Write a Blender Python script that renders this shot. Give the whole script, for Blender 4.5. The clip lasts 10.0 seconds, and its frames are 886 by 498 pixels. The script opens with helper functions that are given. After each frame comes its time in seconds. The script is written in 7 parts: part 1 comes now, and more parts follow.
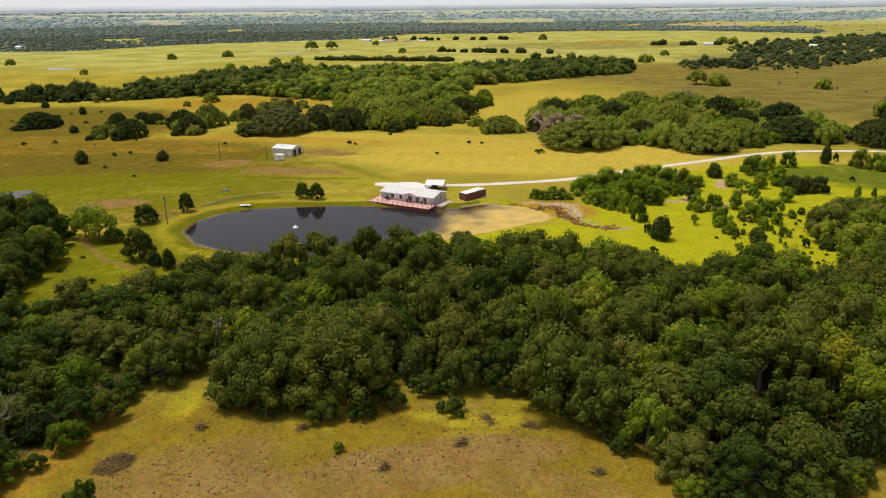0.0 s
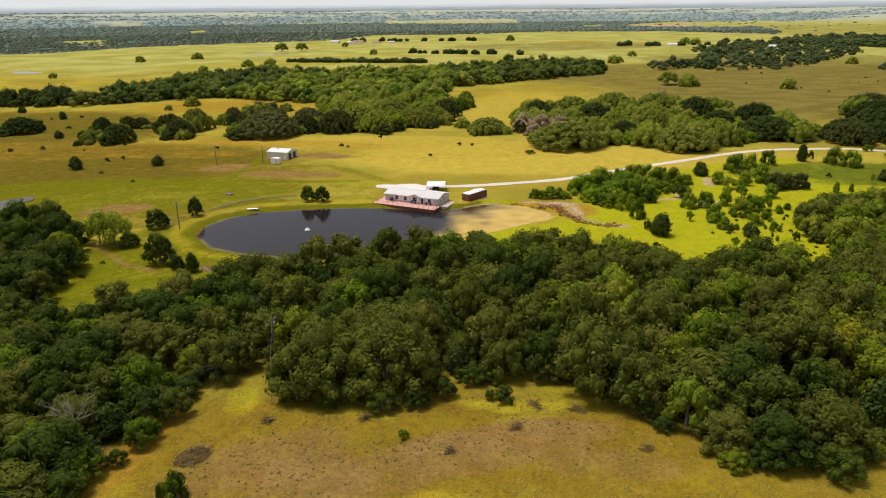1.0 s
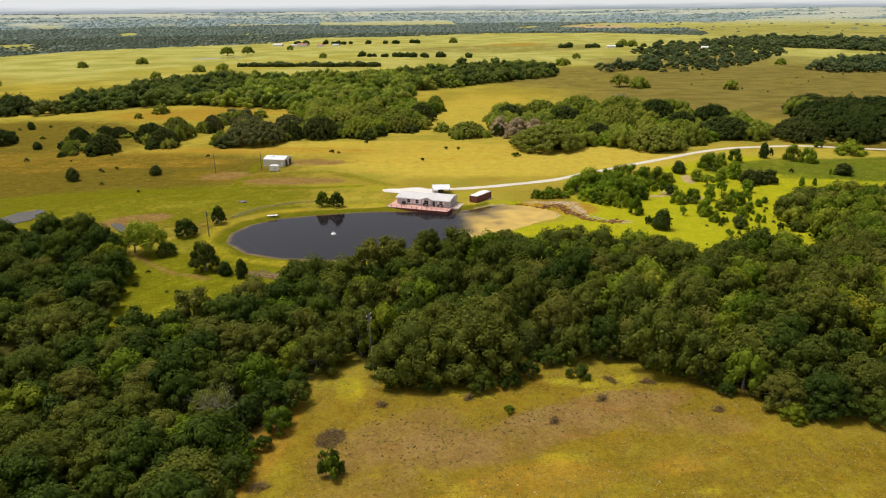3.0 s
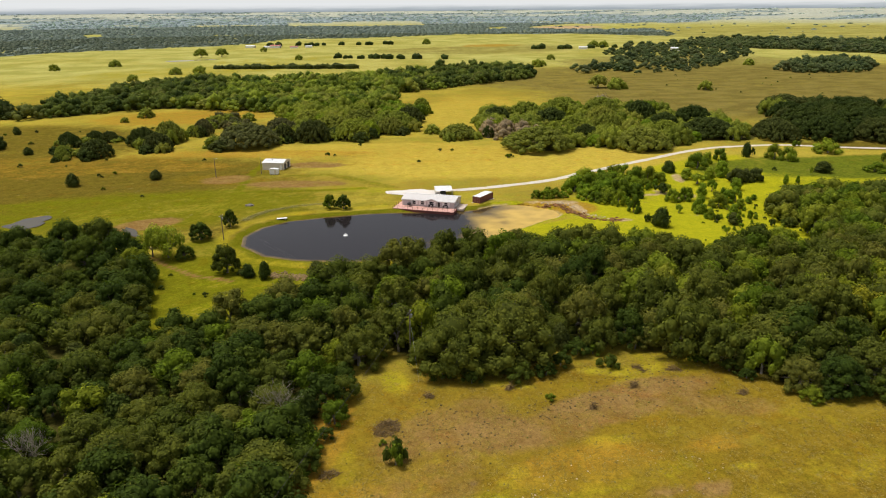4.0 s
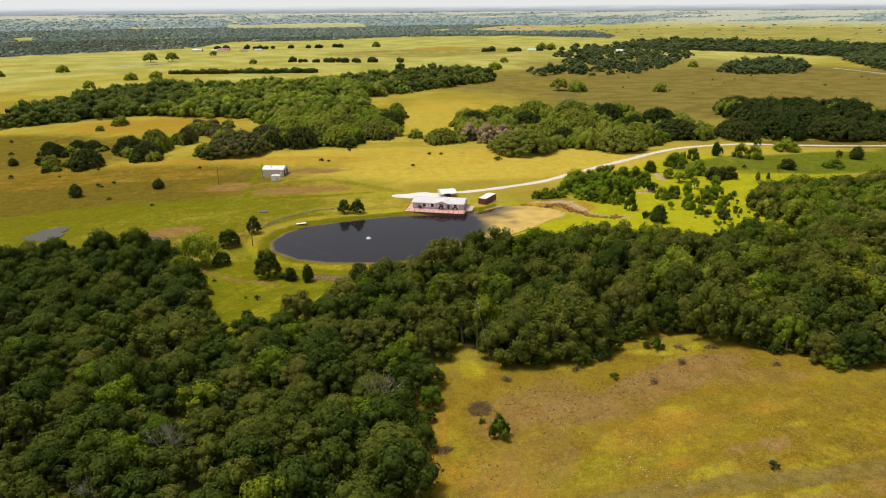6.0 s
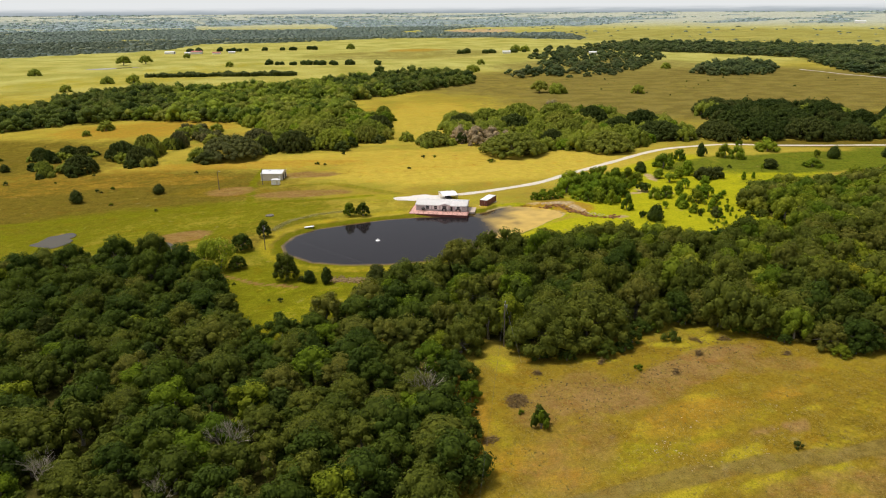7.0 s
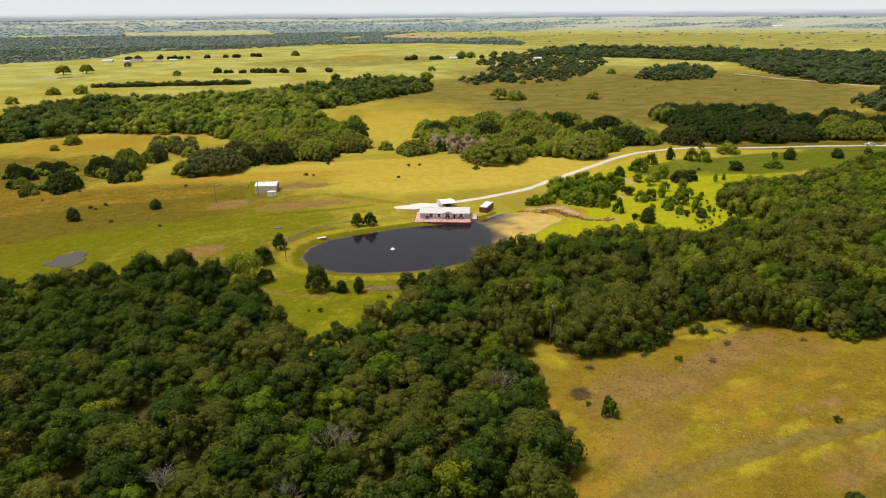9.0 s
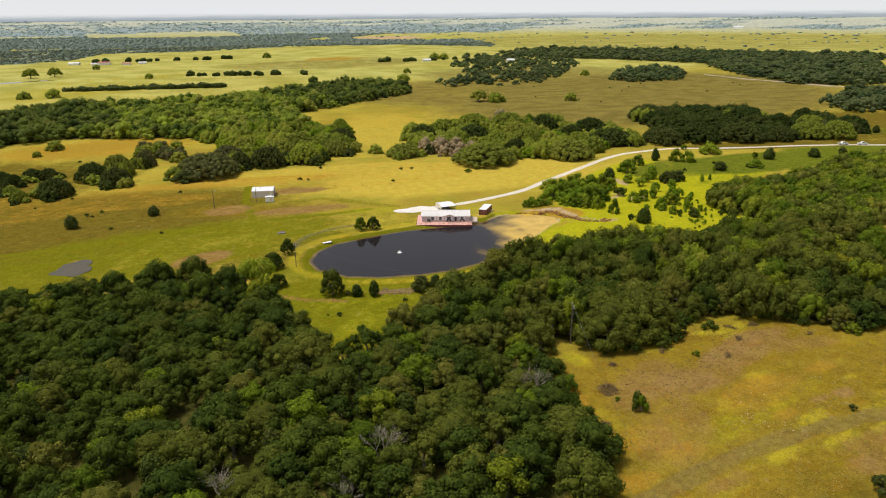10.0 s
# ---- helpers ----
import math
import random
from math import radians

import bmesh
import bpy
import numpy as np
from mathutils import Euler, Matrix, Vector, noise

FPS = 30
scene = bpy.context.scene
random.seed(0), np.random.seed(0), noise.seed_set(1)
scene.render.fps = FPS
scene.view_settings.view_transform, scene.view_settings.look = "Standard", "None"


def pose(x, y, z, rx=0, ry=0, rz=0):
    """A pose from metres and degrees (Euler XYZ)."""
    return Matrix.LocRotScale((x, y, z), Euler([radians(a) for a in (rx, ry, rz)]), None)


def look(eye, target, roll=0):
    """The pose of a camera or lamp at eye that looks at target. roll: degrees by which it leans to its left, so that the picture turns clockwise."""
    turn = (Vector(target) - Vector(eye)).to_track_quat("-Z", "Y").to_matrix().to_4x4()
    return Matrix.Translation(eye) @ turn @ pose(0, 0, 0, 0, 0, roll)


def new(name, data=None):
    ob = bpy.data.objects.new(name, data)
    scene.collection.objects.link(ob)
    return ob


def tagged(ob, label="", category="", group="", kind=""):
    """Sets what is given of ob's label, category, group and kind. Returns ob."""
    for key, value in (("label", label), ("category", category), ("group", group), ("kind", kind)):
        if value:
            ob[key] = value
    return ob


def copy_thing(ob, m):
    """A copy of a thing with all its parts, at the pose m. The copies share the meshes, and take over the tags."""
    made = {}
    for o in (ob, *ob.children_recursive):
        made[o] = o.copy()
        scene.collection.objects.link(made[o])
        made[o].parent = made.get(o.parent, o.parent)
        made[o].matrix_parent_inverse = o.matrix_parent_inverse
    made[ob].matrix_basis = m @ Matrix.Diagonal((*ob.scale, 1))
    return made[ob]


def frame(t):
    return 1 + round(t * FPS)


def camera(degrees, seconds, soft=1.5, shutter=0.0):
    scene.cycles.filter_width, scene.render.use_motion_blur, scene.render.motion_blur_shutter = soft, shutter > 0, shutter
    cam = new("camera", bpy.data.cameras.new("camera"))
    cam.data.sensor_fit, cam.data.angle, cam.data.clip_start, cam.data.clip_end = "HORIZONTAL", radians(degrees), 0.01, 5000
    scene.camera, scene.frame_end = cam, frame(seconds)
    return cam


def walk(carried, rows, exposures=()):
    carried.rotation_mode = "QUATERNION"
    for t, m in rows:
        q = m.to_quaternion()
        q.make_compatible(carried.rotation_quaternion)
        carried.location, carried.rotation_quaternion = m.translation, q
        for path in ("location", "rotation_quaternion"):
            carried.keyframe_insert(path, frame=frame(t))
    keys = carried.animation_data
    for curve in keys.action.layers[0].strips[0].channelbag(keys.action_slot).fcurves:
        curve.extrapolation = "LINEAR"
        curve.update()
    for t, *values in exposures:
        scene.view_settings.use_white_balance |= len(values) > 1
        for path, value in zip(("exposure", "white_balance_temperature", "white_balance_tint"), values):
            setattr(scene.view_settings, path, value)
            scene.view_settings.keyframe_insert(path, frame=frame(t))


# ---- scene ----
cam = camera(66.0, 10.0, soft=1.1)
METRES, EYE, TILT, LEAN, TURN = 139.0, 58.0, -19.5, 0.5, 0.0
ROWS = [
    (0.0, 0.0, 0.0, 0.0, -0.0, 0.0, -0.0),
    (0.5, -0.0453, -0.0233, -0.0007, -1.47, -0.0, 0.51),
    (1.0, -0.0907, -0.0452, -0.0009, -2.89, -0.01, 1.02),
    (1.5, -0.137, -0.0663, -0.0004, -4.27, -0.04, 1.51),
    (2.0, -0.1836, -0.0865, 0.0004, -5.58, -0.06, 1.98),
    (2.5, -0.2307, -0.1057, 0.0016, -6.87, -0.1, 2.43),
    (4.0, -0.374, -0.1563, 0.0072, -10.7, -0.28, 3.73),
    (4.5, -0.4219, -0.1705, 0.0098, -11.94, -0.35, 4.15),
    (5.0, -0.47, -0.1834, 0.0126, -13.15, -0.42, 4.54),
    (5.5, -0.5181, -0.1958, 0.0157, -14.34, -0.5, 4.93),
    (7.0, -0.6634, -0.2231, 0.0289, -17.99, -0.76, 6.11),
    (7.5, -0.7114, -0.2278, 0.0349, -19.31, -0.81, 6.54),
    (8.0, -0.7599, -0.2296, 0.042, -20.71, -0.88, 6.99),
    (8.5, -0.8086, -0.2285, 0.05, -21.97, -0.95, 7.42),
    (9.0, -0.8573, -0.2249, 0.0589, -23.21, -1.06, 7.83),
    (9.5, -0.9059, -0.2198, 0.0685, -24.48, -1.21, 8.24),
    (10.0, -0.9539, -0.2133, 0.0782, -25.88, -1.39, 8.67),
]
walk(cam, [(t, pose(0, 0, EYE, TILT, LEAN, TURN) @ pose(METRES * x, METRES * y, METRES * z, 90 + pitch, roll, yaw)) for t, x, y, z, yaw, pitch, roll in ROWS],
     exposures=[(0.0, -0.18), (2.5, -0.16), (5.0, -0.12), (10.0, -0.12)])

# ---- world, sun, exposure ----
SUN_TO = Vector((-0.34, 0.20, 1.0)).normalized()
world = bpy.data.worlds.new("sky")
scene.world = world
world.use_nodes = True
wn = world.node_tree
sky = wn.nodes.new("ShaderNodeTexSky")
sky.sky_type, sky.sun_disc = "NISHITA", False
sky.sun_elevation = math.asin(SUN_TO.z)
sky.sun_rotation = math.atan2(SUN_TO.x, SUN_TO.y)
sky.altitude, sky.air_density, sky.dust_density, sky.ozone_density = 200, 1.0, 4.0, 1.0
cloud = wn.nodes.new("ShaderNodeHueSaturation")
cloud.inputs["Saturation"].default_value = 0.35
wn.links.new(sky.outputs[0], cloud.inputs["Color"])
wn.links.new(cloud.outputs[0], wn.nodes["Background"].inputs[0])
wn.nodes["Background"].inputs[1].default_value = 0.145
sun = new("sun", bpy.data.lights.new("sun", "SUN"))
sun.data.energy, sun.data.angle, sun.data.color = 3.0, radians(14.0), (1.0, 0.94, 0.84)
sun.matrix_world = look((0, 0, 300), Vector((0, 0, 300)) - SUN_TO)


# ---- materials ----
def mat(name):
    m = bpy.data.materials.new(name)
    m.use_nodes = True
    return m, m.node_tree, m.node_tree.nodes["Principled BSDF"]


def node(nt, kind, **inputs):
    n = nt.nodes.new(kind)
    for k, v in inputs.items():
        n.inputs[k.replace("_", " ")].default_value = v
    return n


def noise_tex(nt, scale, detail=4.0, coords="Object", stretch=None, shift=0.0, rough=0.5):
    tc = nt.nodes.new("ShaderNodeTexCoord")
    src = tc.outputs[coords]
    if stretch or shift:
        mp = nt.nodes.new("ShaderNodeMapping")
        mp.inputs["Scale"].default_value = stretch or (1, 1, 1)
        mp.inputs["Location"].default_value = (shift, shift * 0.7, shift * 0.3)
        nt.links.new(src, mp.inputs["Vector"])
        src = mp.outputs[0]
    n = node(nt, "ShaderNodeTexNoise", Scale=scale, Detail=detail, Roughness=rough)
    nt.links.new(src, n.inputs["Vector"])
    return n.outputs["Fac"]


def ramp(nt, src, lo, hi, a=0.0, b=1.0):
    r = nt.nodes.new("ShaderNodeMapRange")
    r.interpolation_type = "SMOOTHSTEP"
    for i, v in enumerate((lo, hi, a, b)):
        r.inputs[i + 1].default_value = v
    nt.links.new(src, r.inputs[0])
    return r.outputs[0]


def mix(nt, fac, a, b, blend="MIX"):
    m = nt.nodes.new("ShaderNodeMix")
    m.data_type, m.blend_type = "RGBA", blend
    for sock, v in ((m.inputs[0], fac), (m.inputs[6], a), (m.inputs[7], b)):
        if isinstance(v, (int, float)):
            sock.default_value = v
        elif isinstance(v, tuple):
            sock.default_value = (*v, 1.0)
        else:
            nt.links.new(v, sock)
    return m.outputs[2]


def math_node(nt, op, a, b=0.0):
    m = nt.nodes.new("ShaderNodeMath")
    m.operation = op
    for sock, v in ((m.inputs[0], a), (m.inputs[1], b)):
        if isinstance(v, (int, float)):
            sock.default_value = v
        else:
            nt.links.new(v, sock)
    return m.outputs[0]


def bump(nt, bsdf, src, strength, distance):
    b = node(nt, "ShaderNodeBump", Strength=strength, Distance=distance)
    nt.links.new(src, b.inputs["Height"])
    nt.links.new(b.outputs[0], bsdf.inputs["Normal"])


def plain(name, colour, rough=0.6, metal=0.0, grain=3.0, amount=0.18, relief=0.0, stretch=None):
    """A paint, metal, wood or stone with grain at two scales."""
    m, nt, p = mat(name)
    fine = noise_tex(nt, grain, 5.0, stretch=stretch)
    broad = noise_tex(nt, grain * 0.17, 3.0)
    dark = tuple(c * (1 - amount) for c in colour)
    light = tuple(min(1.0, c * (1 + amount)) for c in colour)
    c1 = mix(nt, ramp(nt, fine, 0.35, 0.65), dark, light)
    nt.links.new(mix(nt, ramp(nt, broad, 0.4, 0.7, 0.0, 0.35), c1, dark), p.inputs["Base Color"])
    p.inputs["Roughness"].default_value, p.inputs["Metallic"].default_value = rough, metal
    if relief:
        bump(nt, p, fine, 0.6, relief)
    return m


def leaf(name, dark, light, olive, shine=0.8, through_light=0.30, joined=False, calm=0.0):
    """Foliage: differs from tree to tree and from spray to spray."""
    m, nt, p = mat(name)
    oi, geo = nt.nodes.new("ShaderNodeObjectInfo"), nt.nodes.new("ShaderNodeNewGeometry")
    own = oi.outputs["Random"]
    if joined:
        tree_at = nt.nodes.new("ShaderNodeAttribute")
        tree_at.attribute_name = "tree"
        own = tree_at.outputs["Fac"]
    tree = mix(nt, own, dark, light)
    hue = math_node(nt, "FRACT", math_node(nt, "MULTIPLY", own, 7.31))
    tree = mix(nt, ramp(nt, hue, 0.55, 1.0, 0.0, 0.9), tree, olive)
    isl = geo.outputs["Random Per Island"]
    spray = mix(nt, ramp(nt, isl, 0.0, 1.0), tuple(0.74 + calm * 0.2 for _ in range(3)), (1.34 - calm * 0.24, 1.28 - calm * 0.20, 1.16 - calm * 0.12))
    c = mix(nt, 1.0, tree, spray, "MULTIPLY")
    clump = noise_tex(nt, 0.45, 3.0)
    c = mix(nt, ramp(nt, clump, 0.35, 0.7, 0.0, 0.55 - 0.3 * calm), c, mix(nt, 1.0, c, (1.55, 1.4, 1.1), "MULTIPLY"))
    nt.links.new(c, p.inputs["Base Color"])
    p.inputs["Roughness"].default_value = shine
    p.inputs["Specular IOR Level"].default_value = 0.08
    tl = nt.nodes.new("ShaderNodeBsdfTranslucent")
    nt.links.new(mix(nt, 1.0, c, (1.6, 1.7, 0.7), "MULTIPLY"), tl.inputs[0])
    ms = nt.nodes.new("ShaderNodeMixShader")
    ms.inputs[0].default_value = through_light
    nt.links.new(p.outputs[0], ms.inputs[1])
    nt.links.new(tl.outputs[0], ms.inputs[2])
    nt.links.new(ms.outputs[0], nt.nodes["Material Output"].inputs[0])
    return m


LEAF_OAK = leaf("oak_leaves", (0.036, 0.061, 0.009), (0.063, 0.090, 0.011), (0.075, 0.092, 0.014))
LEAF_OLIVE = leaf("grey_olive_oak_leaves", (0.140, 0.163, 0.026), (0.177, 0.198, 0.033), (0.189, 0.193, 0.037), calm=0.6)
LEAF_GREAT = leaf("old_oak_leaves", (0.087, 0.106, 0.016), (0.100, 0.117, 0.018), (0.101, 0.113, 0.018))
LEAF_POST = leaf("post_oak_leaves", (0.063, 0.084, 0.012), (0.100, 0.117, 0.018), (0.118, 0.123, 0.024))
LEAF_EAST = leaf("eastern_oak_leaves", (0.090, 0.132, 0.011), (0.155, 0.195, 0.017), (0.172, 0.189, 0.023))
LEAF_BRIGHT = leaf("bright_leaves", (0.063, 0.104, 0.008), (0.113, 0.165, 0.011), (0.142, 0.170, 0.013))
LEAF_YOUNG = leaf("young_tree_leaves", (0.102, 0.168, 0.011), (0.162, 0.228, 0.015), (0.180, 0.228, 0.018))
LEAF_WILLOW = leaf("willow_leaves", (0.163, 0.222, 0.020), (0.200, 0.252, 0.024), (0.225, 0.252, 0.026))
LEAF_YELLOW = leaf("yellow_green_leaves", (0.125, 0.160, 0.012), (0.165, 0.190, 0.014), (0.19, 0.19, 0.015))
LEAF_CEDAR = leaf("cedar_needles", (0.031, 0.052, 0.010), (0.050, 0.074, 0.012), (0.054, 0.066, 0.014), through_light=0.12)
LEAF_GREY = leaf("grey_dying_leaves", (0.092, 0.096, 0.038), (0.125, 0.118, 0.052), (0.085, 0.100, 0.030), calm=0.3)
LEAF_PINK = leaf("bare_tan_twigs", (0.235, 0.185, 0.112), (0.280, 0.222, 0.140), (0.205, 0.175, 0.09), through_light=0.12, calm=0.3)
LEAF_PASTURE = leaf("pasture_oak_leaves", (0.147, 0.180, 0.025), (0.213, 0.248, 0.032), (0.220, 0.227, 0.039), calm=0.6)
LEAF_MOTTE = leaf("motte_oak_leaves", (0.030, 0.048, 0.009), (0.052, 0.072, 0.015), (0.060, 0.072, 0.018), calm=0.6)
LEAF_MIXED = leaf("mixed_wood_leaves", (0.057, 0.092, 0.013), (0.248, 0.302, 0.037), (0.237, 0.252, 0.046), joined=True, calm=0.8)
LEAF_DARKMIX = leaf("dark_mixed_wood_leaves", (0.042, 0.066, 0.014), (0.125, 0.160, 0.028), (0.130, 0.146, 0.034), joined=True, calm=0.8)
LEAF_DARKFAR = leaf("dark_wood_leaves", (0.046, 0.070, 0.030), (0.105, 0.136, 0.052), (0.112, 0.128, 0.056), joined=True, calm=0.8)
# haze put into the leaf colours: paler and bluer at each step away
LEAF_FAR = leaf("distant_hazed_leaves", (0.118, 0.152, 0.112), (0.160, 0.198, 0.146), (0.172, 0.200, 0.142), joined=True, calm=0.9)
LEAF_FARTHER = leaf("farther_hazed_leaves", (0.190, 0.245, 0.222), (0.228, 0.285, 0.252), (0.238, 0.282, 0.246), joined=True, calm=0.9)
LEAF_FARTHEST = leaf("farthest_hazed_leaves", (0.365, 0.450, 0.490), (0.410, 0.495, 0.535), (0.425, 0.495, 0.530), joined=True, calm=0.95)
BARK = plain("bark", (0.21, 0.185, 0.15), 0.9, grain=6.0, amount=0.4, relief=0.02)
DEADWOOD = plain("bleached_dead_wood", (0.37, 0.32, 0.24), 0.85, grain=5.0, amount=0.3)
BRUSHWOOD = plain("cut_brush", (0.17, 0.108, 0.036), 0.9, grain=4.0, amount=0.4)
WHITE = plain("white_paint", (0.86, 0.85, 0.83), 0.5, grain=2.0, amount=0.06)
SIDING = plain("grey_vinyl_siding", (0.60, 0.54, 0.545), 0.55, grain=9.0, amount=0.08, stretch=(0.1, 0.1, 3.0))
SHINGLE = plain("pale_shingles", (0.66, 0.635, 0.62), 0.85, grain=3.0, amount=0.14, relief=0.01, stretch=(1, 3, 3))
ROOFMETAL = plain("white_metal_roof", (0.74, 0.74, 0.74), 0.35, 0.0, grain=1.2, amount=0.07)
REDROOF = plain("red_metal_roof", (0.38, 0.12, 0.09), 0.5, grain=1.0, amount=0.15)
DECKWOOD = plain("red_stained_boards", (0.64, 0.36, 0.30), 0.7, grain=2.4, amount=0.2, stretch=(0.3, 6.0, 1.0))
SKIRT = plain("red_brown_skirting", (0.19, 0.055, 0.042), 0.75, grain=2.0, amount=0.25, stretch=(4, 4, 0.5))
RUST = plain("rust_red_steel", (0.20, 0.065, 0.055), 0.6, 0.2, grain=1.6, amount=0.35, stretch=(5, 5, 0.6))
BEIGE = plain("beige_steel_sheet", (0.70, 0.63, 0.52), 0.5, grain=1.5, amount=0.08, stretch=(6, 6, 0.3))
DARKTRIM = plain("dark_trim", (0.035, 0.03, 0.03), 0.55, grain=3.0)
TYRE = plain("tyre_rubber", (0.02, 0.02, 0.02), 0.85, grain=8.0)
CONCRETE = plain("concrete", (0.50, 0.47, 0.42), 0.85, grain=1.5, amount=0.15)
STONE = plain("limestone", (0.42, 0.33, 0.21), 0.9, grain=2.0, amount=0.35, relief=0.04)
FIELDSTONE = plain("lichened_field_stone", (0.33, 0.26, 0.14), 0.95, grain=3.0, amount=0.4)
BANKSTONE = plain("brown_bank_stone", (0.20, 0.130, 0.052), 0.95, grain=2.0, amount=0.4)
RUBBLE = plain("grey_rubble", (0.20, 0.175, 0.145), 0.95, grain=1.5, amount=0.5)
WETROCK = plain("wet_brown_rock", (0.19, 0.085, 0.022), 0.95, grain=1.5, amount=0.5, relief=0.05)
POLEWOOD = plain("weathered_pole_wood", (0.15, 0.122, 0.092), 0.85, grain=4.0, amount=0.25, stretch=(4, 4, 0.4))
WIRE = plain("wire", (0.055, 0.05, 0.048), 0.5, 0.4)
STEEL = plain("galvanised_steel", (0.45, 0.46, 0.47), 0.4, 0.7)
CARPAINT = plain("white_car_paint", (0.80, 0.80, 0.79), 0.2, grain=0.8, amount=0.03)
GLASS, _nt, _p = mat("dark_window_glass")
_p.inputs["Base Color"].default_value = (0.02, 0.025, 0.03, 1)
_p.inputs["Roughness"].default_value = 0.08


def gravel(name, dark, light):
    m, nt, p = mat(name)
    f, b = noise_tex(nt, 2.5, 6.0), noise_tex(nt, 0.15, 3.0)
    c = mix(nt, ramp(nt, f, 0.3, 0.7), dark, light)
    nt.links.new(mix(nt, ramp(nt, b, 0.45, 0.7, 0.0, 0.35), c, (0.46, 0.38, 0.28)), p.inputs["Base Color"])
    p.inputs["Roughness"].default_value = 0.95
    bump(nt, p, f, 0.5, 0.03)
    return m


GRAVEL = gravel("pale_caliche_gravel", (0.58, 0.53, 0.48), (0.74, 0.69, 0.64))
ROADGRAVEL = gravel("worn_road_gravel", (0.50, 0.445, 0.37), (0.64, 0.58, 0.50))


def water(name, deep, silt, gloss=0.26):
    """Pond water: dark where deep, silt-brown where the bed lies near."""
    m, nt, p = mat(name)
    a = nt.nodes.new("ShaderNodeAttribute")
    a.attribute_name = "shallow"
    k = math_node(nt, "ADD", a.outputs["Fac"], math_node(nt, "MULTIPLY", math_node(nt, "SUBTRACT", noise_tex(nt, 0.12, 5.0), 0.5), 0.42))
    mud = mix(nt, ramp(nt, noise_tex(nt, 0.22, 5.0), 0.35, 0.68), silt, tuple(c * 0.8 for c in silt))
    nt.links.new(mix(nt, ramp(nt, k, 0.12, 1.0), deep, mud), p.inputs["Base Color"])
    p.inputs["Roughness"].default_value, p.inputs["IOR"].default_value = 0.08, 1.33
    p.inputs["Specular IOR Level"].default_value = gloss
    bump(nt, p, noise_tex(nt, 1.6, 3.0, stretch=(0.6, 1.6, 1)), 0.12, 0.05)
    return m


WATER = water("pond_water", (0.017, 0.014, 0.015), (0.56, 0.37, 0.070), 0.20)
PUDDLE = water("stock_pond_water", (0.078, 0.066, 0.043), (0.14, 0.125, 0.095), 0.12)


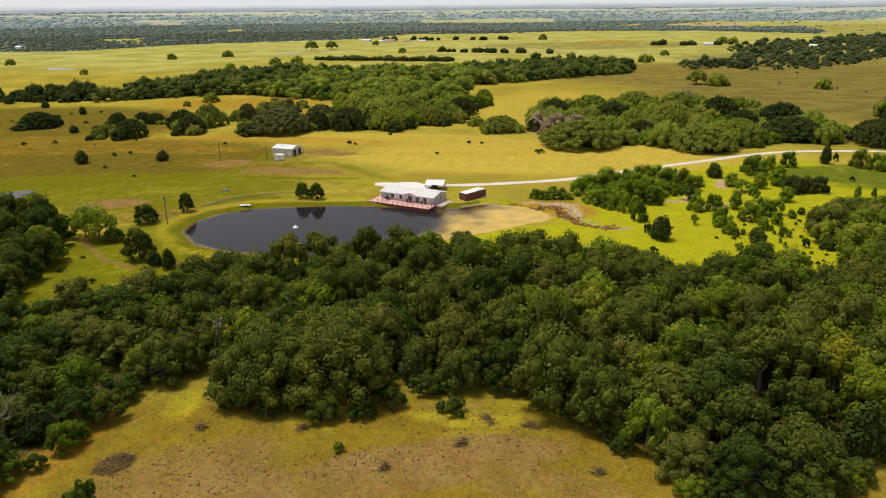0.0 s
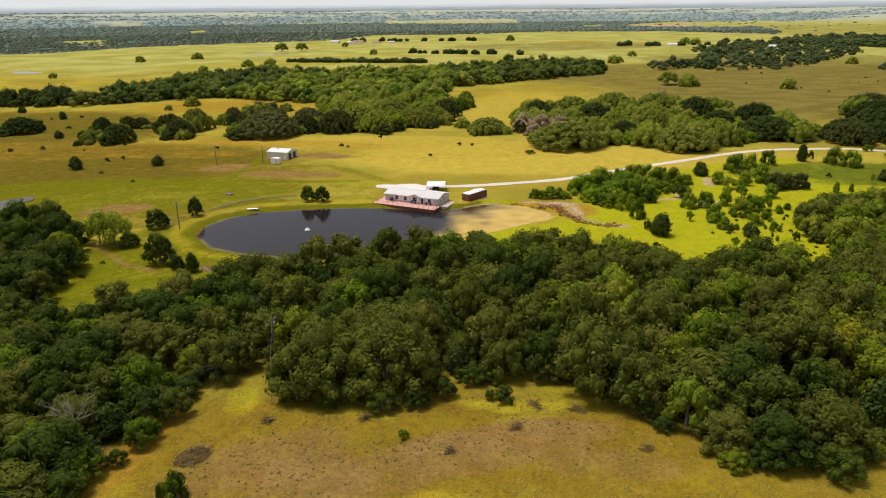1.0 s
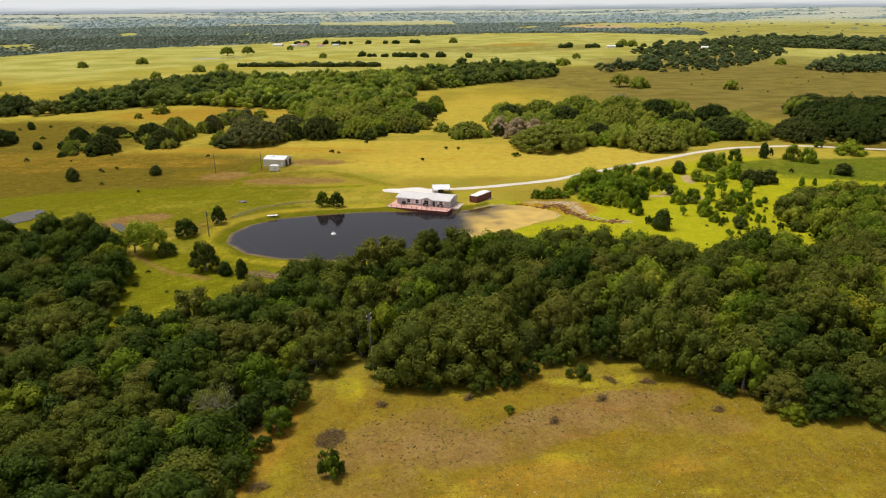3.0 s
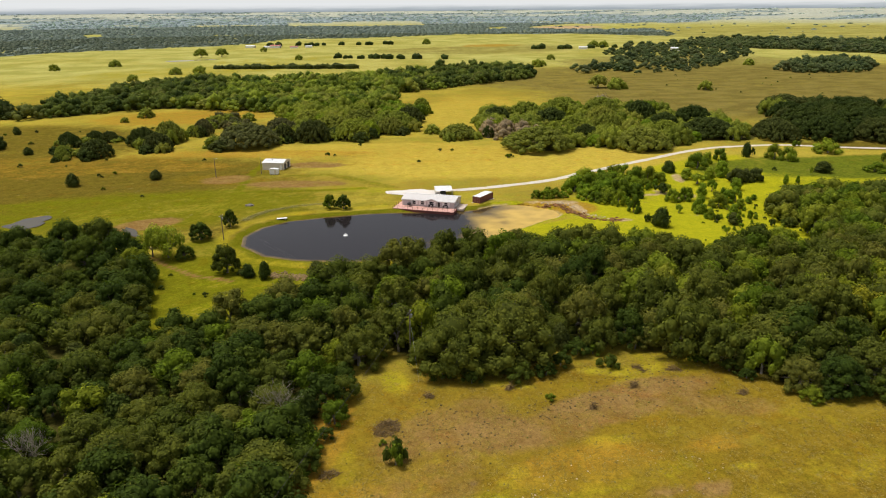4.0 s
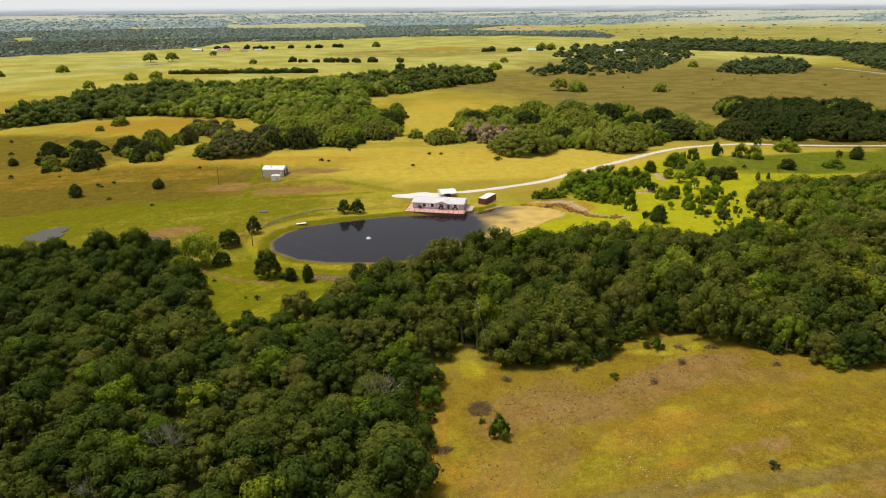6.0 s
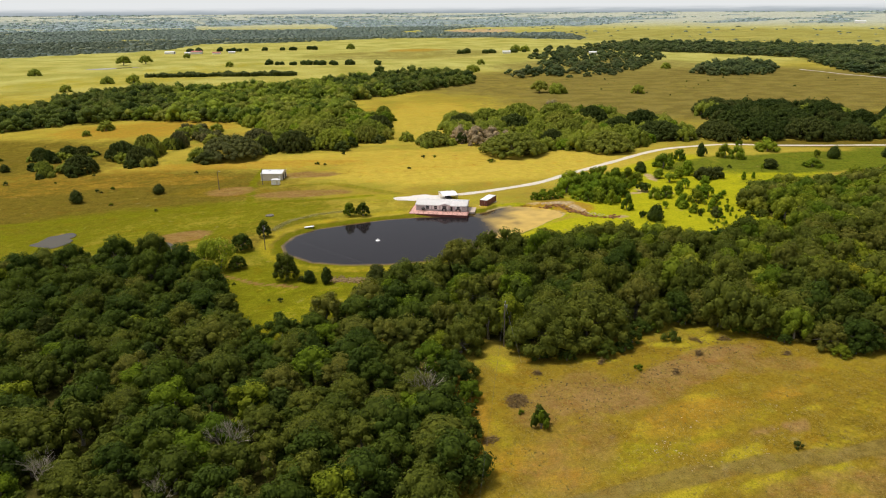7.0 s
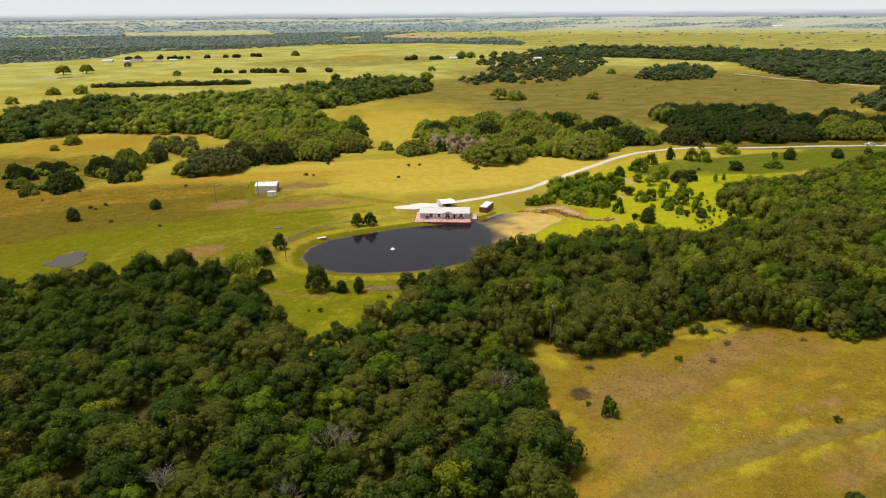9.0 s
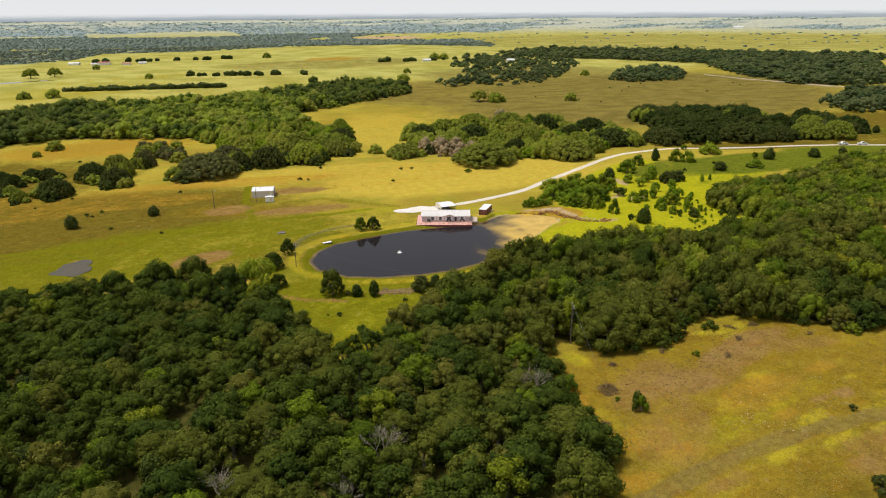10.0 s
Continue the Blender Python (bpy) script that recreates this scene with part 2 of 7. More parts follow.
def soil():
    m, nt, p = mat("pasture_ground")

    def at(name):
        a = nt.nodes.new("ShaderNodeAttribute")
        a.attribute_name = name
        return a.outputs["Fac"]
    big, mid, fine, tiny = noise_tex(nt, 0.018, 5.0), noise_tex(nt, 0.11, 6.0), noise_tex(nt, 0.7, 6.0), noise_tex(nt, 3.2, 4.0)
    streak = noise_tex(nt, 0.06, 6.0, stretch=(0.75, 1.2, 1))
    mottle = math_node(nt, "ADD", math_node(nt, "MULTIPLY", noise_tex(nt, 0.24, 8.0, rough=0.62), 0.55), math_node(nt, "MULTIPLY", noise_tex(nt, 1.1, 5.0, shift=5.0), 0.45))
    ragged = math_node(nt, "ADD", math_node(nt, "MULTIPLY", noise_tex(nt, 0.16, 9.0, shift=11.0, rough=0.68), 0.55), math_node(nt, "MULTIPLY", noise_tex(nt, 0.62, 7.0, shift=23.0, rough=0.66), 0.45))
    c = mix(nt, ramp(nt, big, 0.38, 0.62), (0.258, 0.200, 0.029), (0.346, 0.276, 0.040))
    c = mix(nt, ramp(nt, streak, 0.46, 0.66, 0.0, 0.7), c, (0.225, 0.205, 0.028))
    c = mix(nt, ramp(nt, mid, 0.54, 0.72, 0.0, 0.45), c, (0.26, 0.165, 0.034))

    def over(c, mask, a, b, src, keep=1.0):
        k = ramp(nt, math_node(nt, "ADD", at(mask), math_node(nt, "MULTIPLY", math_node(nt, "SUBTRACT", ragged, 0.5), 1.7)), 0.12, 0.88, 0.0, keep)
        return mix(nt, k, c, mix(nt, ramp(nt, src, 0.35, 0.65), a, b))
    c = over(c, "pale", (0.272, 0.264, 0.064), (0.385, 0.362, 0.115), big)
    # distance haze put into the colour of the farthest fields
    c = over(c, "haze_tint", (0.315, 0.335, 0.285), (0.415, 0.425, 0.36), streak)
    c = over(c, "dun", (0.128, 0.104, 0.027), (0.178, 0.143, 0.040), streak)
    # olive grass; over the west pasture also cloud shade put into the colour
    c = over(c, "olive", (0.094, 0.074, 0.011), (0.150, 0.113, 0.017), mottle)
    # dry gold grass, lifted in colour to stand in for a sunlit patch
    c = over(c, "gold", (0.35, 0.265, 0.038), (0.45, 0.345, 0.056), mottle)
    c = over(c, "brown", (0.158, 0.106, 0.011), (0.226, 0.156, 0.016), mottle)
    # rank green of ditches and banks, plus cloud shade painted over lush grass
    c = over(c, "shade_and_ditch", (0.110, 0.112, 0.006), (0.146, 0.140, 0.009), mottle)
    c = over(c, "lush", (0.260, 0.265, 0.010), (0.345, 0.328, 0.013), mottle)
    c = over(c, "green", (0.078, 0.100, 0.010), (0.130, 0.145, 0.014), mottle)
    c = over(c, "yellow", (0.255, 0.215, 0.015), (0.34, 0.275, 0.022), mottle)
    c = over(c, "orange", (0.28, 0.155, 0.018), (0.35, 0.205, 0.026), mottle, 0.85)
    # ground of far woods, blued and paled in colour to stand for haze
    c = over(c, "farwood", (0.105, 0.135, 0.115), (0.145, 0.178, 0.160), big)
    c = over(c, "haze_wood", (0.190, 0.240, 0.255), (0.235, 0.285, 0.300), big)
    c = over(c, "worn", (0.180, 0.106, 0.032), (0.250, 0.158, 0.056), mottle)
    c = mix(nt, ramp(nt, at("path"), 0.25, 0.70, 0.0, 0.75), c, mix(nt, ramp(nt, fine, 0.35, 0.65), (0.140, 0.104, 0.030), (0.182, 0.138, 0.042)))
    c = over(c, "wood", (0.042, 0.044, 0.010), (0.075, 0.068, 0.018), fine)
    c = over(c, "mud", (0.048, 0.020, 0.006), (0.115, 0.052, 0.014), fine)
    c = over(c, "bare", (0.32, 0.225, 0.12), (0.44, 0.33, 0.20), fine)
    # patches of flowers, seed heads and thin soil
    flower = noise_tex(nt, 0.21, 8.0, shift=37.0, rough=0.68)
    rusty = noise_tex(nt, 0.17, 8.0, shift=81.0, rough=0.68)
    straw = noise_tex(nt, 0.26, 8.0, shift=143.0, rough=0.7)
    open_land = math_node(nt, "SUBTRACT", 1.0, math_node(nt, "MAXIMUM", at("haze_tint"), math_node(nt, "MAXIMUM", at("farwood"), math_node(nt, "MAXIMUM", at("lush"), at("wood")))))
    c = mix(nt, math_node(nt, "MULTIPLY", ramp(nt, flower, 0.53, 0.66, 0.0, 0.40), open_land), c, mix(nt, 1.0, c, (1.02, 1.22, 0.62), "MULTIPLY"))
    c = mix(nt, math_node(nt, "MULTIPLY", ramp(nt, rusty, 0.53, 0.67, 0.0, 0.40), open_land), c, mix(nt, 1.0, c, (1.12, 0.80, 0.62), "MULTIPLY"))
    c = mix(nt, math_node(nt, "MULTIPLY", ramp(nt, straw, 0.56, 0.70, 0.0, 0.26), open_land), c, mix(nt, 1.0, c, (1.42, 1.36, 1.3), "MULTIPLY"))
    dim = mix(nt, 1.0, c, (0.66, 0.68, 0.62), "MULTIPLY")
    lit = mix(nt, 1.0, c, (1.34, 1.28, 1.1), "MULTIPLY")
    c = mix(nt, ramp(nt, mottle, 0.44, 0.28, 0.0, 0.14), c, dim)
    c = mix(nt, ramp(nt, mottle, 0.55, 0.74, 0.0, 0.12), c, lit)
    c = mix(nt, ramp(nt, fine, 0.30, 0.48, 0.28, 0.0), c, dim)
    c = mix(nt, ramp(nt, fine, 0.53, 0.68, 0.0, 0.22), c, lit)
    c = mix(nt, ramp(nt, tiny, 0.50, 0.66, 0.0, 0.7), c, lit)
    c = mix(nt, ramp(nt, tiny, 0.47, 0.33, 0.0, 0.75), c, dim)
    grit = noise_tex(nt, 6.5, 2.0)
    c = mix(nt, ramp(nt, grit, 0.52, 0.68, 0.0, 0.6), c, lit)
    c = mix(nt, ramp(nt, grit, 0.46, 0.32, 0.0, 0.65), c, dim)
    nt.links.new(c, p.inputs["Base Color"])
    p.inputs["Roughness"].default_value = 1.0
    p.inputs["Specular IOR Level"].default_value = 0.0
    bump(nt, p, math_node(nt, "ADD", math_node(nt, "MULTIPLY", fine, 0.8), math_node(nt, "MULTIPLY", tiny, 0.35)), 0.3, 0.14)
    return m


SOIL = soil()


# ---- mesh helpers ----
class Shape:
    """Collects boxes, tubes and prisms into one mesh."""

    def __init__(self):
        self.v, self.f = [], []

    def add(self, verts, faces):
        n = len(self.v)
        self.v += [tuple(p) for p in verts]
        self.f += [tuple(i + n for i in face) for face in faces]
        return self

    def box(self, x0, x1, y0, y1, z0, z1, turn=None):
        c = [Vector((x, y, z)) for z in (z0, z1) for x, y in ((x0, y0), (x1, y0), (x1, y1), (x0, y1))]
        if turn:
            c = [turn @ p for p in c]
        return self.add(c, [(3, 2, 1, 0), (4, 5, 6, 7), (0, 1, 5, 4), (1, 2, 6, 5), (2, 3, 7, 6), (3, 0, 4, 7)])

    def tube(self, path, radii, sides=6):
        rings = []
        for i, p in enumerate(path):
            p = Vector(p)
            d = (Vector(path[min(i + 1, len(path) - 1)]) - Vector(path[max(i - 1, 0)])).normalized()
            s = d.orthogonal().normalized()
            t = d.cross(s)
            rings.append([p + radii[i] * (math.cos(a) * s + math.sin(a) * t) for a in (2 * math.pi * k / sides for k in range(sides))])
        f = [(i * sides + k, i * sides + (k + 1) % sides, (i + 1) * sides + (k + 1) % sides, (i + 1) * sides + k)
             for i in range(len(path) - 1) for k in range(sides)]
        f += [tuple(range(sides))[::-1], tuple((len(path) - 1) * sides + k for k in range(sides))]
        return self.add([p for r in rings for p in r], f)

    def prism(self, outline, y0, y1):
        """An outline in x, z drawn out along y."""
        n = len(outline)
        v = [(x, y0, z) for x, z in outline] + [(x, y1, z) for x, z in outline]
        return self.add(v, [tuple(range(n)), tuple(range(2 * n - 1, n - 1, -1))] + [((i + 1) % n, i, n + i, n + (i + 1) % n) for i in range(n)])

    def mesh(self, name, material):
        me = bpy.data.meshes.new(name)
        me.from_pydata(self.v, [], self.f)
        me.materials.append(material)
        me.update()
        return me


def part(name, shape, material, parent=None, label=""):
    me = shape if isinstance(shape, bpy.types.Mesh) else shape.mesh(name, material)
    ob = new(name, me)
    ob.parent = parent
    return tagged(ob, label)


def thing(name, m, label, category, group="", kind=""):
    ob = new(name)
    ob.empty_display_size = 0.5
    ob.matrix_world = m
    return tagged(ob, label, category, group, kind)


def each_tree(me, values, count):
    """Gives every tree of a joined wood its own number; count: points in each."""
    a = me.attributes.new("tree", "FLOAT", "POINT")
    a.data.foreach_set("value", np.clip(np.repeat(values, count), 0, 1).astype(np.float32))
    return me


def numpy_mesh(name, verts, faces, material, smooth=False):
    me = bpy.data.meshes.new(name)
    me.from_pydata(verts.tolist(), [], faces.tolist())
    me.materials.append(material)
    if smooth:
        me.shade_smooth()
    return me


# ---- plan ----
POND = [(-74, 182.2), (-74, 190.2), (-69, 199.2), (-60, 204.7), (-48, 206.7), (-34, 207.7), (-20, 206.2), (-3, 203.2), (5, 204.2), (12, 207.4), (19, 207.0), (25, 204.0), (29, 200.4), (30.5, 196), (30.5, 191.4), (28, 188.6), (24, 187.2), (18, 183.2), (8, 177.2), (-6, 170.2), (-20, 162.7), (-33, 160.2), (-46, 161.7), (-58, 165.7), (-67, 171.2)]
ROAD = [(-9, 231), (-4, 231.5), (8, 231), (22, 232), (43, 237), (64, 247), (86, 257.5), (104, 266), (123, 275), (145, 282), (168, 282), (185, 278), (218, 264), (270, 245), (305, 226), (345, 205)]
TRACK = [(-110, 38), (-75, 41.6), (-60, 43.0), (-52, 43.8), (-45, 44.4), (-38, 44.6), (-28, 44.3), (-20, 43.4), (-10, 42.1), (0, 40.6), (40, 36)]
DITCH = [(-190, 248), (-161, 245), (-121, 244), (-84, 242), (-76, 245), (-52, 242), (-32, 241)]
MOWN = [(-72, 274), (-54, 268), (-46, 268), (-37, 260), (-29, 250), (-20, 240)]
COWPATH = [(-98, 176), (-93.5, 168.7), (-89, 164), (-84, 158), (-78, 155), (-74, 152)]
CREEK = [(20, 206.6), (25, 203), (29, 200.8), (33.8, 201.5), (34, 195.5), (36.2, 190), (37.5, 185), (42, 181.8), (47, 179.8)]
RUT = [(-69, 307), (-76, 281), (-80, 248)]
FAR_TRACK = [(596, 640), (590, 567), (595, 523), (600, 490), (608, 449), (619, 416), (640, 360)]


def seg_dist(x, y, pts, closed=False):
    """Distance from the points x, y to a line of points."""
    d = np.full(x.shape, 1e9)
    pairs = list(zip(pts, pts[1:] + pts[:1])) if closed else list(zip(pts, pts[1:]))
    for (ax, ay), (bx, by) in pairs:
        ux, uy = bx - ax, by - ay
        t = np.clip(((x - ax) * ux + (y - ay) * uy) / (ux * ux + uy * uy), 0, 1)
        d = np.minimum(d, np.hypot(x - ax - t * ux, y - ay - t * uy))
    return d


def inside(x, y, pts):
    r = np.zeros(x.shape, bool)
    for (ax, ay), (bx, by) in zip(pts, pts[1:] + pts[:1]):
        if ay != by:
            r ^= ((ay > y) != (by > y)) & (x < (bx - ax) * (y - ay) / (by - ay) + ax)
    return r


def sstep(a, b, x):
    t = np.clip((x - a) / (b - a), 0, 1)
    return t * t * (3 - 2 * t)


def waves(x, y, size, seed):
    """Smooth, uneven ups and downs between about -1 and 1."""
    rng = np.random.RandomState(seed)
    s = 0
    for k in range(7):
        a, w, ph = rng.uniform(0, 6.283), rng.uniform(0.6, 2.2) / size, rng.uniform(0, 6.283)
        s = s + np.sin(6.283 * w * (x * np.cos(a) + y * np.sin(a)) + ph + 1.3 * np.sin(6.283 * w * 0.7 * (y * np.cos(a) - x * np.sin(a)) + ph * 2))
    return s / 4.0


def level(x, y):
    """Height of the ground."""
    x, y = np.asarray(x, float), np.asarray(y, float)
    z = 3.2 * sstep(165, 45, y) + 0.25 * waves(x, y, 90, 3) + 1.2 * waves(x, y, 700, 5) * sstep(400, 1200, np.hypot(x, y))
    z = z + 44.0 * sstep(2800, 4900, np.hypot(x, y))
    sd = seg_dist(x, y, POND, True) * np.where(inside(x, y, POND), -1.0, 1.0)
    near = sstep(14.0, 1.5, sd)
    z = z * (1 - near) + near * 0.1
    z = np.where(sd < 2.6, -0.7 + (z + 0.7) * sstep(0.0, 2.6, sd), z)
    z = np.where(sd < 0, -0.7 + np.maximum(sd * 0.45, -2.2), z)
    return z


def floor_at(x, y):
    return float(level(np.array([x]), np.array([y]))[0])


def spots(x, y, rows):
    """Soft ellipses: x, y, half width, half depth, degrees, weight."""
    m = np.zeros(x.shape)
    for cx, cy, rx, ry, deg, w in rows:
        c, s = math.cos(radians(deg)), math.sin(radians(deg))
        u, v = ((x - cx) * c + (y - cy) * s) / rx, ((y - cy) * c - (x - cx) * s) / ry
        m = np.maximum(m, w * sstep(1.25, 0.75, np.hypot(u, v)))
    return m


# woods: outlines on the plan
BELT = [(-42, 101), (-36, 95), (-28, 87), (-20, 89), (-10, 94), (0, 93), (8, 93), (15, 88.5), (21.5, 82), (25, 73), (30, 66.5), (42, 64.5), (62, 77), (80, 92), (105, 108), (98, 146),
        (81, 138), (72, 138.5), (62, 141), (52, 131), (45, 134), (43, 147), (31, 144), (18, 150), (5, 154.5), (-7, 152), (-12, 154), (-21, 152.5), (-30, 140), (-42, 138), (-52, 134), (-66, 123), (-60, 108)]
EAST = [(98, 146), (96, 152), (97, 172), (106, 184), (130, 187), (174, 189), (215, 197), (262, 196), (190, 152), (105, 108)]
LEFT = [(-82, 42), (-62, 49.5), (-58, 60), (-54, 71), (-50, 83), (-49, 95), (-48, 104), (-60, 108), (-66, 123), (-78, 121), (-86, 114), (-91, 124), (-94, 150), (-100, 174), (-114, 187),
        (-133, 191), (-150, 190), (-176, 192), (-180, 82), (-124, 50)]
CENTRE = [(47, 360), (54, 402), (86, 420), (126, 428), (163, 413), (170, 390), (191, 360), (190, 325), (190, 305), (176, 293), (141, 300), (124, 280), (107, 276), (93, 296), (77, 296), (64, 290), (53, 295), (48, 315), (50, 340)]
RIGHT = [(241, 382), (278, 400), (316, 378), (336, 348), (336, 312), (318, 272), (300, 254), (284, 254), (254, 270), (214, 281), (206, 300), (228, 345)]
MIDDLE = [(-66, 352), (-57, 346), (-46, 344), (-34, 342), (-17, 349), (8, 368), (30, 436), (16, 470), (-30, 466), (-68, 456), (-64, 420), (-66, 385)]
BIGWOOD = [(-232, 468), (-206, 472), (-182, 490), (-151, 498), (-104, 476), (-68, 456), (16, 470), (20, 543), (69, 575), (130, 612), (172, 640), (196, 745), (108, 748), (37, 702), (-18, 664), (-92, 672), (-148, 686), (-180, 664), (-203, 620), (-222, 560), (-238, 500)]
SCRUB = [(218, 682), (295, 652), (330, 647), (441, 742), (597, 900), (623, 1065), (508, 1130), (385, 955), (338, 803), (239, 724)]
ISLAND = [(441, 636), (517, 718), (603, 746), (592, 678), (514, 603), (449, 614)]
DARKWOOD = [(757, 798), (894, 850), (1040, 690), (680, 450), (618, 466), (592, 510), (640, 622)]
FARBELT = [(610, 1184), (786, 1280), (1016, 1041), (1186, 761), (1063, 687), (894, 850), (757, 798), (699, 920), (623, 1065)]
RIM = [(430, 345), (455, 370), (560, 420), (600, 390), (480, 318), (425, 318)]
FAR_LEFT = [(-1100, 1000), (-673, 1085), (-568, 1100), (-480, 1256), (-290, 1380), (-155, 1430), (-90, 1650), (171, 1672), (314, 1740), (471, 1745), (620, 1722), (772, 1480), (843, 1572), (990, 1960), (860, 2000), (690, 2080), (700, 2300), (880, 2560),
            (1010, 2700), (1450, 2590), (1740, 2830), (2120, 3460), (1590, 3430), (1240, 3370), (1000, 3900), (-900, 4300), (-2600, 3800), (-2400, 2000)]
FAR_FIELDS = [[(-657, 2168), (-618, 2213), (-542, 1936), (-577, 1901)], [(-470, 2912), (-480, 3068), (-154, 3146), (-154, 2984)], [(-97, 2860), (-93, 3173), (226, 3330), (500, 3330), (440, 2770), (139, 2700)],
              [(-1448, 3326), (-1308, 3441), (-1462, 4395), (-1112, 3114), (-1051, 2755), (-1332, 3114)], [(-702, 1466), (-649, 1564), (-607, 1447), (-659, 1385)], [(500, 2203), (663, 2415), (607, 2186)]]


def wooded(x, y):
    """How wooded the far land is: 0 open fields, 1 closed woods."""
    r = np.hypot(x, y)
    w = inside(x, y, FAR_LEFT) * 1.0
    for field in FAR_FIELDS:
        w = w * (1.0 - inside(x, y, field))
    w = w * (0.35 + 0.65 * sstep(-0.75, -0.35, waves(x, y * 1.8, 420, 13) + 0.4 * waves(x, y * 2.5, 150, 14)))
    band = sstep(0.15, 0.45, waves(x, y * 2.6, 1300, 11) - 0.35 * waves(x, y * 2.0, 420, 12))
    scrub = 0.035 * sstep(0.0, 0.6, waves(x, y, 300, 15)) * (x > 800)
    return np.where(r > 3300, np.maximum(w * sstep(4300, 3300, r), band * 0.9), np.maximum(w, scrub * (r > 1450)))


# ---- ground: one sheet to the horizon ----
def axis(lo, hi, step, far):
    core = list(np.arange(lo, hi + step, step))
    out, s = [core[-1]], step
    while out[-1] < far:
        s *= 1.036
        out.append(out[-1] + s)
    left, s = [core[0]], step
    while left[-1] > -far:
        s *= 1.036
        left.append(left[-1] - s)
    return np.array(left[:0:-1] + core + out[1:])


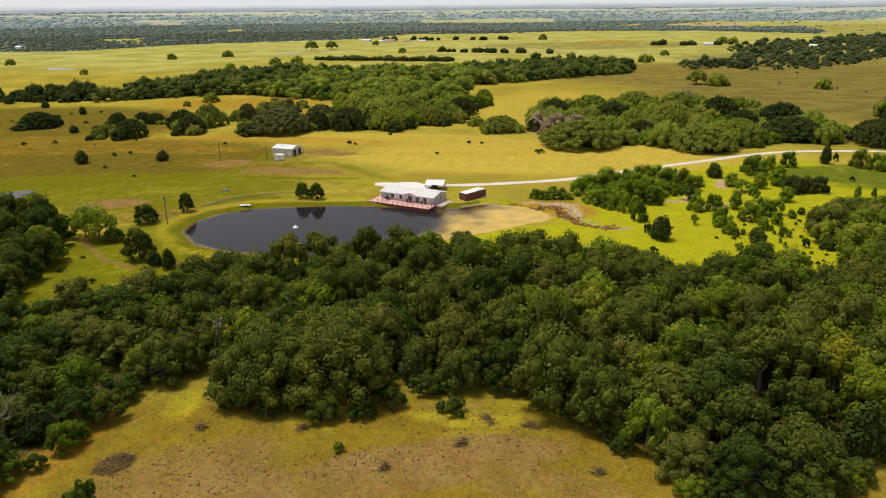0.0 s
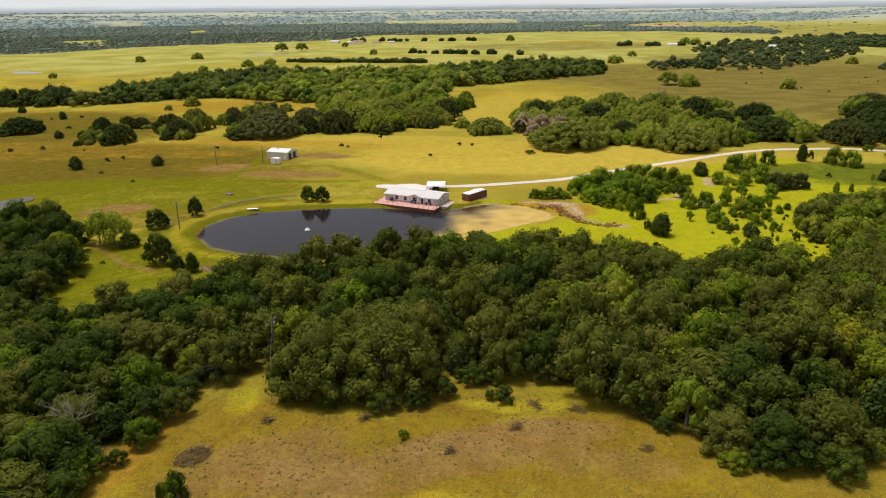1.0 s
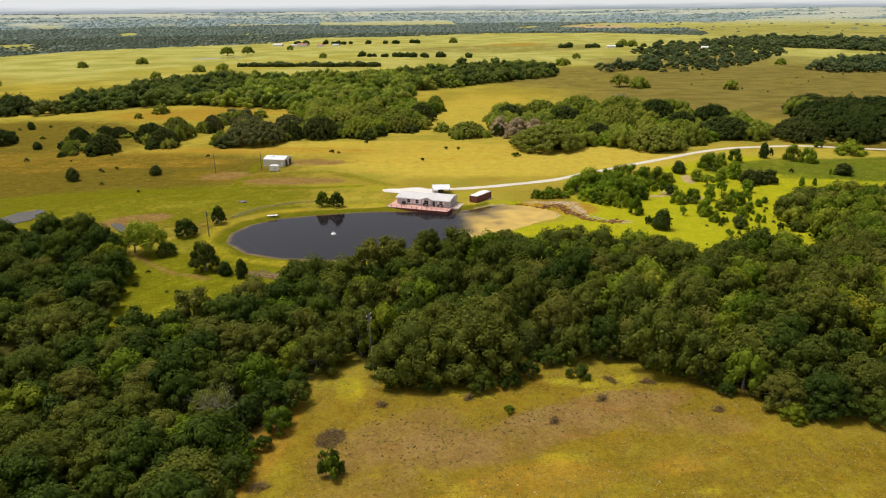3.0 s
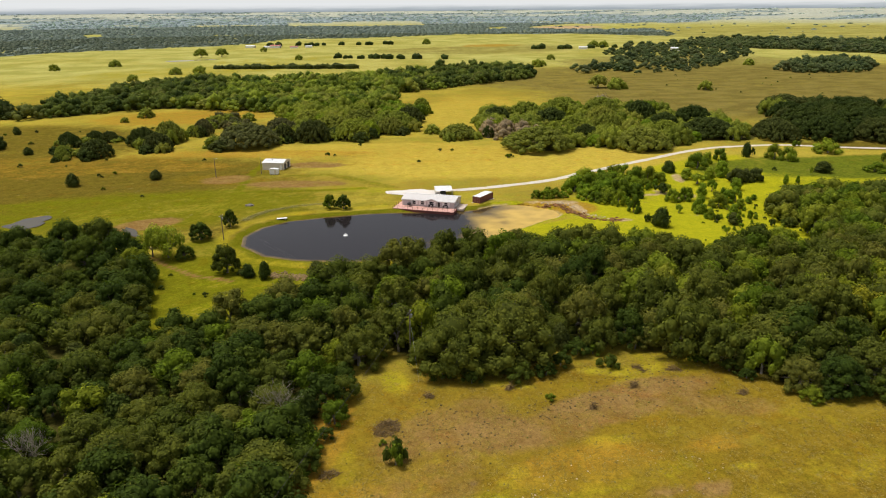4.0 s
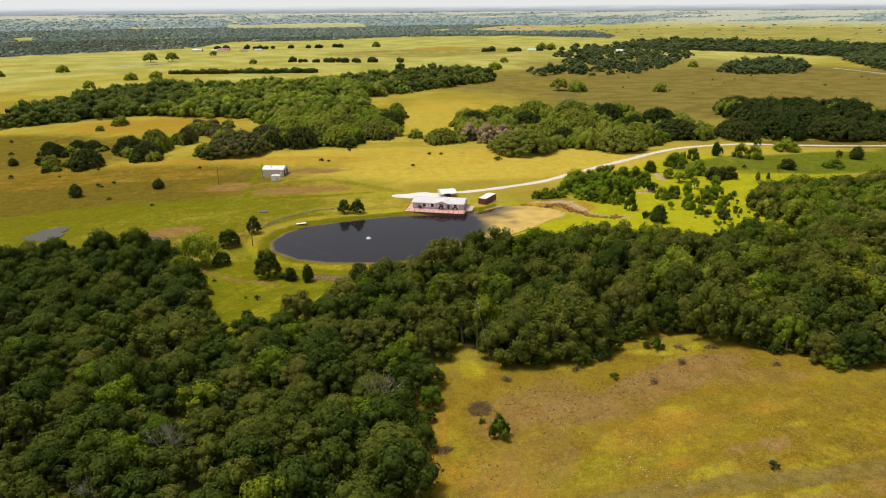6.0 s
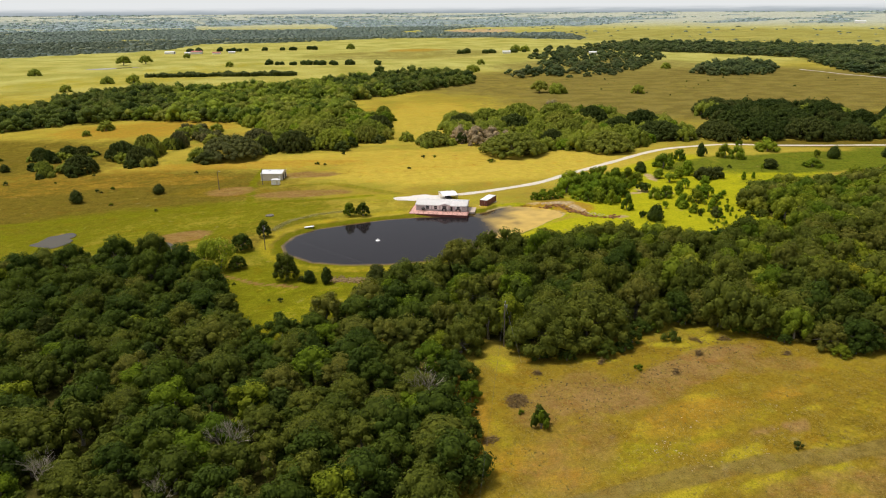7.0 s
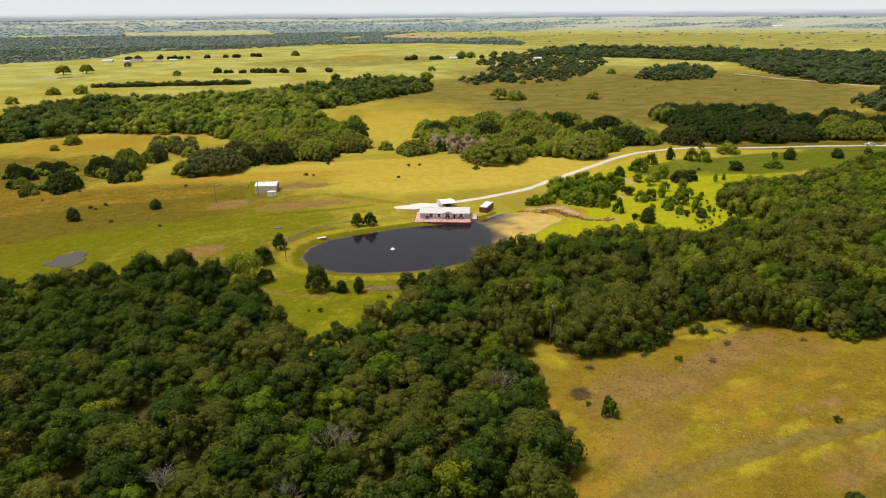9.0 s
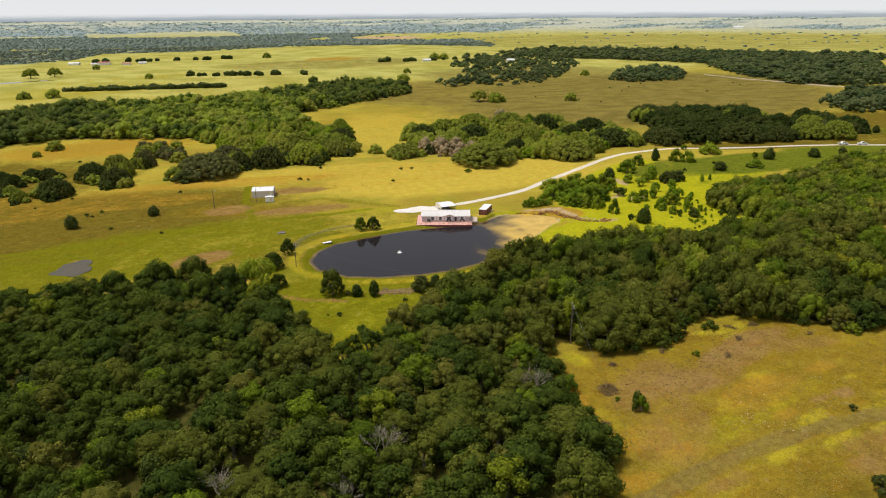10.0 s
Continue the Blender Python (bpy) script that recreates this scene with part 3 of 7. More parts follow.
def build_ground():
    gx, gy = axis(-185, 200, 1.5, 4960), axis(20, 300, 1.5, 4960)
    X, Y = np.meshgrid(gx, gy)
    x, y = X.ravel(), Y.ravel()
    z = level(x, y)
    nx, ny = len(gx), len(gy)
    i = np.arange(nx * ny).reshape(ny, nx)
    quads = np.stack([i[:-1, :-1], i[:-1, 1:], i[1:, 1:], i[1:, :-1]], -1).reshape(-1, 4)
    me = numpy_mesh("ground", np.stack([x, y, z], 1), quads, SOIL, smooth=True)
    sd = seg_dist(x, y, POND, True) * np.where(inside(x, y, POND), -1.0, 1.0)
    rough = 0.25 * waves(x, y, 28, 21) + 0.2 * waves(x, y, 9, 22)
    masks = {
        "lush": np.maximum(spots(x, y, [(92, 185, 62, 48, 20, 1.0), (130, 225, 60, 18, -8, 1.0), (150, 222, 30, 16, -4, 0.7), (-76, 143, 30, 24, -35, 0.22), (112, 246, 40, 12, 24, 0.8),
                                            (-25, 236, 60, 5, -24, 0.35), (60, 155, 60, 12, 0, 1.0), (8, 91, 10, 5, 0, 0.3), (-28, 52, 30, 4, 8, 0.3), (38, 62, 20, 7, 0, 0.2), (20, 172, 30, 8, 25, 0.9)]),
                           0.7 * sstep(5, 1.5, sd) * (sd > 0) * (x > 10)) + 0.3 * rough,
        # wide spots: painted cloud shade; lines: ditch, mown strip, rut and pond bank
        "shade_and_ditch": np.maximum.reduce([spots(x, y, [(-76, 145, 36, 28, -35, 1.1), (-120, 226, 75, 28, 3, 0.72), (-190, 215, 60, 25, 0, 0.8), (-84, 170, 14, 20, 0, 0.7), (-45, 225, 40, 12, -8, 0.42), (-38, 154, 40, 9, -3, 0.75), (-62, 160, 22, 10, -35, 0.6)]), 1.0 * sstep(3.4, 1.8, sd) * (sd > -0.5), 0.95 * sstep(2.4, 0.8, seg_dist(x, y, DITCH)), 0.5 * sstep(3.8, 1.6, seg_dist(x, y, MOWN)), 1.0 * sstep(2.6, 1.0, seg_dist(x, y, RUT))]) + 0.4 * rough,
        "mud": 0.9 * sstep(1.4, 0.5, seg_dist(x, y, CREEK)) + 0.25 * rough,
        "green": spots(x, y, [(200, 228, 70, 22, -6, 1.0), (275, 222, 50, 16, -24, 0.9), (350, 262, 40, 16, -20, 0.5), (140, 243, 34, 12, 14, 0.8), (150, 205, 30, 10, 0, 0.35)]) + 0.4 * rough,
        "yellow": spots(x, y, [(-170, 830, 150, 70, 25, 0.42), (-90, 970, 120, 40, 25, 0.36), (-9.5, 63, 4.5, 1.8, 0, 0.6), (3, 84.5, 9, 2.2, -8, 0.85), (3, 80, 4, 1.4, 0, 0.8), (-39.5, 89, 3, 5, 0, 0.7), (-50, 64, 3, 5, 0, 0.5), (-14, 45.6, 3.4, 1.2, 10, 0.65), (7, 52.7, 2.6, 1.0, 0, 0.6), (-47, 57.3, 2.0, 1.2, 0, 0.8), (-30, 40.6, 5, 1.4, 8, 0.5), (-17, 39.2, 4, 1.2, 0, 0.45), (-46, 38.4, 5, 1.2, 0, 0.45), (-15, 46, 5, 2, 10, 0.6), (-8, 32.5, 6, 3, 0, 0.6), (-5.5, 37, 5, 2, 15, 0.6), (3.6, 79.6, 5, 2, 0, 0.7), (-47, 57.5, 2.4, 1.4, 0, 0.85), (-17, 38.5, 5, 1.8, 10, 0.6), (3, 43.7, 8, 2, 12, 0.4), (-26.5, 57.5, 4, 1.5, 30, 0.6), (-22, 84, 8, 2, -25, 0.7), (17, 86, 12, 2.5, -20, 0.6), (8, 84, 12, 4, -10, 0.4), (22, 50, 10, 4, 20, 0.35), (10, 47, 8, 3, 10, 0.4), (-30, 44, 8, 3, 0, 0.35)]) + 0.36 * sstep(1.4, 0.3, np.abs(seg_dist(x, y, TRACK) - 3.6)) * (y < 43.5) + 0.55 * sstep(9.0, 6.5, sd) * sstep(2.6, 4.0, sd) * sstep(-15, -30, x) + 0.5 * rough,
        "worn": np.maximum.reduce([spots(x, y, [(0, 73, 18, 4.5, 14, 0.6), (-25, 68.5, 8, 5, -20, 0.85), (-4, 75, 14, 3.2, 12, 0.85), (5, 78, 8, 2.8, 0, 0.75), (0, 49.6, 3.2, 1.6, 0, 0.8), (-7, 50.3, 2.6, 1.2, 0, 0.7), (-12, 36.5, 9, 2.6, 0, 0.6), (-45, 40, 6, 2, 0, 0.5), (-22, 67, 14, 4.5, 8, 0.6), (-42, 55, 13, 7, 35, 0.45), (13, 68, 10, 4, -10, 0.5), (-34, 72, 14, 6, 25, 0.6), (-106, 209, 11, 6, 20, 0.95), (-10, 33, 14, 4, 5, 0.55), (14, 36, 12, 3, 0, 0.5),
                                                 (-58, 88, 3, 14, 0, 0.5), (-50, 288, 14, 7, -12, 0.75), (-86, 268, 11, 8, 0, 0.75), (-58, 254, 21, 6, -10, 0.75)]), 0.8 * sstep(1.3, 0.4, seg_dist(x, y, COWPATH)),
                                   0.0 * x]) + 0.3 * rough,
        "path": 0.62 * sstep(2.5, 1.7, seg_dist(x, y, TRACK)) + 0.30 * sstep(0.8, 0.2, np.abs(seg_dist(x, y, TRACK) - 1.1)) + 0.12 * rough,
        # painted haze, stronger with distance
        "haze_tint": sstep(2100, 3900, np.hypot(x, y)) * 0.85,
        "dun": spots(x, y, [(240, 1130, 190, 130, 10, 0.5), (390, 530, 280, 190, 25, 0.8), (250, 620, 160, 140, 0, 0.7), (420, 800, 160, 120, 0, 0.6), (1500, 1500, 900, 600, -30, 0.42)]) + 0.3 * rough,
        "brown": spots(x, y, [(-15, 62, 75, 34, 0, 0.72), (-20, 66, 44, 20, 0, 0.8), (5, 76, 26, 12, -15, 0.9), (-88, 268, 22, 10, -18, 0.5), (-45, 290, 18, 8, -10, 0.4), 
                              (36, 200, 14, 12, 0, 0.6), (-60, 150, 9, 3, -30, 0.7)]) + 0.22 * rough,
        "orange": spots(x, y, [(38, 197, 8, 8, -40, 0.95), (30, 204, 9, 3.2, -15, 0.9), (-75, 320, 60, 10, -12, 0.6), (-130, 455, 60, 32, 0, 0.62), (-170, 312, 80, 26, 0, 0.38), (-120, 300, 40, 12, -6, 0.42), (290, 1235, 60, 42, 0, 0.7), (-12.5, 59.4, 6, 3.0, 10, 0.65), (-21, 59.8, 4, 1.5, 10, 0.65), (6.7, 58.6, 4, 1.6, 0, 0.7), (-45, 51, 3.5, 1.8, 0, 0.75), (-58, 47.5, 5, 2.2, 0, 0.6), (-15, 58, 13, 5.5, 8, 0.5), (-49, 57, 7, 4, 0, 0.55), (-45, 50, 6, 3, 0, 0.6), (7, 59, 6, 2.4, 0, 0.5), (-18, 49.5, 4, 1.5, 0, 0.5), (-54, 78, 6, 20, -12, 0.75), (0, 300, 60, 26, -10, 0.3), (60, 480, 60, 40, 20, 0.3)]) + 0.3 * rough,
        "gold": spots(x, y, [(35, 279, 78, 34, -4, 0.9), (-30, 320, 70, 16, -8, 0.7), (60, 420, 40, 90, -10, 0.6), (100, 245, 50, 14, 22, 0.7)]) + 0.22 * rough,
        "pale": sstep(480, 900, y) * 0.75 + 0.15 * waves(x, y, 400, 31),
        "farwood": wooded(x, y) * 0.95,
        # same woods again, with more haze painted in farther off
        "haze_wood": wooded(x, y) * sstep(2300, 3600, np.hypot(x, y)),
        # large western spots carry painted cloud shade
        "olive": spots(x, y, [(-175, 272, 115, 52, 6, 1.0), (-95, 258, 55, 28, 0, 0.5), (-250, 370, 130, 75, 0, 0.8), (-80, 205, 40, 18, 0, 0.6), (-60, 245, 40, 14, -10, 0.3), (25, 46, 34, 14, 0, 0.95), (8, 62, 16, 8, 20, 0.5), (-33, 59, 9, 3, -18, 0.65), (-17, 72.5, 3, 2, 0, 0.6), (-24, 51, 8, 3, 5, 0.6), (-145, 219, 13, 11, 0, 0.8), (-25, 50, 30, 9, 0, 0.4), (-2, 34, 60, 8, 3, 0.85), (235, 264, 50, 12, -20, 0.9), (370, 285, 110, 60, -10, 0.9), (300, 235, 60, 14, -28, 0.8)]) + 0.4 * rough,
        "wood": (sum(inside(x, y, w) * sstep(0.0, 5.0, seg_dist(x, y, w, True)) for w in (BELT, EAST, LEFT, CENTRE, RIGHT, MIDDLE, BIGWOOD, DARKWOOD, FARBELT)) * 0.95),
        "bare": np.maximum.reduce([0.12 * sstep(0.8, 0.2, np.abs(seg_dist(x, y, TRACK) - 0.95)), 0.7 * sstep(5, 2, seg_dist(x, y, FAR_TRACK)), 0.75 * sstep(1.6, 0.2, np.abs(sd)) * (x > 4) * sstep(1.5, 4.0, seg_dist(x, y, CREEK)),
                                   spots(x, y, [(-60, 284, 5, 2.5, -20, 0.4), (82, 201, 6, 3.2, 20, 0.8), (95, 228, 2.4, 8, -20, 0.75), (71, 207, 5, 2, 0, 0.7), (77, 209, 2, 4, 10, 0.6), (36, 204, 6, 2.6, -8, 0.85), (39, 196, 2.2, 6, 0, 0.8), (29, 206, 6, 1.6, -15, 0.7), (48, 180, 4, 1.2, -10, 0.8),
                                                  (810, 2230, 120, 230, -32, 0.85)])]) + 0.25 * rough,
    }
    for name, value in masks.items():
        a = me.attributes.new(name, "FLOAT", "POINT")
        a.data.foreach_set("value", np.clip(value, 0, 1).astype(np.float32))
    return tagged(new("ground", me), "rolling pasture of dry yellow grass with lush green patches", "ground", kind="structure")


build_ground()


def sheet(name, outline, z, material, label, category):
    """A flat sheet with a waterline."""
    s = Shape()
    s.add([(x, y, z) for x, y in outline], [tuple(range(len(outline)))])
    return tagged(new(name, s.mesh(name, material)), label, category, kind="structure")


def pond_water():
    """A fine sheet that knows how near its bed lies."""
    gx, gy = np.arange(-80, 57, 1.0), np.arange(156, 216, 1.0)
    X, Y = np.meshgrid(gx, gy)
    x, y = X.ravel(), Y.ravel()
    nx, ny = len(gx), len(gy)
    i = np.arange(nx * ny).reshape(ny, nx)
    quads = np.stack([i[:-1, :-1], i[:-1, 1:], i[1:, 1:], i[1:, :-1]], -1).reshape(-1, 4)
    sd = seg_dist(x, y, POND, True) * np.where(inside(x, y, POND), -1.0, 1.0)
    quads = quads[(sd[quads] < 1.6).any(1)]
    me = numpy_mesh("water", np.stack([x, y, np.full(len(x), -0.7)], 1), quads, WATER, smooth=True)
    arm = sstep(-14, 21, x - 0.55 * (y - 192) + 6 * waves(x, y, 24, 9)) * (1.0 - 0.16 * sstep(-0.2, 0.8, waves(x, y * 1.6, 19, 17)))
    rim = sstep(2.6, 0.0, -sd) * 0.42
    a = me.attributes.new("shallow", "FLOAT", "POINT")
    a.data.foreach_set("value", np.clip(np.maximum(arm, rim), 0, 1).astype(np.float32))
    tagged(new("water", me), "still dark pond with a silty brown shallow arm", "water", kind="structure")


pond_water()


def oval(cx, cy, rx, ry, deg=0, n=44, seed=1):
    out = []
    for k in range(n):
        a = 2 * math.pi * k / n
        r = 1 + 0.20 * math.sin(2 * a + seed) + 0.13 * math.sin(3 * a + seed * 2) + 0.09 * math.sin(5 * a + seed * 3) + 0.05 * math.sin(9 * a + seed)
        u, v = rx * r * math.cos(a), ry * r * math.sin(a)
        c, s = math.cos(radians(deg)), math.sin(radians(deg))
        out.append((cx + u * c - v * s, cy + u * s + v * c))
    return out


for cx, cy, rx, ry, deg in ((-145, 219, 6.8, 6.2, 20), (-109, 201, 7, 1.3, -58), (-405, 742, 22, 9, -20), (-214, 989, 20, 9, -5), (-182, 1000, 14, 5, 0)):
    pts = oval(cx, cy, rx, ry, deg, seed=cx)
    top = max(floor_at(x, y) for x, y in pts[::3]) + 0.05
    tagged(sheet("stock_pond", pts, top, PUDDLE, "small grey stock pond in the pasture", "pond"), kind="structure", group="stock ponds")


def ribbon(name, pts, half, material, label, lift=0.06):
    """A road laid on the ground along smoothed points."""
    fine = []
    for i in range(len(pts) - 1):
        p0, p1, p2, p3 = (Vector(pts[max(0, min(len(pts) - 1, i + k))]) for k in (-1, 0, 1, 2))
        for k in range(10):
            t = k / 10
            fine.append(0.5 * ((2 * p1) + (p2 - p0) * t + (2 * p0 - 5 * p1 + 4 * p2 - p3) * t * t + (3 * p1 - p0 - 3 * p2 + p3) * t ** 3))
    fine.append(Vector(pts[-1]))
    s, v = Shape(), []
    for i, p in enumerate(fine):
        d = (fine[min(i + 1, len(fine) - 1)] - fine[max(i - 1, 0)]).normalized()
        w = half * (1 + 0.09 * math.sin(i * 0.7) + 0.06 * math.sin(i * 1.9))
        for k in (-1, -0.5, 0, 0.5, 1):
            x, y = p.x - d.y * w * k, p.y + d.x * w * k
            v.append((x, y, floor_at(x, y) + lift - 0.03 * abs(k)))
    f = [(5 * i + k, 5 * i + k + 5, 5 * i + k + 6, 5 * i + k + 1) for i in range(len(fine) - 1) for k in range(4)]
    s.add(v, f)
    return tagged(new(name, s.mesh(name, material)), label, "road", kind="structure")


ribbon("road", ROAD, 1.7, ROADGRAVEL, "pale caliche gravel drive across the pasture")
ribbon("road", FAR_TRACK, 1.8, ROADGRAVEL, "pale dirt track along a far pasture edge", 0.5)


def pad():
    pts = oval(-12.3, 230.0, 9.6, 5.6, -8, 40, 2)
    s = Shape()
    s.add([(x, y, floor_at(x, y) + 0.10) for x, y in pts] + [(-12.3, 230.0, floor_at(-12.3, 230.0) + 0.12)], [(i, (i + 1) % 40, 40) for i in range(40)])
    tagged(new("pavement", s.mesh("pavement", GRAVEL)), "pale gravel turning circle behind the house", "pavement", kind="structure")


pad()


def backdrop():
    """A glowing ring beyond everything else, painted with sky haze over the farthest land."""
    m, nt, _ = mat("far_haze")
    geo = nt.nodes.new("ShaderNodeNewGeometry")
    sep = nt.nodes.new("ShaderNodeSeparateXYZ")
    nt.links.new(geo.outputs["Position"], sep.inputs[0])
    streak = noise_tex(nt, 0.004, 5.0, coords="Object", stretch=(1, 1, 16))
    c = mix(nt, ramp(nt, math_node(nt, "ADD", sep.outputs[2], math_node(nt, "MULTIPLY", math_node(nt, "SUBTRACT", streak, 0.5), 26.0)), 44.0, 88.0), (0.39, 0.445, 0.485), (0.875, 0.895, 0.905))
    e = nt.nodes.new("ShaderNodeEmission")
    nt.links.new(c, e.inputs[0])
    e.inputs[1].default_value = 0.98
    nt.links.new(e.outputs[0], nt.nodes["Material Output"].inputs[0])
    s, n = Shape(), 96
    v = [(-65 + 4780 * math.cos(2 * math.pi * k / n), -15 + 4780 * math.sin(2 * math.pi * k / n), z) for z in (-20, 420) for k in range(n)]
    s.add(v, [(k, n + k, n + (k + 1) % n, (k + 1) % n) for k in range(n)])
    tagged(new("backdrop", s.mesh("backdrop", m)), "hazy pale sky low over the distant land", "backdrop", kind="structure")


backdrop()


# ---- buildings and things by the pond ----
def house():
    m = pose(-10.0, 212.5, 0.24, 0, 0, -27.9)
    h = thing("house", m, "long grey-sided home with a pale shingle roof beside the pond", "house")
    L, D, H, R = 9.6, 4.25, 2.2, 3.1
    s = Shape()
    s.box(-L, L, -D, -D + 0.15, 0, H).box(-L, L, D - 0.15, D, 0, H)
    part("front_and_back_wall", s, SIDING, h)
    for x0 in (-L, L - 0.15):
        g = Shape()
        pts = [(-D + 0.15, 0), (D - 0.15, 0), (D - 0.15, H), (0, R - 0.08), (-D + 0.15, H)]
        g.add([(x0, y, z) for y, z in pts] + [(x0 + 0.15, y, z) for y, z in pts],
              [(4, 3, 2, 1, 0), (5, 6, 7, 8, 9)] + [(i, (i + 1) % 5, 5 + (i + 1) % 5, 5 + i) for i in range(5)])
        part("gable_wall", g, SIDING, h)
    # siding boards on the front, proud of one another
    for k in range(10):
        part("siding_board", Shape().box(-L - 0.02, L + 0.02, -D - 0.03, -D - 0.004, 0.02 + k * 0.21, 0.02 + k * 0.21 + 0.19), SIDING, h)
    e = 0.35
    slope = (R - H) / D
    roof = None
    for sgn in (-1, 1):
        g = Shape()
        y0, z0 = sgn * (D + e), H - slope * e
        v = [(-L - e, 0, R), (L + e, 0, R), (L + e, y0, z0), (-L - e, y0, z0)]
        v += [(x, y, z + 0.12) for x, y, z in v]
        g.add(v, [(0, 1, 2, 3), (7, 6, 5, 4), (0, 4, 5, 1), (1, 5, 6, 2), (2, 6, 7, 3), (3, 7, 4, 0)])
        roof = part("roof", g, SHINGLE, h)
        for k in range(9):
            c = Shape()
            t0, t1 = k / 9, (k + 1) / 9 - 0.012
            ya, yb = y0 * t0, y0 * t1
            za, zb = R + (z0 - R) * t0 + 0.124, R + (z0 - R) * t1 + 0.124
            c.add([(-L - e, ya, za), (L + e, ya, za), (L + e, yb, zb + 0.025), (-L - e, yb, zb + 0.025)], [(0, 1, 2, 3) if sgn > 0 else (3, 2, 1, 0)])
            part("shingle_course", c, SHINGLE, roof)
    part("ridge_cap", Shape().tube([(-L - e, 0, R + 0.13), (L + e, 0, R + 0.13)], [0.1, 0.1], 6), SHINGLE, h)
    # front gable over the porch windows
    g = Shape()
    cx, hw, pk = 1.5, 2.6, 0.78
    g.prism([(cx - hw, H - 0.05), (cx + hw, H - 0.05), (cx, H + pk)], -D - 0.5, -D + 2.4)
    part("porch_gable", g, SIDING, h)
    for sgn in (-1, 1):
        g = Shape()
        a, b = (cx + sgn * (hw + 0.3), H - 0.16), (cx, H + pk + 0.02)
        v = [(a[0], -D - 0.7, a[1]), (b[0], -D - 0.7, b[1]), (b[0], -D + 3.2, b[1]), (a[0], -D + 2.6, a[1])]
        v += [(x, y, z + 0.12) for x, y, z in v]
        g.add(v, [(3, 2, 1, 0), (4, 5, 6, 7), (0, 1, 5, 4), (1, 2, 6, 5), (2, 3, 7, 6), (3, 0, 4, 7)])
        part("porch_roof", g, SHINGLE, h)
        part("bargeboard", Shape().add([(a[0], -D - 0.74, a[1] - 0.1), (b[0], -D - 0.74, b[1] - 0.1), (b[0], -D - 0.74, b[1] + 0.1), (a[0], -D - 0.74, a[1] + 0.1)]
                                       + [(a[0], -D - 0.71, a[1] - 0.1), (b[0], -D - 0.71, b[1] - 0.1), (b[0], -D - 0.71, b[1] + 0.1), (a[0], -D - 0.71, a[1] + 0.1)],
                                       [(0, 1, 2, 3), (7, 6, 5, 4), (0, 4, 5, 1), (2, 6, 7, 3)]), WHITE, h, "white gable board")
    part("fascia", Shape().box(-L - e, L + e, -D - e - 0.04, -D - e, H - 0.24, H - 0.06), WHITE, h, "white eaves board")

    def window(x, w, y=-D, turn=None, z0=0.62, z1=1.9, shutters=True):
        t = turn or Matrix.Identity(4)
        fr = Shape()
        for a in ((x - w / 2 - 0.09, x - w / 2, z0, z1), (x + w / 2, x + w / 2 + 0.09, z0, z1), (x - w / 2 - 0.09, x + w / 2 + 0.09, z1, z1 + 0.1), (x - w / 2, x + w / 2, (z0 + z1) / 2 - 0.03, (z0 + z1) / 2 + 0.03)):
            fr.box(a[0], a[1], y - 0.09, y - 0.032, a[2], a[3], t)
        win = part("window", fr, WHITE, h, "white-framed window")
        part("pane", Shape().box(x - w / 2, x + w / 2, y - 0.055, y - 0.035, z0, z1, t), GLASS, win)
        part("sill", Shape().box(x - w / 2 - 0.15, x + w / 2 + 0.15, y - 0.16, y - 0.032, z0 - 0.08, z0, t), WHITE, win)
        if shutters:
            for sx in (x - w / 2 - 0.80, x + w / 2 + 0.12):
                part("shutter", Shape().box(sx, sx + 0.68, y - 0.085, y - 0.032, z0 - 0.12, z1 + 0.12, t), WHITE, win)
    window(-5.2, 1.15)
    window(-2.1, 1.15)
    window(1.3, 1.5)
    window(6.6, 1.1)
    end = Matrix.Rotation(math.pi / 2, 4, "Z")
    window(0.2, 1.0, -L, end, shutters=False)
    window(-2.2, 0.7, -L, end, shutters=False)
    d = part("door", Shape().box(3.55, 4.45, -D - 0.06, -D - 0.032, 0.03, 1.95), DARKTRIM, h, "dark front door")
    fr = Shape()
    fr.box(3.43, 3.55, -D - 0.09, -D - 0.032, 0.03, 1.95).box(4.45, 4.57, -D - 0.09, -D - 0.032, 0.03, 1.95).box(3.43, 4.57, -D - 0.09, -D - 0.032, 1.955, 2.06)
    part("door_frame", fr, WHITE, d)
    for cx2 in (-6.0, 2.5):
        part("roof_vent", Shape().tube([(cx2, 1.2, R - 0.35), (cx2, 1.2, R + 0.25)], [0.12, 0.12], 8), STEEL, h)
    # foundation skirting
    part("skirting", Shape().box(-L + 0.05, L - 0.05, -D + 0.05, D - 0.05, -0.65, 0.0), CONCRETE, h)


house()


def apron():
    s = Shape()
    m = pose(-10.0, 212.5, 0.24, 0, 0, -27.9)
    s.box(9.65, 12.8, -4.36, 2.4, -0.75, -0.06, m)
    tagged(new("pavement", s.mesh("pavement", plain("pinkish_concrete", (0.50, 0.40, 0.33), 0.9, grain=1.2, amount=0.15))), "pinkish concrete apron at the end of the house", "pavement", kind="structure")


apron()


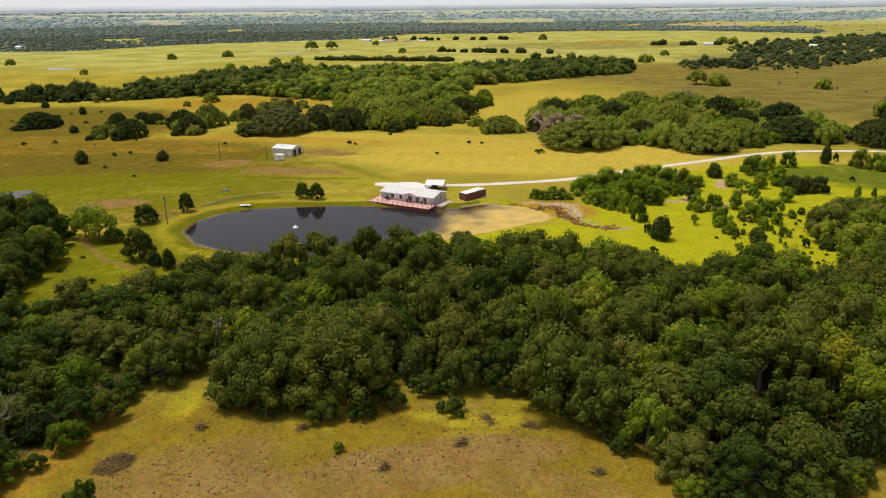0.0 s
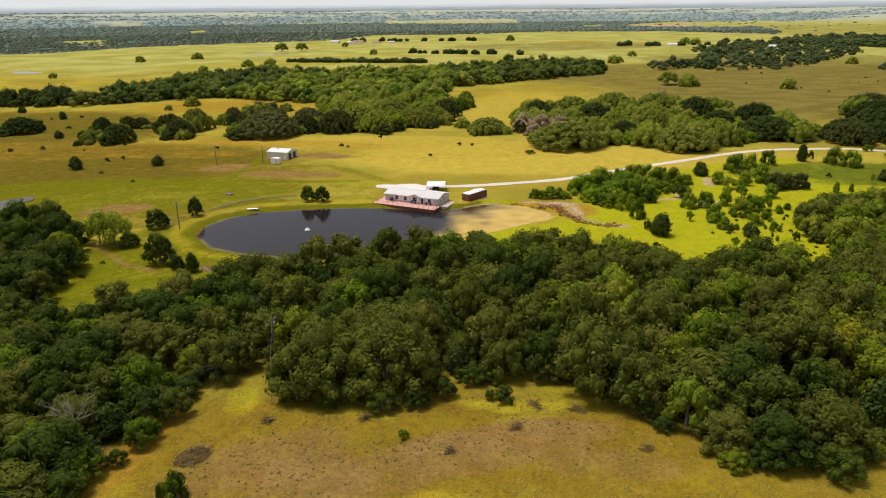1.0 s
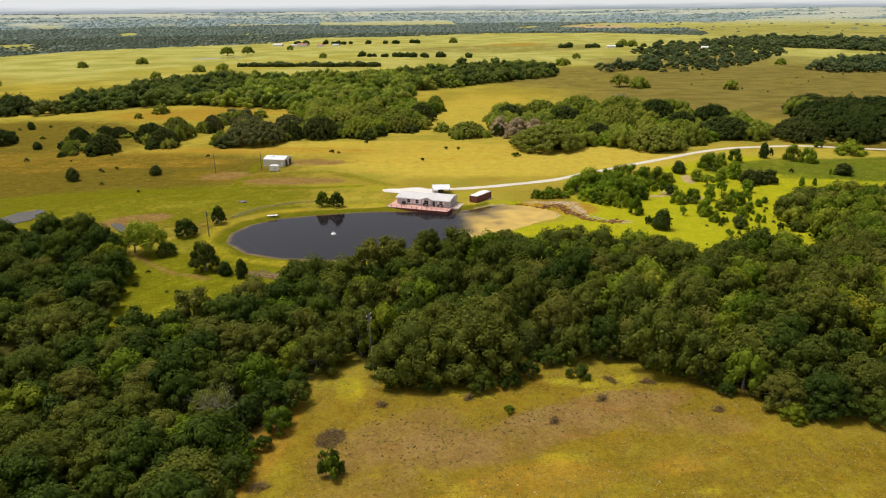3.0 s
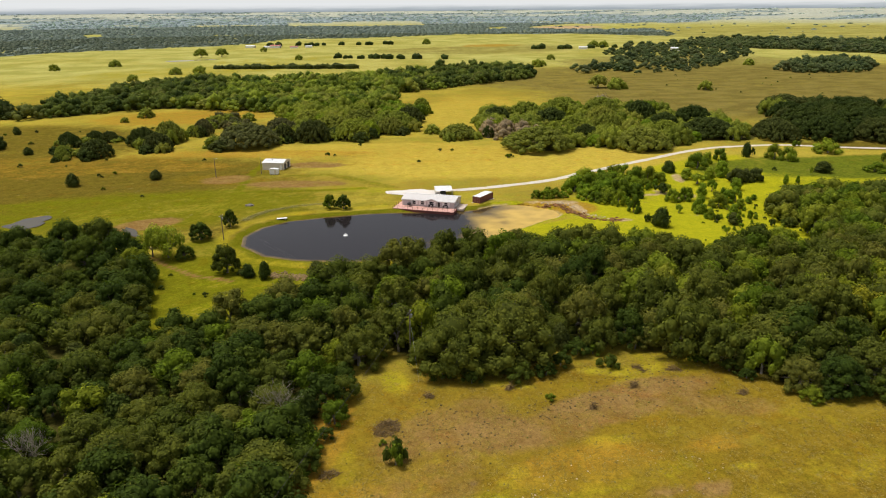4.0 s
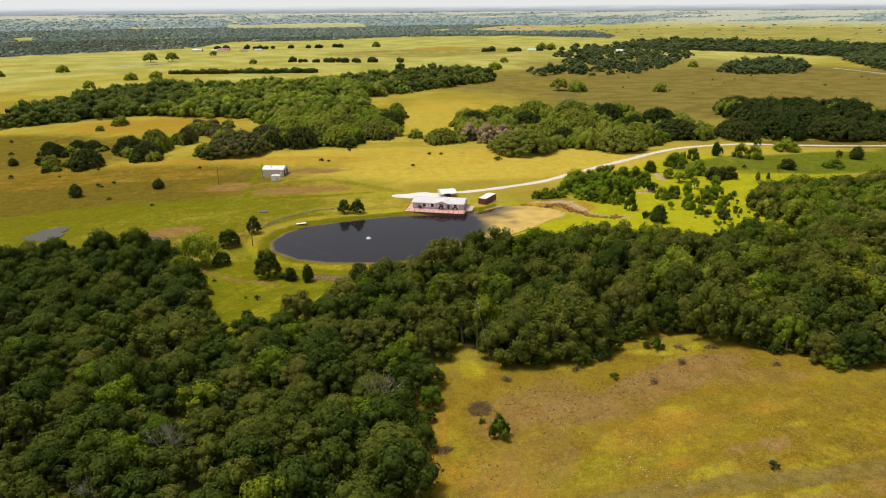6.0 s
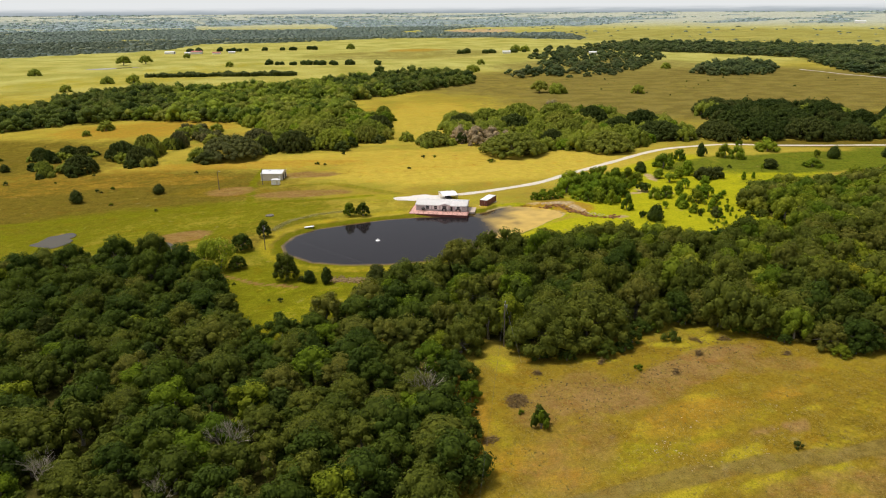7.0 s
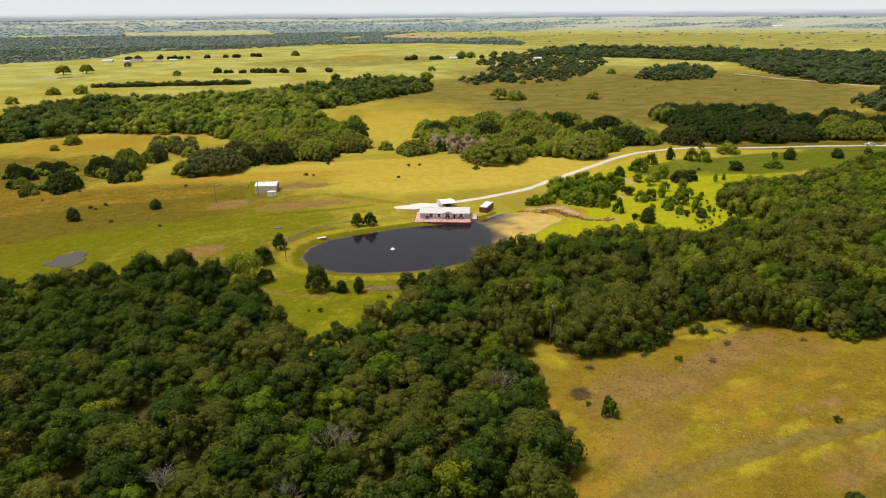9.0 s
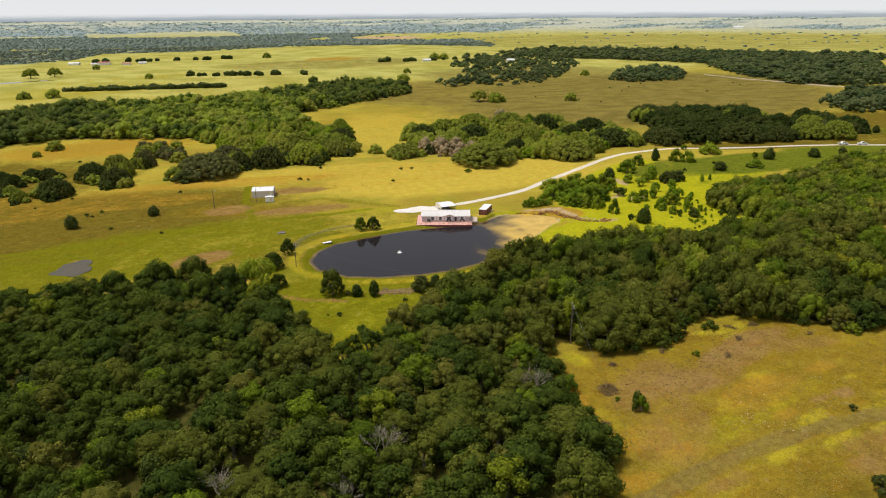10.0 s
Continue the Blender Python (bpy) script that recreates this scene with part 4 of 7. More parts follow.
def deck():
    m = pose(-10.0, 212.5, 0.22, 0, 0, -27.9)
    d = thing("deck", m, "wide red-stained timber deck with posts standing over the pond edge", "deck")
    x0, x1, y0, y1 = -11.5, 10.6, -9.2, 5.0
    plank = Shape().box(0, x1 - x0, 0, 0.225, -0.05, 0.0).mesh("deck_board", DECKWOOD)
    short = Shape().box(0, 1.88, 0, 0.225, -0.05, 0.0).mesh("deck_board", DECKWOOD)
    y = y0
    while y < y1 - 0.2:
        if y < -4.3 - 0.225:
            ob = part("deck_board", plank, DECKWOOD, d)
            ob.location = (x0, y, 0)
        else:
            ob = part("deck_board", short, DECKWOOD, d)
            ob.location = (x0, y, 0)
        y += 0.24
    for a in ((x0, x1, y0 - 0.06, y0), (x0 - 0.06, x0, y0, y1), (x1, x1 + 0.06, y0, -4.4)):
        part("skirt_board", Shape().box(*a, -1.35, -0.01), SKIRT, d, "dark red vertical skirting")
    for k in range(13):
        part("railing_post", Shape().box(x0 + 0.05 + k * 1.825, x0 + 0.14 + k * 1.825, y0 + 0.03, y0 + 0.12, 0.0, 0.9), SKIRT, d)
    for zr in (0.5, 0.95):
        part("rail", Shape().box(x0, x1, y0 + 0.06, y0 + 0.085, zr, zr + 0.022), SKIRT, d)
    for k in range(1, 5):
        for x in (x0 + 0.02, x1 - 0.14):
            if k < (3 if x > 0 else 4):
                part("railing_post", Shape().box(x, x + 0.12, y0 + k * 1.9, y0 + k * 1.9 + 0.12, 0.0, 1.0), SKIRT, d)


deck()


def at_house(u, v, z=0.225):
    p = pose(-10.0, 212.5, 0, 0, 0, -27.9) @ Vector((u, v, 0))
    return p.x, p.y, z


def patio_chair(m):
    c = thing("patio_chair", m, "dark metal patio chair on the deck by the house wall", "chair", "chairs on the deck")
    part("seat", Shape().box(-0.28, 0.28, -0.28, 0.28, 0.38, 0.46), DARKTRIM, c)
    part("backrest", Shape().box(-0.28, 0.28, 0.24, 0.30, 0.46, 1.02), DARKTRIM, c)
    for x in (-0.25, 0.21):
        for y in (-0.26, 0.22):
            part("leg", Shape().box(x, x + 0.05, y, y + 0.05, 0, 0.38), DARKTRIM, c)
        part("armrest", Shape().box(x - 0.03, x + 0.07, -0.26, 0.26, 0.62, 0.67), DARKTRIM, c)
    return c


chair = patio_chair(pose(*at_house(0.7, -5.2), 0, 0, -20))
for u, v, a in ((1.9, -5.3, -40), (5.9, -5.2, -25), (7.3, -5.2, -35)):
    copy_thing(chair, pose(*at_house(u, v), 0, 0, a))


def grill():
    g = thing("barbecue", pose(*at_house(-6.7, -5.3)), "large round black barbecue on the deck", "barbecue")
    prof = [(0.05, 0.35), (0.5, 0.45), (0.72, 0.75), (0.7, 1.05), (0.5, 1.3), (0.05, 1.38)]
    s, n = Shape(), 16
    v = [(r * math.cos(2 * math.pi * k / n), r * math.sin(2 * math.pi * k / n), z) for r, z in prof for k in range(n)]
    s.add(v, [(i * n + k, i * n + (k + 1) % n, (i + 1) * n + (k + 1) % n, (i + 1) * n + k) for i in range(len(prof) - 1) for k in range(n)])
    part("bowl", s, DARKTRIM, g)
    for a in (0.5, 2.6, 4.7):
        part("leg", Shape().tube([(0.62 * math.cos(a), 0.62 * math.sin(a), 0), (0.4 * math.cos(a), 0.4 * math.sin(a), 0.6)], [0.035, 0.035], 6), DARKTRIM, g)


grill()


def container():
    c = thing("storage_container", pose(9.1, 213.1, floor_at(9, 213) + 0.02, 0, 0, 43.6), "rust-red corrugated storage container with a pale roof on gravel", "container")
    L, W, H = 4.5, 1.45, 2.35
    for sgn in (-1, 1):
        s, n = Shape(), 36
        pts = []
        for k in range(n):
            x = -L + 2 * L * k / (n - 1)
            pts.append((x, sgn * (W - (0.05 if k % 4 in (1, 2) else 0.0))))
        v = [(x, y, z) for z in (0.1, H - 0.1) for x, y in pts]
        s.add(v, [(k, k + 1, n + k + 1, n + k) for k in range(n - 1)])
        part("side_panel", s, RUST, c)
    for x in (-L, L):
        part("end_panel", Shape().box(x - 0.03, x + 0.03, -W + 0.06, W - 0.06, 0.1, H - 0.1), RUST, c)
    for x in (-L, L):
        for y in (-W, W):
            part("corner_post", Shape().box(x - 0.08, x + 0.08, y - 0.08, y + 0.08, 0, H), RUST, c)
    for z in (0.0, H - 0.12):
        for y in (-W, W):
            part("rail", Shape().box(-L + 0.08, L - 0.08, y - 0.05, y + 0.05, z, z + 0.12), RUST, c)
    part("roof", Shape().prism([(-L - 0.05, H + 0.004), (L + 0.05, H + 0.004), (L + 0.05, H + 0.06), (L * 0.25, H + 0.28), (0, H + 0.10), (-L - 0.05, H + 0.07)], -W - 0.1, W + 0.1), ROOFMETAL, c, "pale grey sheet roof")
    part("floor_pad", Shape().box(-L - 0.4, L + 0.4, -W - 0.6, W + 0.4, -0.12, 0.0), GRAVEL, c)
    for y in (-0.5, 0.5):
        part("door_bar", Shape().tube([(-L - 0.07, y, 0.15), (-L - 0.07, y, H - 0.15)], [0.03, 0.03], 6), STEEL, c)


container()


def carport():
    c = thing("carport", pose(-3.1, 226.0, floor_at(-3, 226) + 0.08, 0, 0, -5), "open steel carport with a white metal roof", "carport")
    W, D, H, rise = 3.2, 3.6, 2.2, 0.55
    for x in (-W + 0.1, W - 0.1):
        for y in (-D + 0.2, 0, D - 0.2):
            part("post", Shape().box(x - 0.06, x + 0.06, y - 0.06, y + 0.06, -0.15, H if y else H + rise - 0.05), STEEL, c)
    for sgn in (-1, 1):
        g = Shape()
        v = [(-W, 0, H + rise), (W, 0, H + rise), (W, sgn * (D + 0.2), H), (-W, sgn * (D + 0.2), H)]
        v += [(x, y, z + 0.06) for x, y, z in v]
        g.add(v, [(0, 1, 2, 3), (7, 6, 5, 4), (0, 4, 5, 1), (1, 5, 6, 2), (2, 6, 7, 3), (3, 7, 4, 0)])
        r = part("roof", g, ROOFMETAL, c)
        for k in range(9):
            x = -W + 0.2 + k * (2 * W - 0.4) / 8
            part("rib", Shape().add([(x - 0.04, 0, H + rise + 0.063), (x + 0.04, 0, H + rise + 0.063), (x + 0.04, sgn * (D + 0.2), H + 0.063), (x - 0.04, sgn * (D + 0.2), H + 0.063),
                                     (x, 0, H + rise + 0.1), (x, sgn * (D + 0.2), H + 0.1)], [(0, 4, 5, 3), (1, 2, 5, 4), (0, 1, 4), (2, 3, 5)]), ROOFMETAL, r)
    for x in (-W + 0.02, W - 0.06):
        part("side_panel", Shape().box(x, x + 0.04, -D + 0.3, D - 0.3, H - 1.0, H - 0.004), BEIGE, c)


carport()


def pickup(m, paint, label, group):
    c = thing("pickup_truck", m, label, "truck", group)
    side = [(-2.9, 0.55), (2.85, 0.55), (2.9, 0.95), (2.8, 1.08), (1.6, 1.18), (0.95, 1.82), (-0.75, 1.85), (-1.0, 1.22), (-2.88, 1.2)]
    body = part("body", Shape().prism(side, -0.95, 0.95), paint, c)
    part("bed_floor", Shape().box(-2.75, -1.05, -0.8, 0.8, 1.203, 1.21), DARKTRIM, body)
    part("windscreen", Shape().add([(1.56, -0.8, 1.23), (1.56, 0.8, 1.23), (1.0, 0.75, 1.79), (1.0, -0.75, 1.79)], [(0, 1, 2, 3)]), GLASS, body)
    for y in (-0.957, 0.957):
        part("side_window", Shape().box(-0.7, 0.95, y - 0.004, y + 0.004, 1.28, 1.72), GLASS, body)
    part("bumper", Shape().box(2.86, 3.0, -0.9, 0.9, 0.5, 0.75), STEEL, c)
    part("bumper", Shape().box(-3.0, -2.88, -0.9, 0.9, 0.5, 0.72), STEEL, c)
    for x in (-1.9, 1.9):
        for y in (-0.9, 0.9):
            w = part("wheel", Shape().tube([(x, y - 0.13, 0.39), (x, y + 0.13, 0.39)], [0.39, 0.39], 14), TYRE, c)
            part("rim", Shape().tube([(x, y - 0.14, 0.39), (x, y + 0.14, 0.39)], [0.22, 0.22], 10), STEEL, w)
    for y in (-0.75, 0.75):
        part("headlight", Shape().box(2.83, 2.91, y - 0.15, y + 0.15, 0.85, 1.0), WHITE, c)
    return c


pickup(pose(-3.3, 225.2, floor_at(-3, 225) + 0.1, 0, 0, 82), DARKTRIM, "dark pickup truck parked under the carport", "")
truck = pickup(pose(283.2, 238.8, floor_at(283, 239) + 0.07, 0, 0, -29), CARPAINT, "white pickup truck standing on the gravel drive", "trucks on the drive")
copy_thing(truck, pose(293.6, 233.1, floor_at(293.6, 233.1) + 0.07, 0, 0, -30))


def shed():
    b = thing("metal_shed", pose(-66.4, 286.2, floor_at(-66, 286), 0, 0, -20), "beige steel workshop with a low white roof", "shed")
    L, D, H, R = 4.8, 4.2, 3.0, 3.9
    s = Shape()
    s.box(-L, L, -D, -D + 0.12, 0, H).box(-L, L, D - 0.12, D, 0, H)
    part("wall", s, BEIGE, b)
    for x in (-L, L - 0.12):
        g = Shape()
        pts = [(-D + 0.12, 0), (D - 0.12, 0), (D - 0.12, H), (0, R), (-D + 0.12, H)]
        g.add([(x, y, z) for y, z in pts] + [(x + 0.12, y, z) for y, z in pts], [(4, 3, 2, 1, 0), (5, 6, 7, 8, 9)] + [(i, (i + 1) % 5, 5 + (i + 1) % 5, 5 + i) for i in range(5)])
        part("wall", g, BEIGE, b)
    for sgn in (-1, 1):
        g = Shape()
        v = [(-L - 0.15, 0, R), (L + 0.15, 0, R), (L + 0.15, sgn * (D + 0.15), H), (-L - 0.15, sgn * (D + 0.15), H)]
        v += [(x, y, z + 0.08) for x, y, z in v]
        g.add(v, [(0, 1, 2, 3), (7, 6, 5, 4), (0, 4, 5, 1), (1, 5, 6, 2), (2, 6, 7, 3), (3, 7, 4, 0)])
        r = part("roof", g, ROOFMETAL, b)
        for k in range(10):
            x = -L + k * 2 * L / 9
            part("rib", Shape().box(x - 0.04, x + 0.04, -0.03, 0.03, R + 0.05, R + 0.1).add(
                [(x - 0.03, 0, R + 0.083), (x + 0.03, 0, R + 0.083), (x + 0.03, sgn * (D + 0.15), H + 0.083), (x - 0.03, sgn * (D + 0.15), H + 0.083), (x, 0, R + 0.13), (x, sgn * (D + 0.15), H + 0.13)],
                [(0, 4, 5, 3), (1, 2, 5, 4), (2, 3, 5)]), ROOFMETAL, r)
    for y in (-2.1, 1.7):
        d = part("roller_door", Shape().box(L + 0.004, L + 0.05, y - 1.2, y + 1.2, 0.05, 2.5), DARKTRIM, b, "dark roller door")
        for e in (-1.3, 1.2):
            part("door_trim", Shape().box(L + 0.004, L + 0.08, y + e, y + e + 0.1, 0.05, 2.6), WHITE, d)
    part("door", Shape().box(3.2, 4.1, -D - 0.05, -D - 0.004, 0.05, 2.1), WHITE, b)
    part("slab", Shape().box(-L - 0.1, L + 2.6, -D - 0.1, D + 0.1, -0.3, -0.0), CONCRETE, b)
    part("roof_vent", Shape().box(-1.4, -0.9, -1.4, -0.9, R - 0.4, R + 0.15), STEEL, b)


shed()


def cabin():
    b = thing("small_white_hut", pose(-66.9, 273.4, floor_at(-67, 273), 0, 0, -20), "small white portable hut beside the shed", "hut")
    part("wall", Shape().box(-1.7, 1.7, -1.1, 1.1, 0.15, 2.3), WHITE, b)
    part("roof", Shape().prism([(-1.85, 2.304), (1.85, 2.304), (1.85, 2.36), (0, 2.55), (-1.85, 2.36)], -1.25, 1.25), ROOFMETAL, b)
    part("door", Shape().box(0.4, 1.2, -1.14, -1.104, 0.2, 2.05), BEIGE, b)
    for x in (-1.5, 1.3):
        part("skid", Shape().box(x, x + 0.2, -1.2, 1.2, -0.05, 0.15), DARKTRIM, b)


cabin()


def utility_pole(x, y, height, label, arm=True, lamp=False, turn=20):
    p = thing("utility_pole", pose(x, y, floor_at(x, y) - 0.1, 0, 0, turn), label, "pole", "utility poles")
    part("post", Shape().tube([(0, 0, 0), (0, 0, height * 0.5), (0, 0, height)], [0.145, 0.125, 0.10], 8), POLEWOOD, p)
    if arm:
        a = part("crossarm", Shape().box(-0.9, 0.9, -0.06, 0.06, height - 0.55, height - 0.42), POLEWOOD, p)
        for ix in (-0.8, 0.0, 0.8):
            part("insulator", Shape().tube([(ix, 0, height - 0.42), (ix, 0, height - 0.2)], [0.06, 0.045], 8), WHITE, a)
        part("transformer", Shape().tube([(0.05, -0.35, height - 1.5), (0.05, -0.35, height - 0.8)], [0.2, 0.2], 10), STEEL, p)
    if lamp:
        part("lamp_arm", Shape().tube([(0, 0, height - 0.4), (0.5, 0, height - 0.1), (0.95, 0, height - 0.1)], [0.035, 0.035, 0.03], 6), STEEL, p)
        part("lamp_head", Shape().box(0.85, 1.25, -0.12, 0.12, height - 0.2, height - 0.05), STEEL, p)
    return p


utility_pole(-79.3, 186.4, 8.3, "weathered wooden pole with a small transformer on the pond dam", turn=60)
utility_pole(-90.8, 273.0, 8.2, "thin wooden pole with a yard lamp in the pasture", arm=False, lamp=True)
utility_pole(-72.4, 275.0, 7.6, "plain wooden pole beside the beige shed", arm=False)
utility_pole(-35.5, 96.4, 11.0, "tall wooden power pole standing at the wood's edge", turn=60)


def wires(a, b, sag, label, r=0.0065, material=WIRE):
    a, b = Vector(a), Vector(b)
    pts = [a.lerp(b, k / 12) - Vector((0, 0, sag * 4 * (k / 12) * (1 - k / 12))) for k in range(13)]
    tagged(new("power_line", Shape().tube(pts, [r] * 13, 4).mesh("power_line", material)), label, "cable", "power lines")


ztop = floor_at(-35.5, 96.4) + 10.6
for off in (-0.7, 0.1, 0.7):
    ox, oy = off * 0.5, -off * 0.87
    wires((-35.5 + ox, 96.4 - oy, ztop), (-79.3 + ox, 186.4 - oy, floor_at(-79, 186) + 7.9), 1.6, "thin sagging power line between two poles")
    wires((-35.5 + ox, 96.4 - oy, ztop), (-105 + ox, -40 - oy, 14), 2.2, "thin sagging power line over the near wood")
wires((-35.5, 96.3, ztop - 0.4), (-35.3, 87.8, floor_at(-35.3, 87.8)), 0.0, "taut guy wire from a power pole to the ground", 0.016, STEEL)


def fountain():
    f = thing("floating_fountain", pose(-42.5, 185.2, -0.7), "small white floating fountain on the pond", "fountain")
    s, n = Shape(), 18
    prof = [(0.75, -0.12), (0.8, 0.02), (0.7, 0.18), (0.35, 0.26), (0.3, 0.5), (0.16, 0.66), (0.0, 0.7)]
    v = [(r * math.cos(2 * math.pi * k / n), r * math.sin(2 * math.pi * k / n), z) for r, z in prof for k in range(n)]
    s.add(v, [(i * n + k, i * n + (k + 1) % n, (i + 1) * n + (k + 1) % n, (i + 1) * n + k) for i in range(len(prof) - 1) for k in range(n)])
    part("float", s, WHITE, f)
    part("nozzle", Shape().tube([(0, 0, 0.66), (0, 0, 0.85)], [0.06, 0.04], 8), STEEL, f)


fountain()


def slab_bench():
    x, y = -62.4, 205.6
    b = thing("slab_bench", pose(x, y, floor_at(x, y), 0, 0, 6), "low white concrete slab on blocks on the pond bank", "bench")
    part("slab", Shape().box(-1.7, 1.7, -0.55, 0.55, 0.20, 0.34), WHITE, b)
    for px in (-1.2, 0.9):
        part("block", Shape().box(px, px + 0.3, -0.45, 0.45, -0.4, 0.20), CONCRETE, b)


slab_bench()


# ---- stones ----
def rock_mesh(name, n, place, lo, hi, material, seed, flat=0.55):
    rng = np.random.RandomState(seed)
    bm0 = bmesh.new()
    bmesh.ops.create_icosphere(bm0, subdivisions=1, radius=1.0)
    base = np.array([v.co for v in bm0.verts])
    faces = np.array([[v.index for v in f.verts] for f in bm0.faces])
    bm0.free()
    V, F = [], []
    for k in range(n):
        x, y = place(rng)
        r = rng.uniform(lo, hi)
        p = base * rng.uniform(0.7, 1.25, (len(base), 1)) * np.array([r * rng.uniform(0.8, 1.4), r, r * flat])
        a = rng.uniform(0, 6.28)
        p = np.stack([p[:, 0] * np.cos(a) - p[:, 1] * np.sin(a), p[:, 0] * np.sin(a) + p[:, 1] * np.cos(a), p[:, 2]], 1)
        V.append(p + np.array([x, y, floor_at(x, y) + 0.12 * r]))
        F.append(faces + k * len(base))
    return numpy_mesh(name, np.concatenate(V), np.concatenate(F), material)


def along(pts, spread):
    def f(rng):
        i = rng.randint(len(pts) - 1)
        t = rng.rand()
        return pts[i][0] + t * (pts[i + 1][0] - pts[i][0]) + rng.normal(0, spread), pts[i][1] + t * (pts[i + 1][1] - pts[i][1]) + rng.normal(0, spread)
    return f


tagged(new("riprap", rock_mesh("riprap", 420, along([(-64, 153.8), (-54, 149.2)], 1.0), 0.12, 0.42, BANKSTONE, 4)), "bank of broken pale stones below the dam", "stones", kind="stuff")
tagged(new("creek_rocks", rock_mesh("creek_rocks", 150, along(CREEK[1:], 0.9), 0.15, 0.75, WETROCK, 5, 0.4)), "dark wet brown rock ledges along the creek", "rocks", kind="stuff")
tagged(new("creek_stones", rock_mesh("creek_stones", 90, along([(28, 205), (36, 204.5), (37.5, 197), (39.5, 188), (45, 182)], 0.8), 0.12, 0.5, STONE, 6, 0.4)), "pale limestone blocks along the creek's bank", "stones", kind="stuff")
tagged(new("field_stones", rock_mesh("field_stones", 110, along([(-30, 52.5), (-26, 48.5), (-24, 47), (-16.5, 44), (-7, 46), (4, 56), (-14, 59)], 1.3), 0.05, 0.15, FIELDSTONE, 7, 0.4)), "small pale stones scattered in the near field", "stones", kind="stuff")
CLOD = plain("dry_earth_clods", (0.150, 0.098, 0.026), 1.0, grain=3.0, amount=0.4)
tagged(new("earth_clods", rock_mesh("earth_clods", 380, along([(-40, 75), (-25, 69), (-8, 74), (6, 79), (19, 76)], 3.4), 0.05, 0.20, CLOD, 11, 0.35)), "brown clods and stubble in a worn band of the field", "clods", kind="stuff")
tagged(new("weed_tussocks", rock_mesh("weed_tussocks", 320, lambda r: (r.uniform(-55, 38), 36 + 52 * r.rand()), 0.05, 0.20, plain("weed_tussock", (0.19, 0.155, 0.026), 1.0, grain=4.0, amount=0.4), 12, 0.9)), "small olive tussocks scattered in the near field", "weeds", kind="stuff")
tagged(new("dark_weeds", rock_mesh("dark_weeds", 260, along([(-38, 78), (-32, 65), (-24, 72), (-8, 75), (5, 79), (14, 78)], 3.4), 0.06, 0.22, plain("dark_weed", (0.115, 0.082, 0.024), 1.0, grain=5.0, amount=0.5), 14, 0.7)), "dark weeds and twigs scattered over the worn band", "weeds", kind="stuff")
tagged(new("pale_stones", rock_mesh("pale_stones", 40, along([(-27.5, 49.4), (-25, 53.3), (-14, 58.8)], 1.3), 0.05, 0.15, STONE, 15, 0.45)), "pale limestone pieces lying in the near field", "stones", kind="stuff")
tagged(new("rubble_pile", rock_mesh("rubble_pile", 16, lambda r: (-74.4 + r.normal(0, 0.6), 225 + r.normal(0, 0.35)), 0.4, 0.75, RUBBLE, 8, 1.0)), "grey heap of rubble in the grass", "rubble", kind="stuff")


# ---- trees ----
_ico = bmesh.new()
bmesh.ops.create_icosphere(_ico, subdivisions=1, radius=1.0)
ICO_V = np.array([v.co for v in _ico.verts])
ICO_F = np.array([[v.index for v in f.verts] for f in _ico.faces])
_ico.free()
_ico = bmesh.new()
bmesh.ops.create_icosphere(_ico, subdivisions=1, radius=1.0)
ICO1_V = np.array([v.co for v in _ico.verts])
ICO1_F = np.array([[v.index for v in f.verts] for f in _ico.faces])
_ico.free()


def unit(v):
    return v / np.maximum(np.linalg.norm(v, axis=-1, keepdims=True), 1e-9)


def lobes_dome(rng, R, H, n, low=0.30, knob=1.0):
    """Middles and radii of the boughs of a spreading crown."""
    out = [((rng.uniform(-0.1, 0.1) * R, rng.uniform(-0.1, 0.1) * R, H * 0.68), 0.44 * R)]
    a = rng.uniform(0, 6.28)
    for k in range(n - 1):
        a += 2.4 + rng.uniform(-0.35, 0.35)
        q = math.sqrt((k + 1) / (n - 1))
        r = R * rng.uniform(0.27, 0.42) * (1.1 - 0.2 * q) * knob
        d = R * (0.30 + 0.52 * q) * rng.uniform(0.82, 1.12)
        z = H * (0.80 - (0.80 - low - 0.12) * q ** 1.6) * rng.uniform(0.86, 1.12)
        out.append(((d * math.cos(a), d * math.sin(a), max(z, r * 0.75)), min(r, H * 0.42)))
    return out


def lobes_cone(rng, R, H, n):
    """A cedar: rounded, narrowing upwards, foliage to the ground."""
    out = []
    for k in range(n):
        t = (k + 0.5) / n
        a = k * 2.4
        r = R * (0.60 - 0.16 * t)
        d = R * (0.55 - 0.38 * t)
        out.append(((d * math.cos(a), d * math.sin(a), max(r * 0.8, H * (0.14 + 0.64 * t))), r))
    return out


def lobes_motte(rng, R, H, n):
    """A motte of oaks grown together: one broad dome of many small boughs."""
    out = []
    for k in range(n):
        q = math.sqrt((k + 0.5) / n)
        a = k * 2.4 + rng.uniform(-0.2, 0.2)
        r = R * rng.uniform(0.065, 0.125)
        d = q * (R - r * 0.8) * rng.uniform(0.94, 1.04)
        z = (H - r) * max(0.0, 1 - (0.95 * q) ** 2.4) ** 0.6 * rng.uniform(0.80, 1.10)
        out.append(((d * math.cos(a), d * math.sin(a), max(z, r * 0.8)), r))
    return out


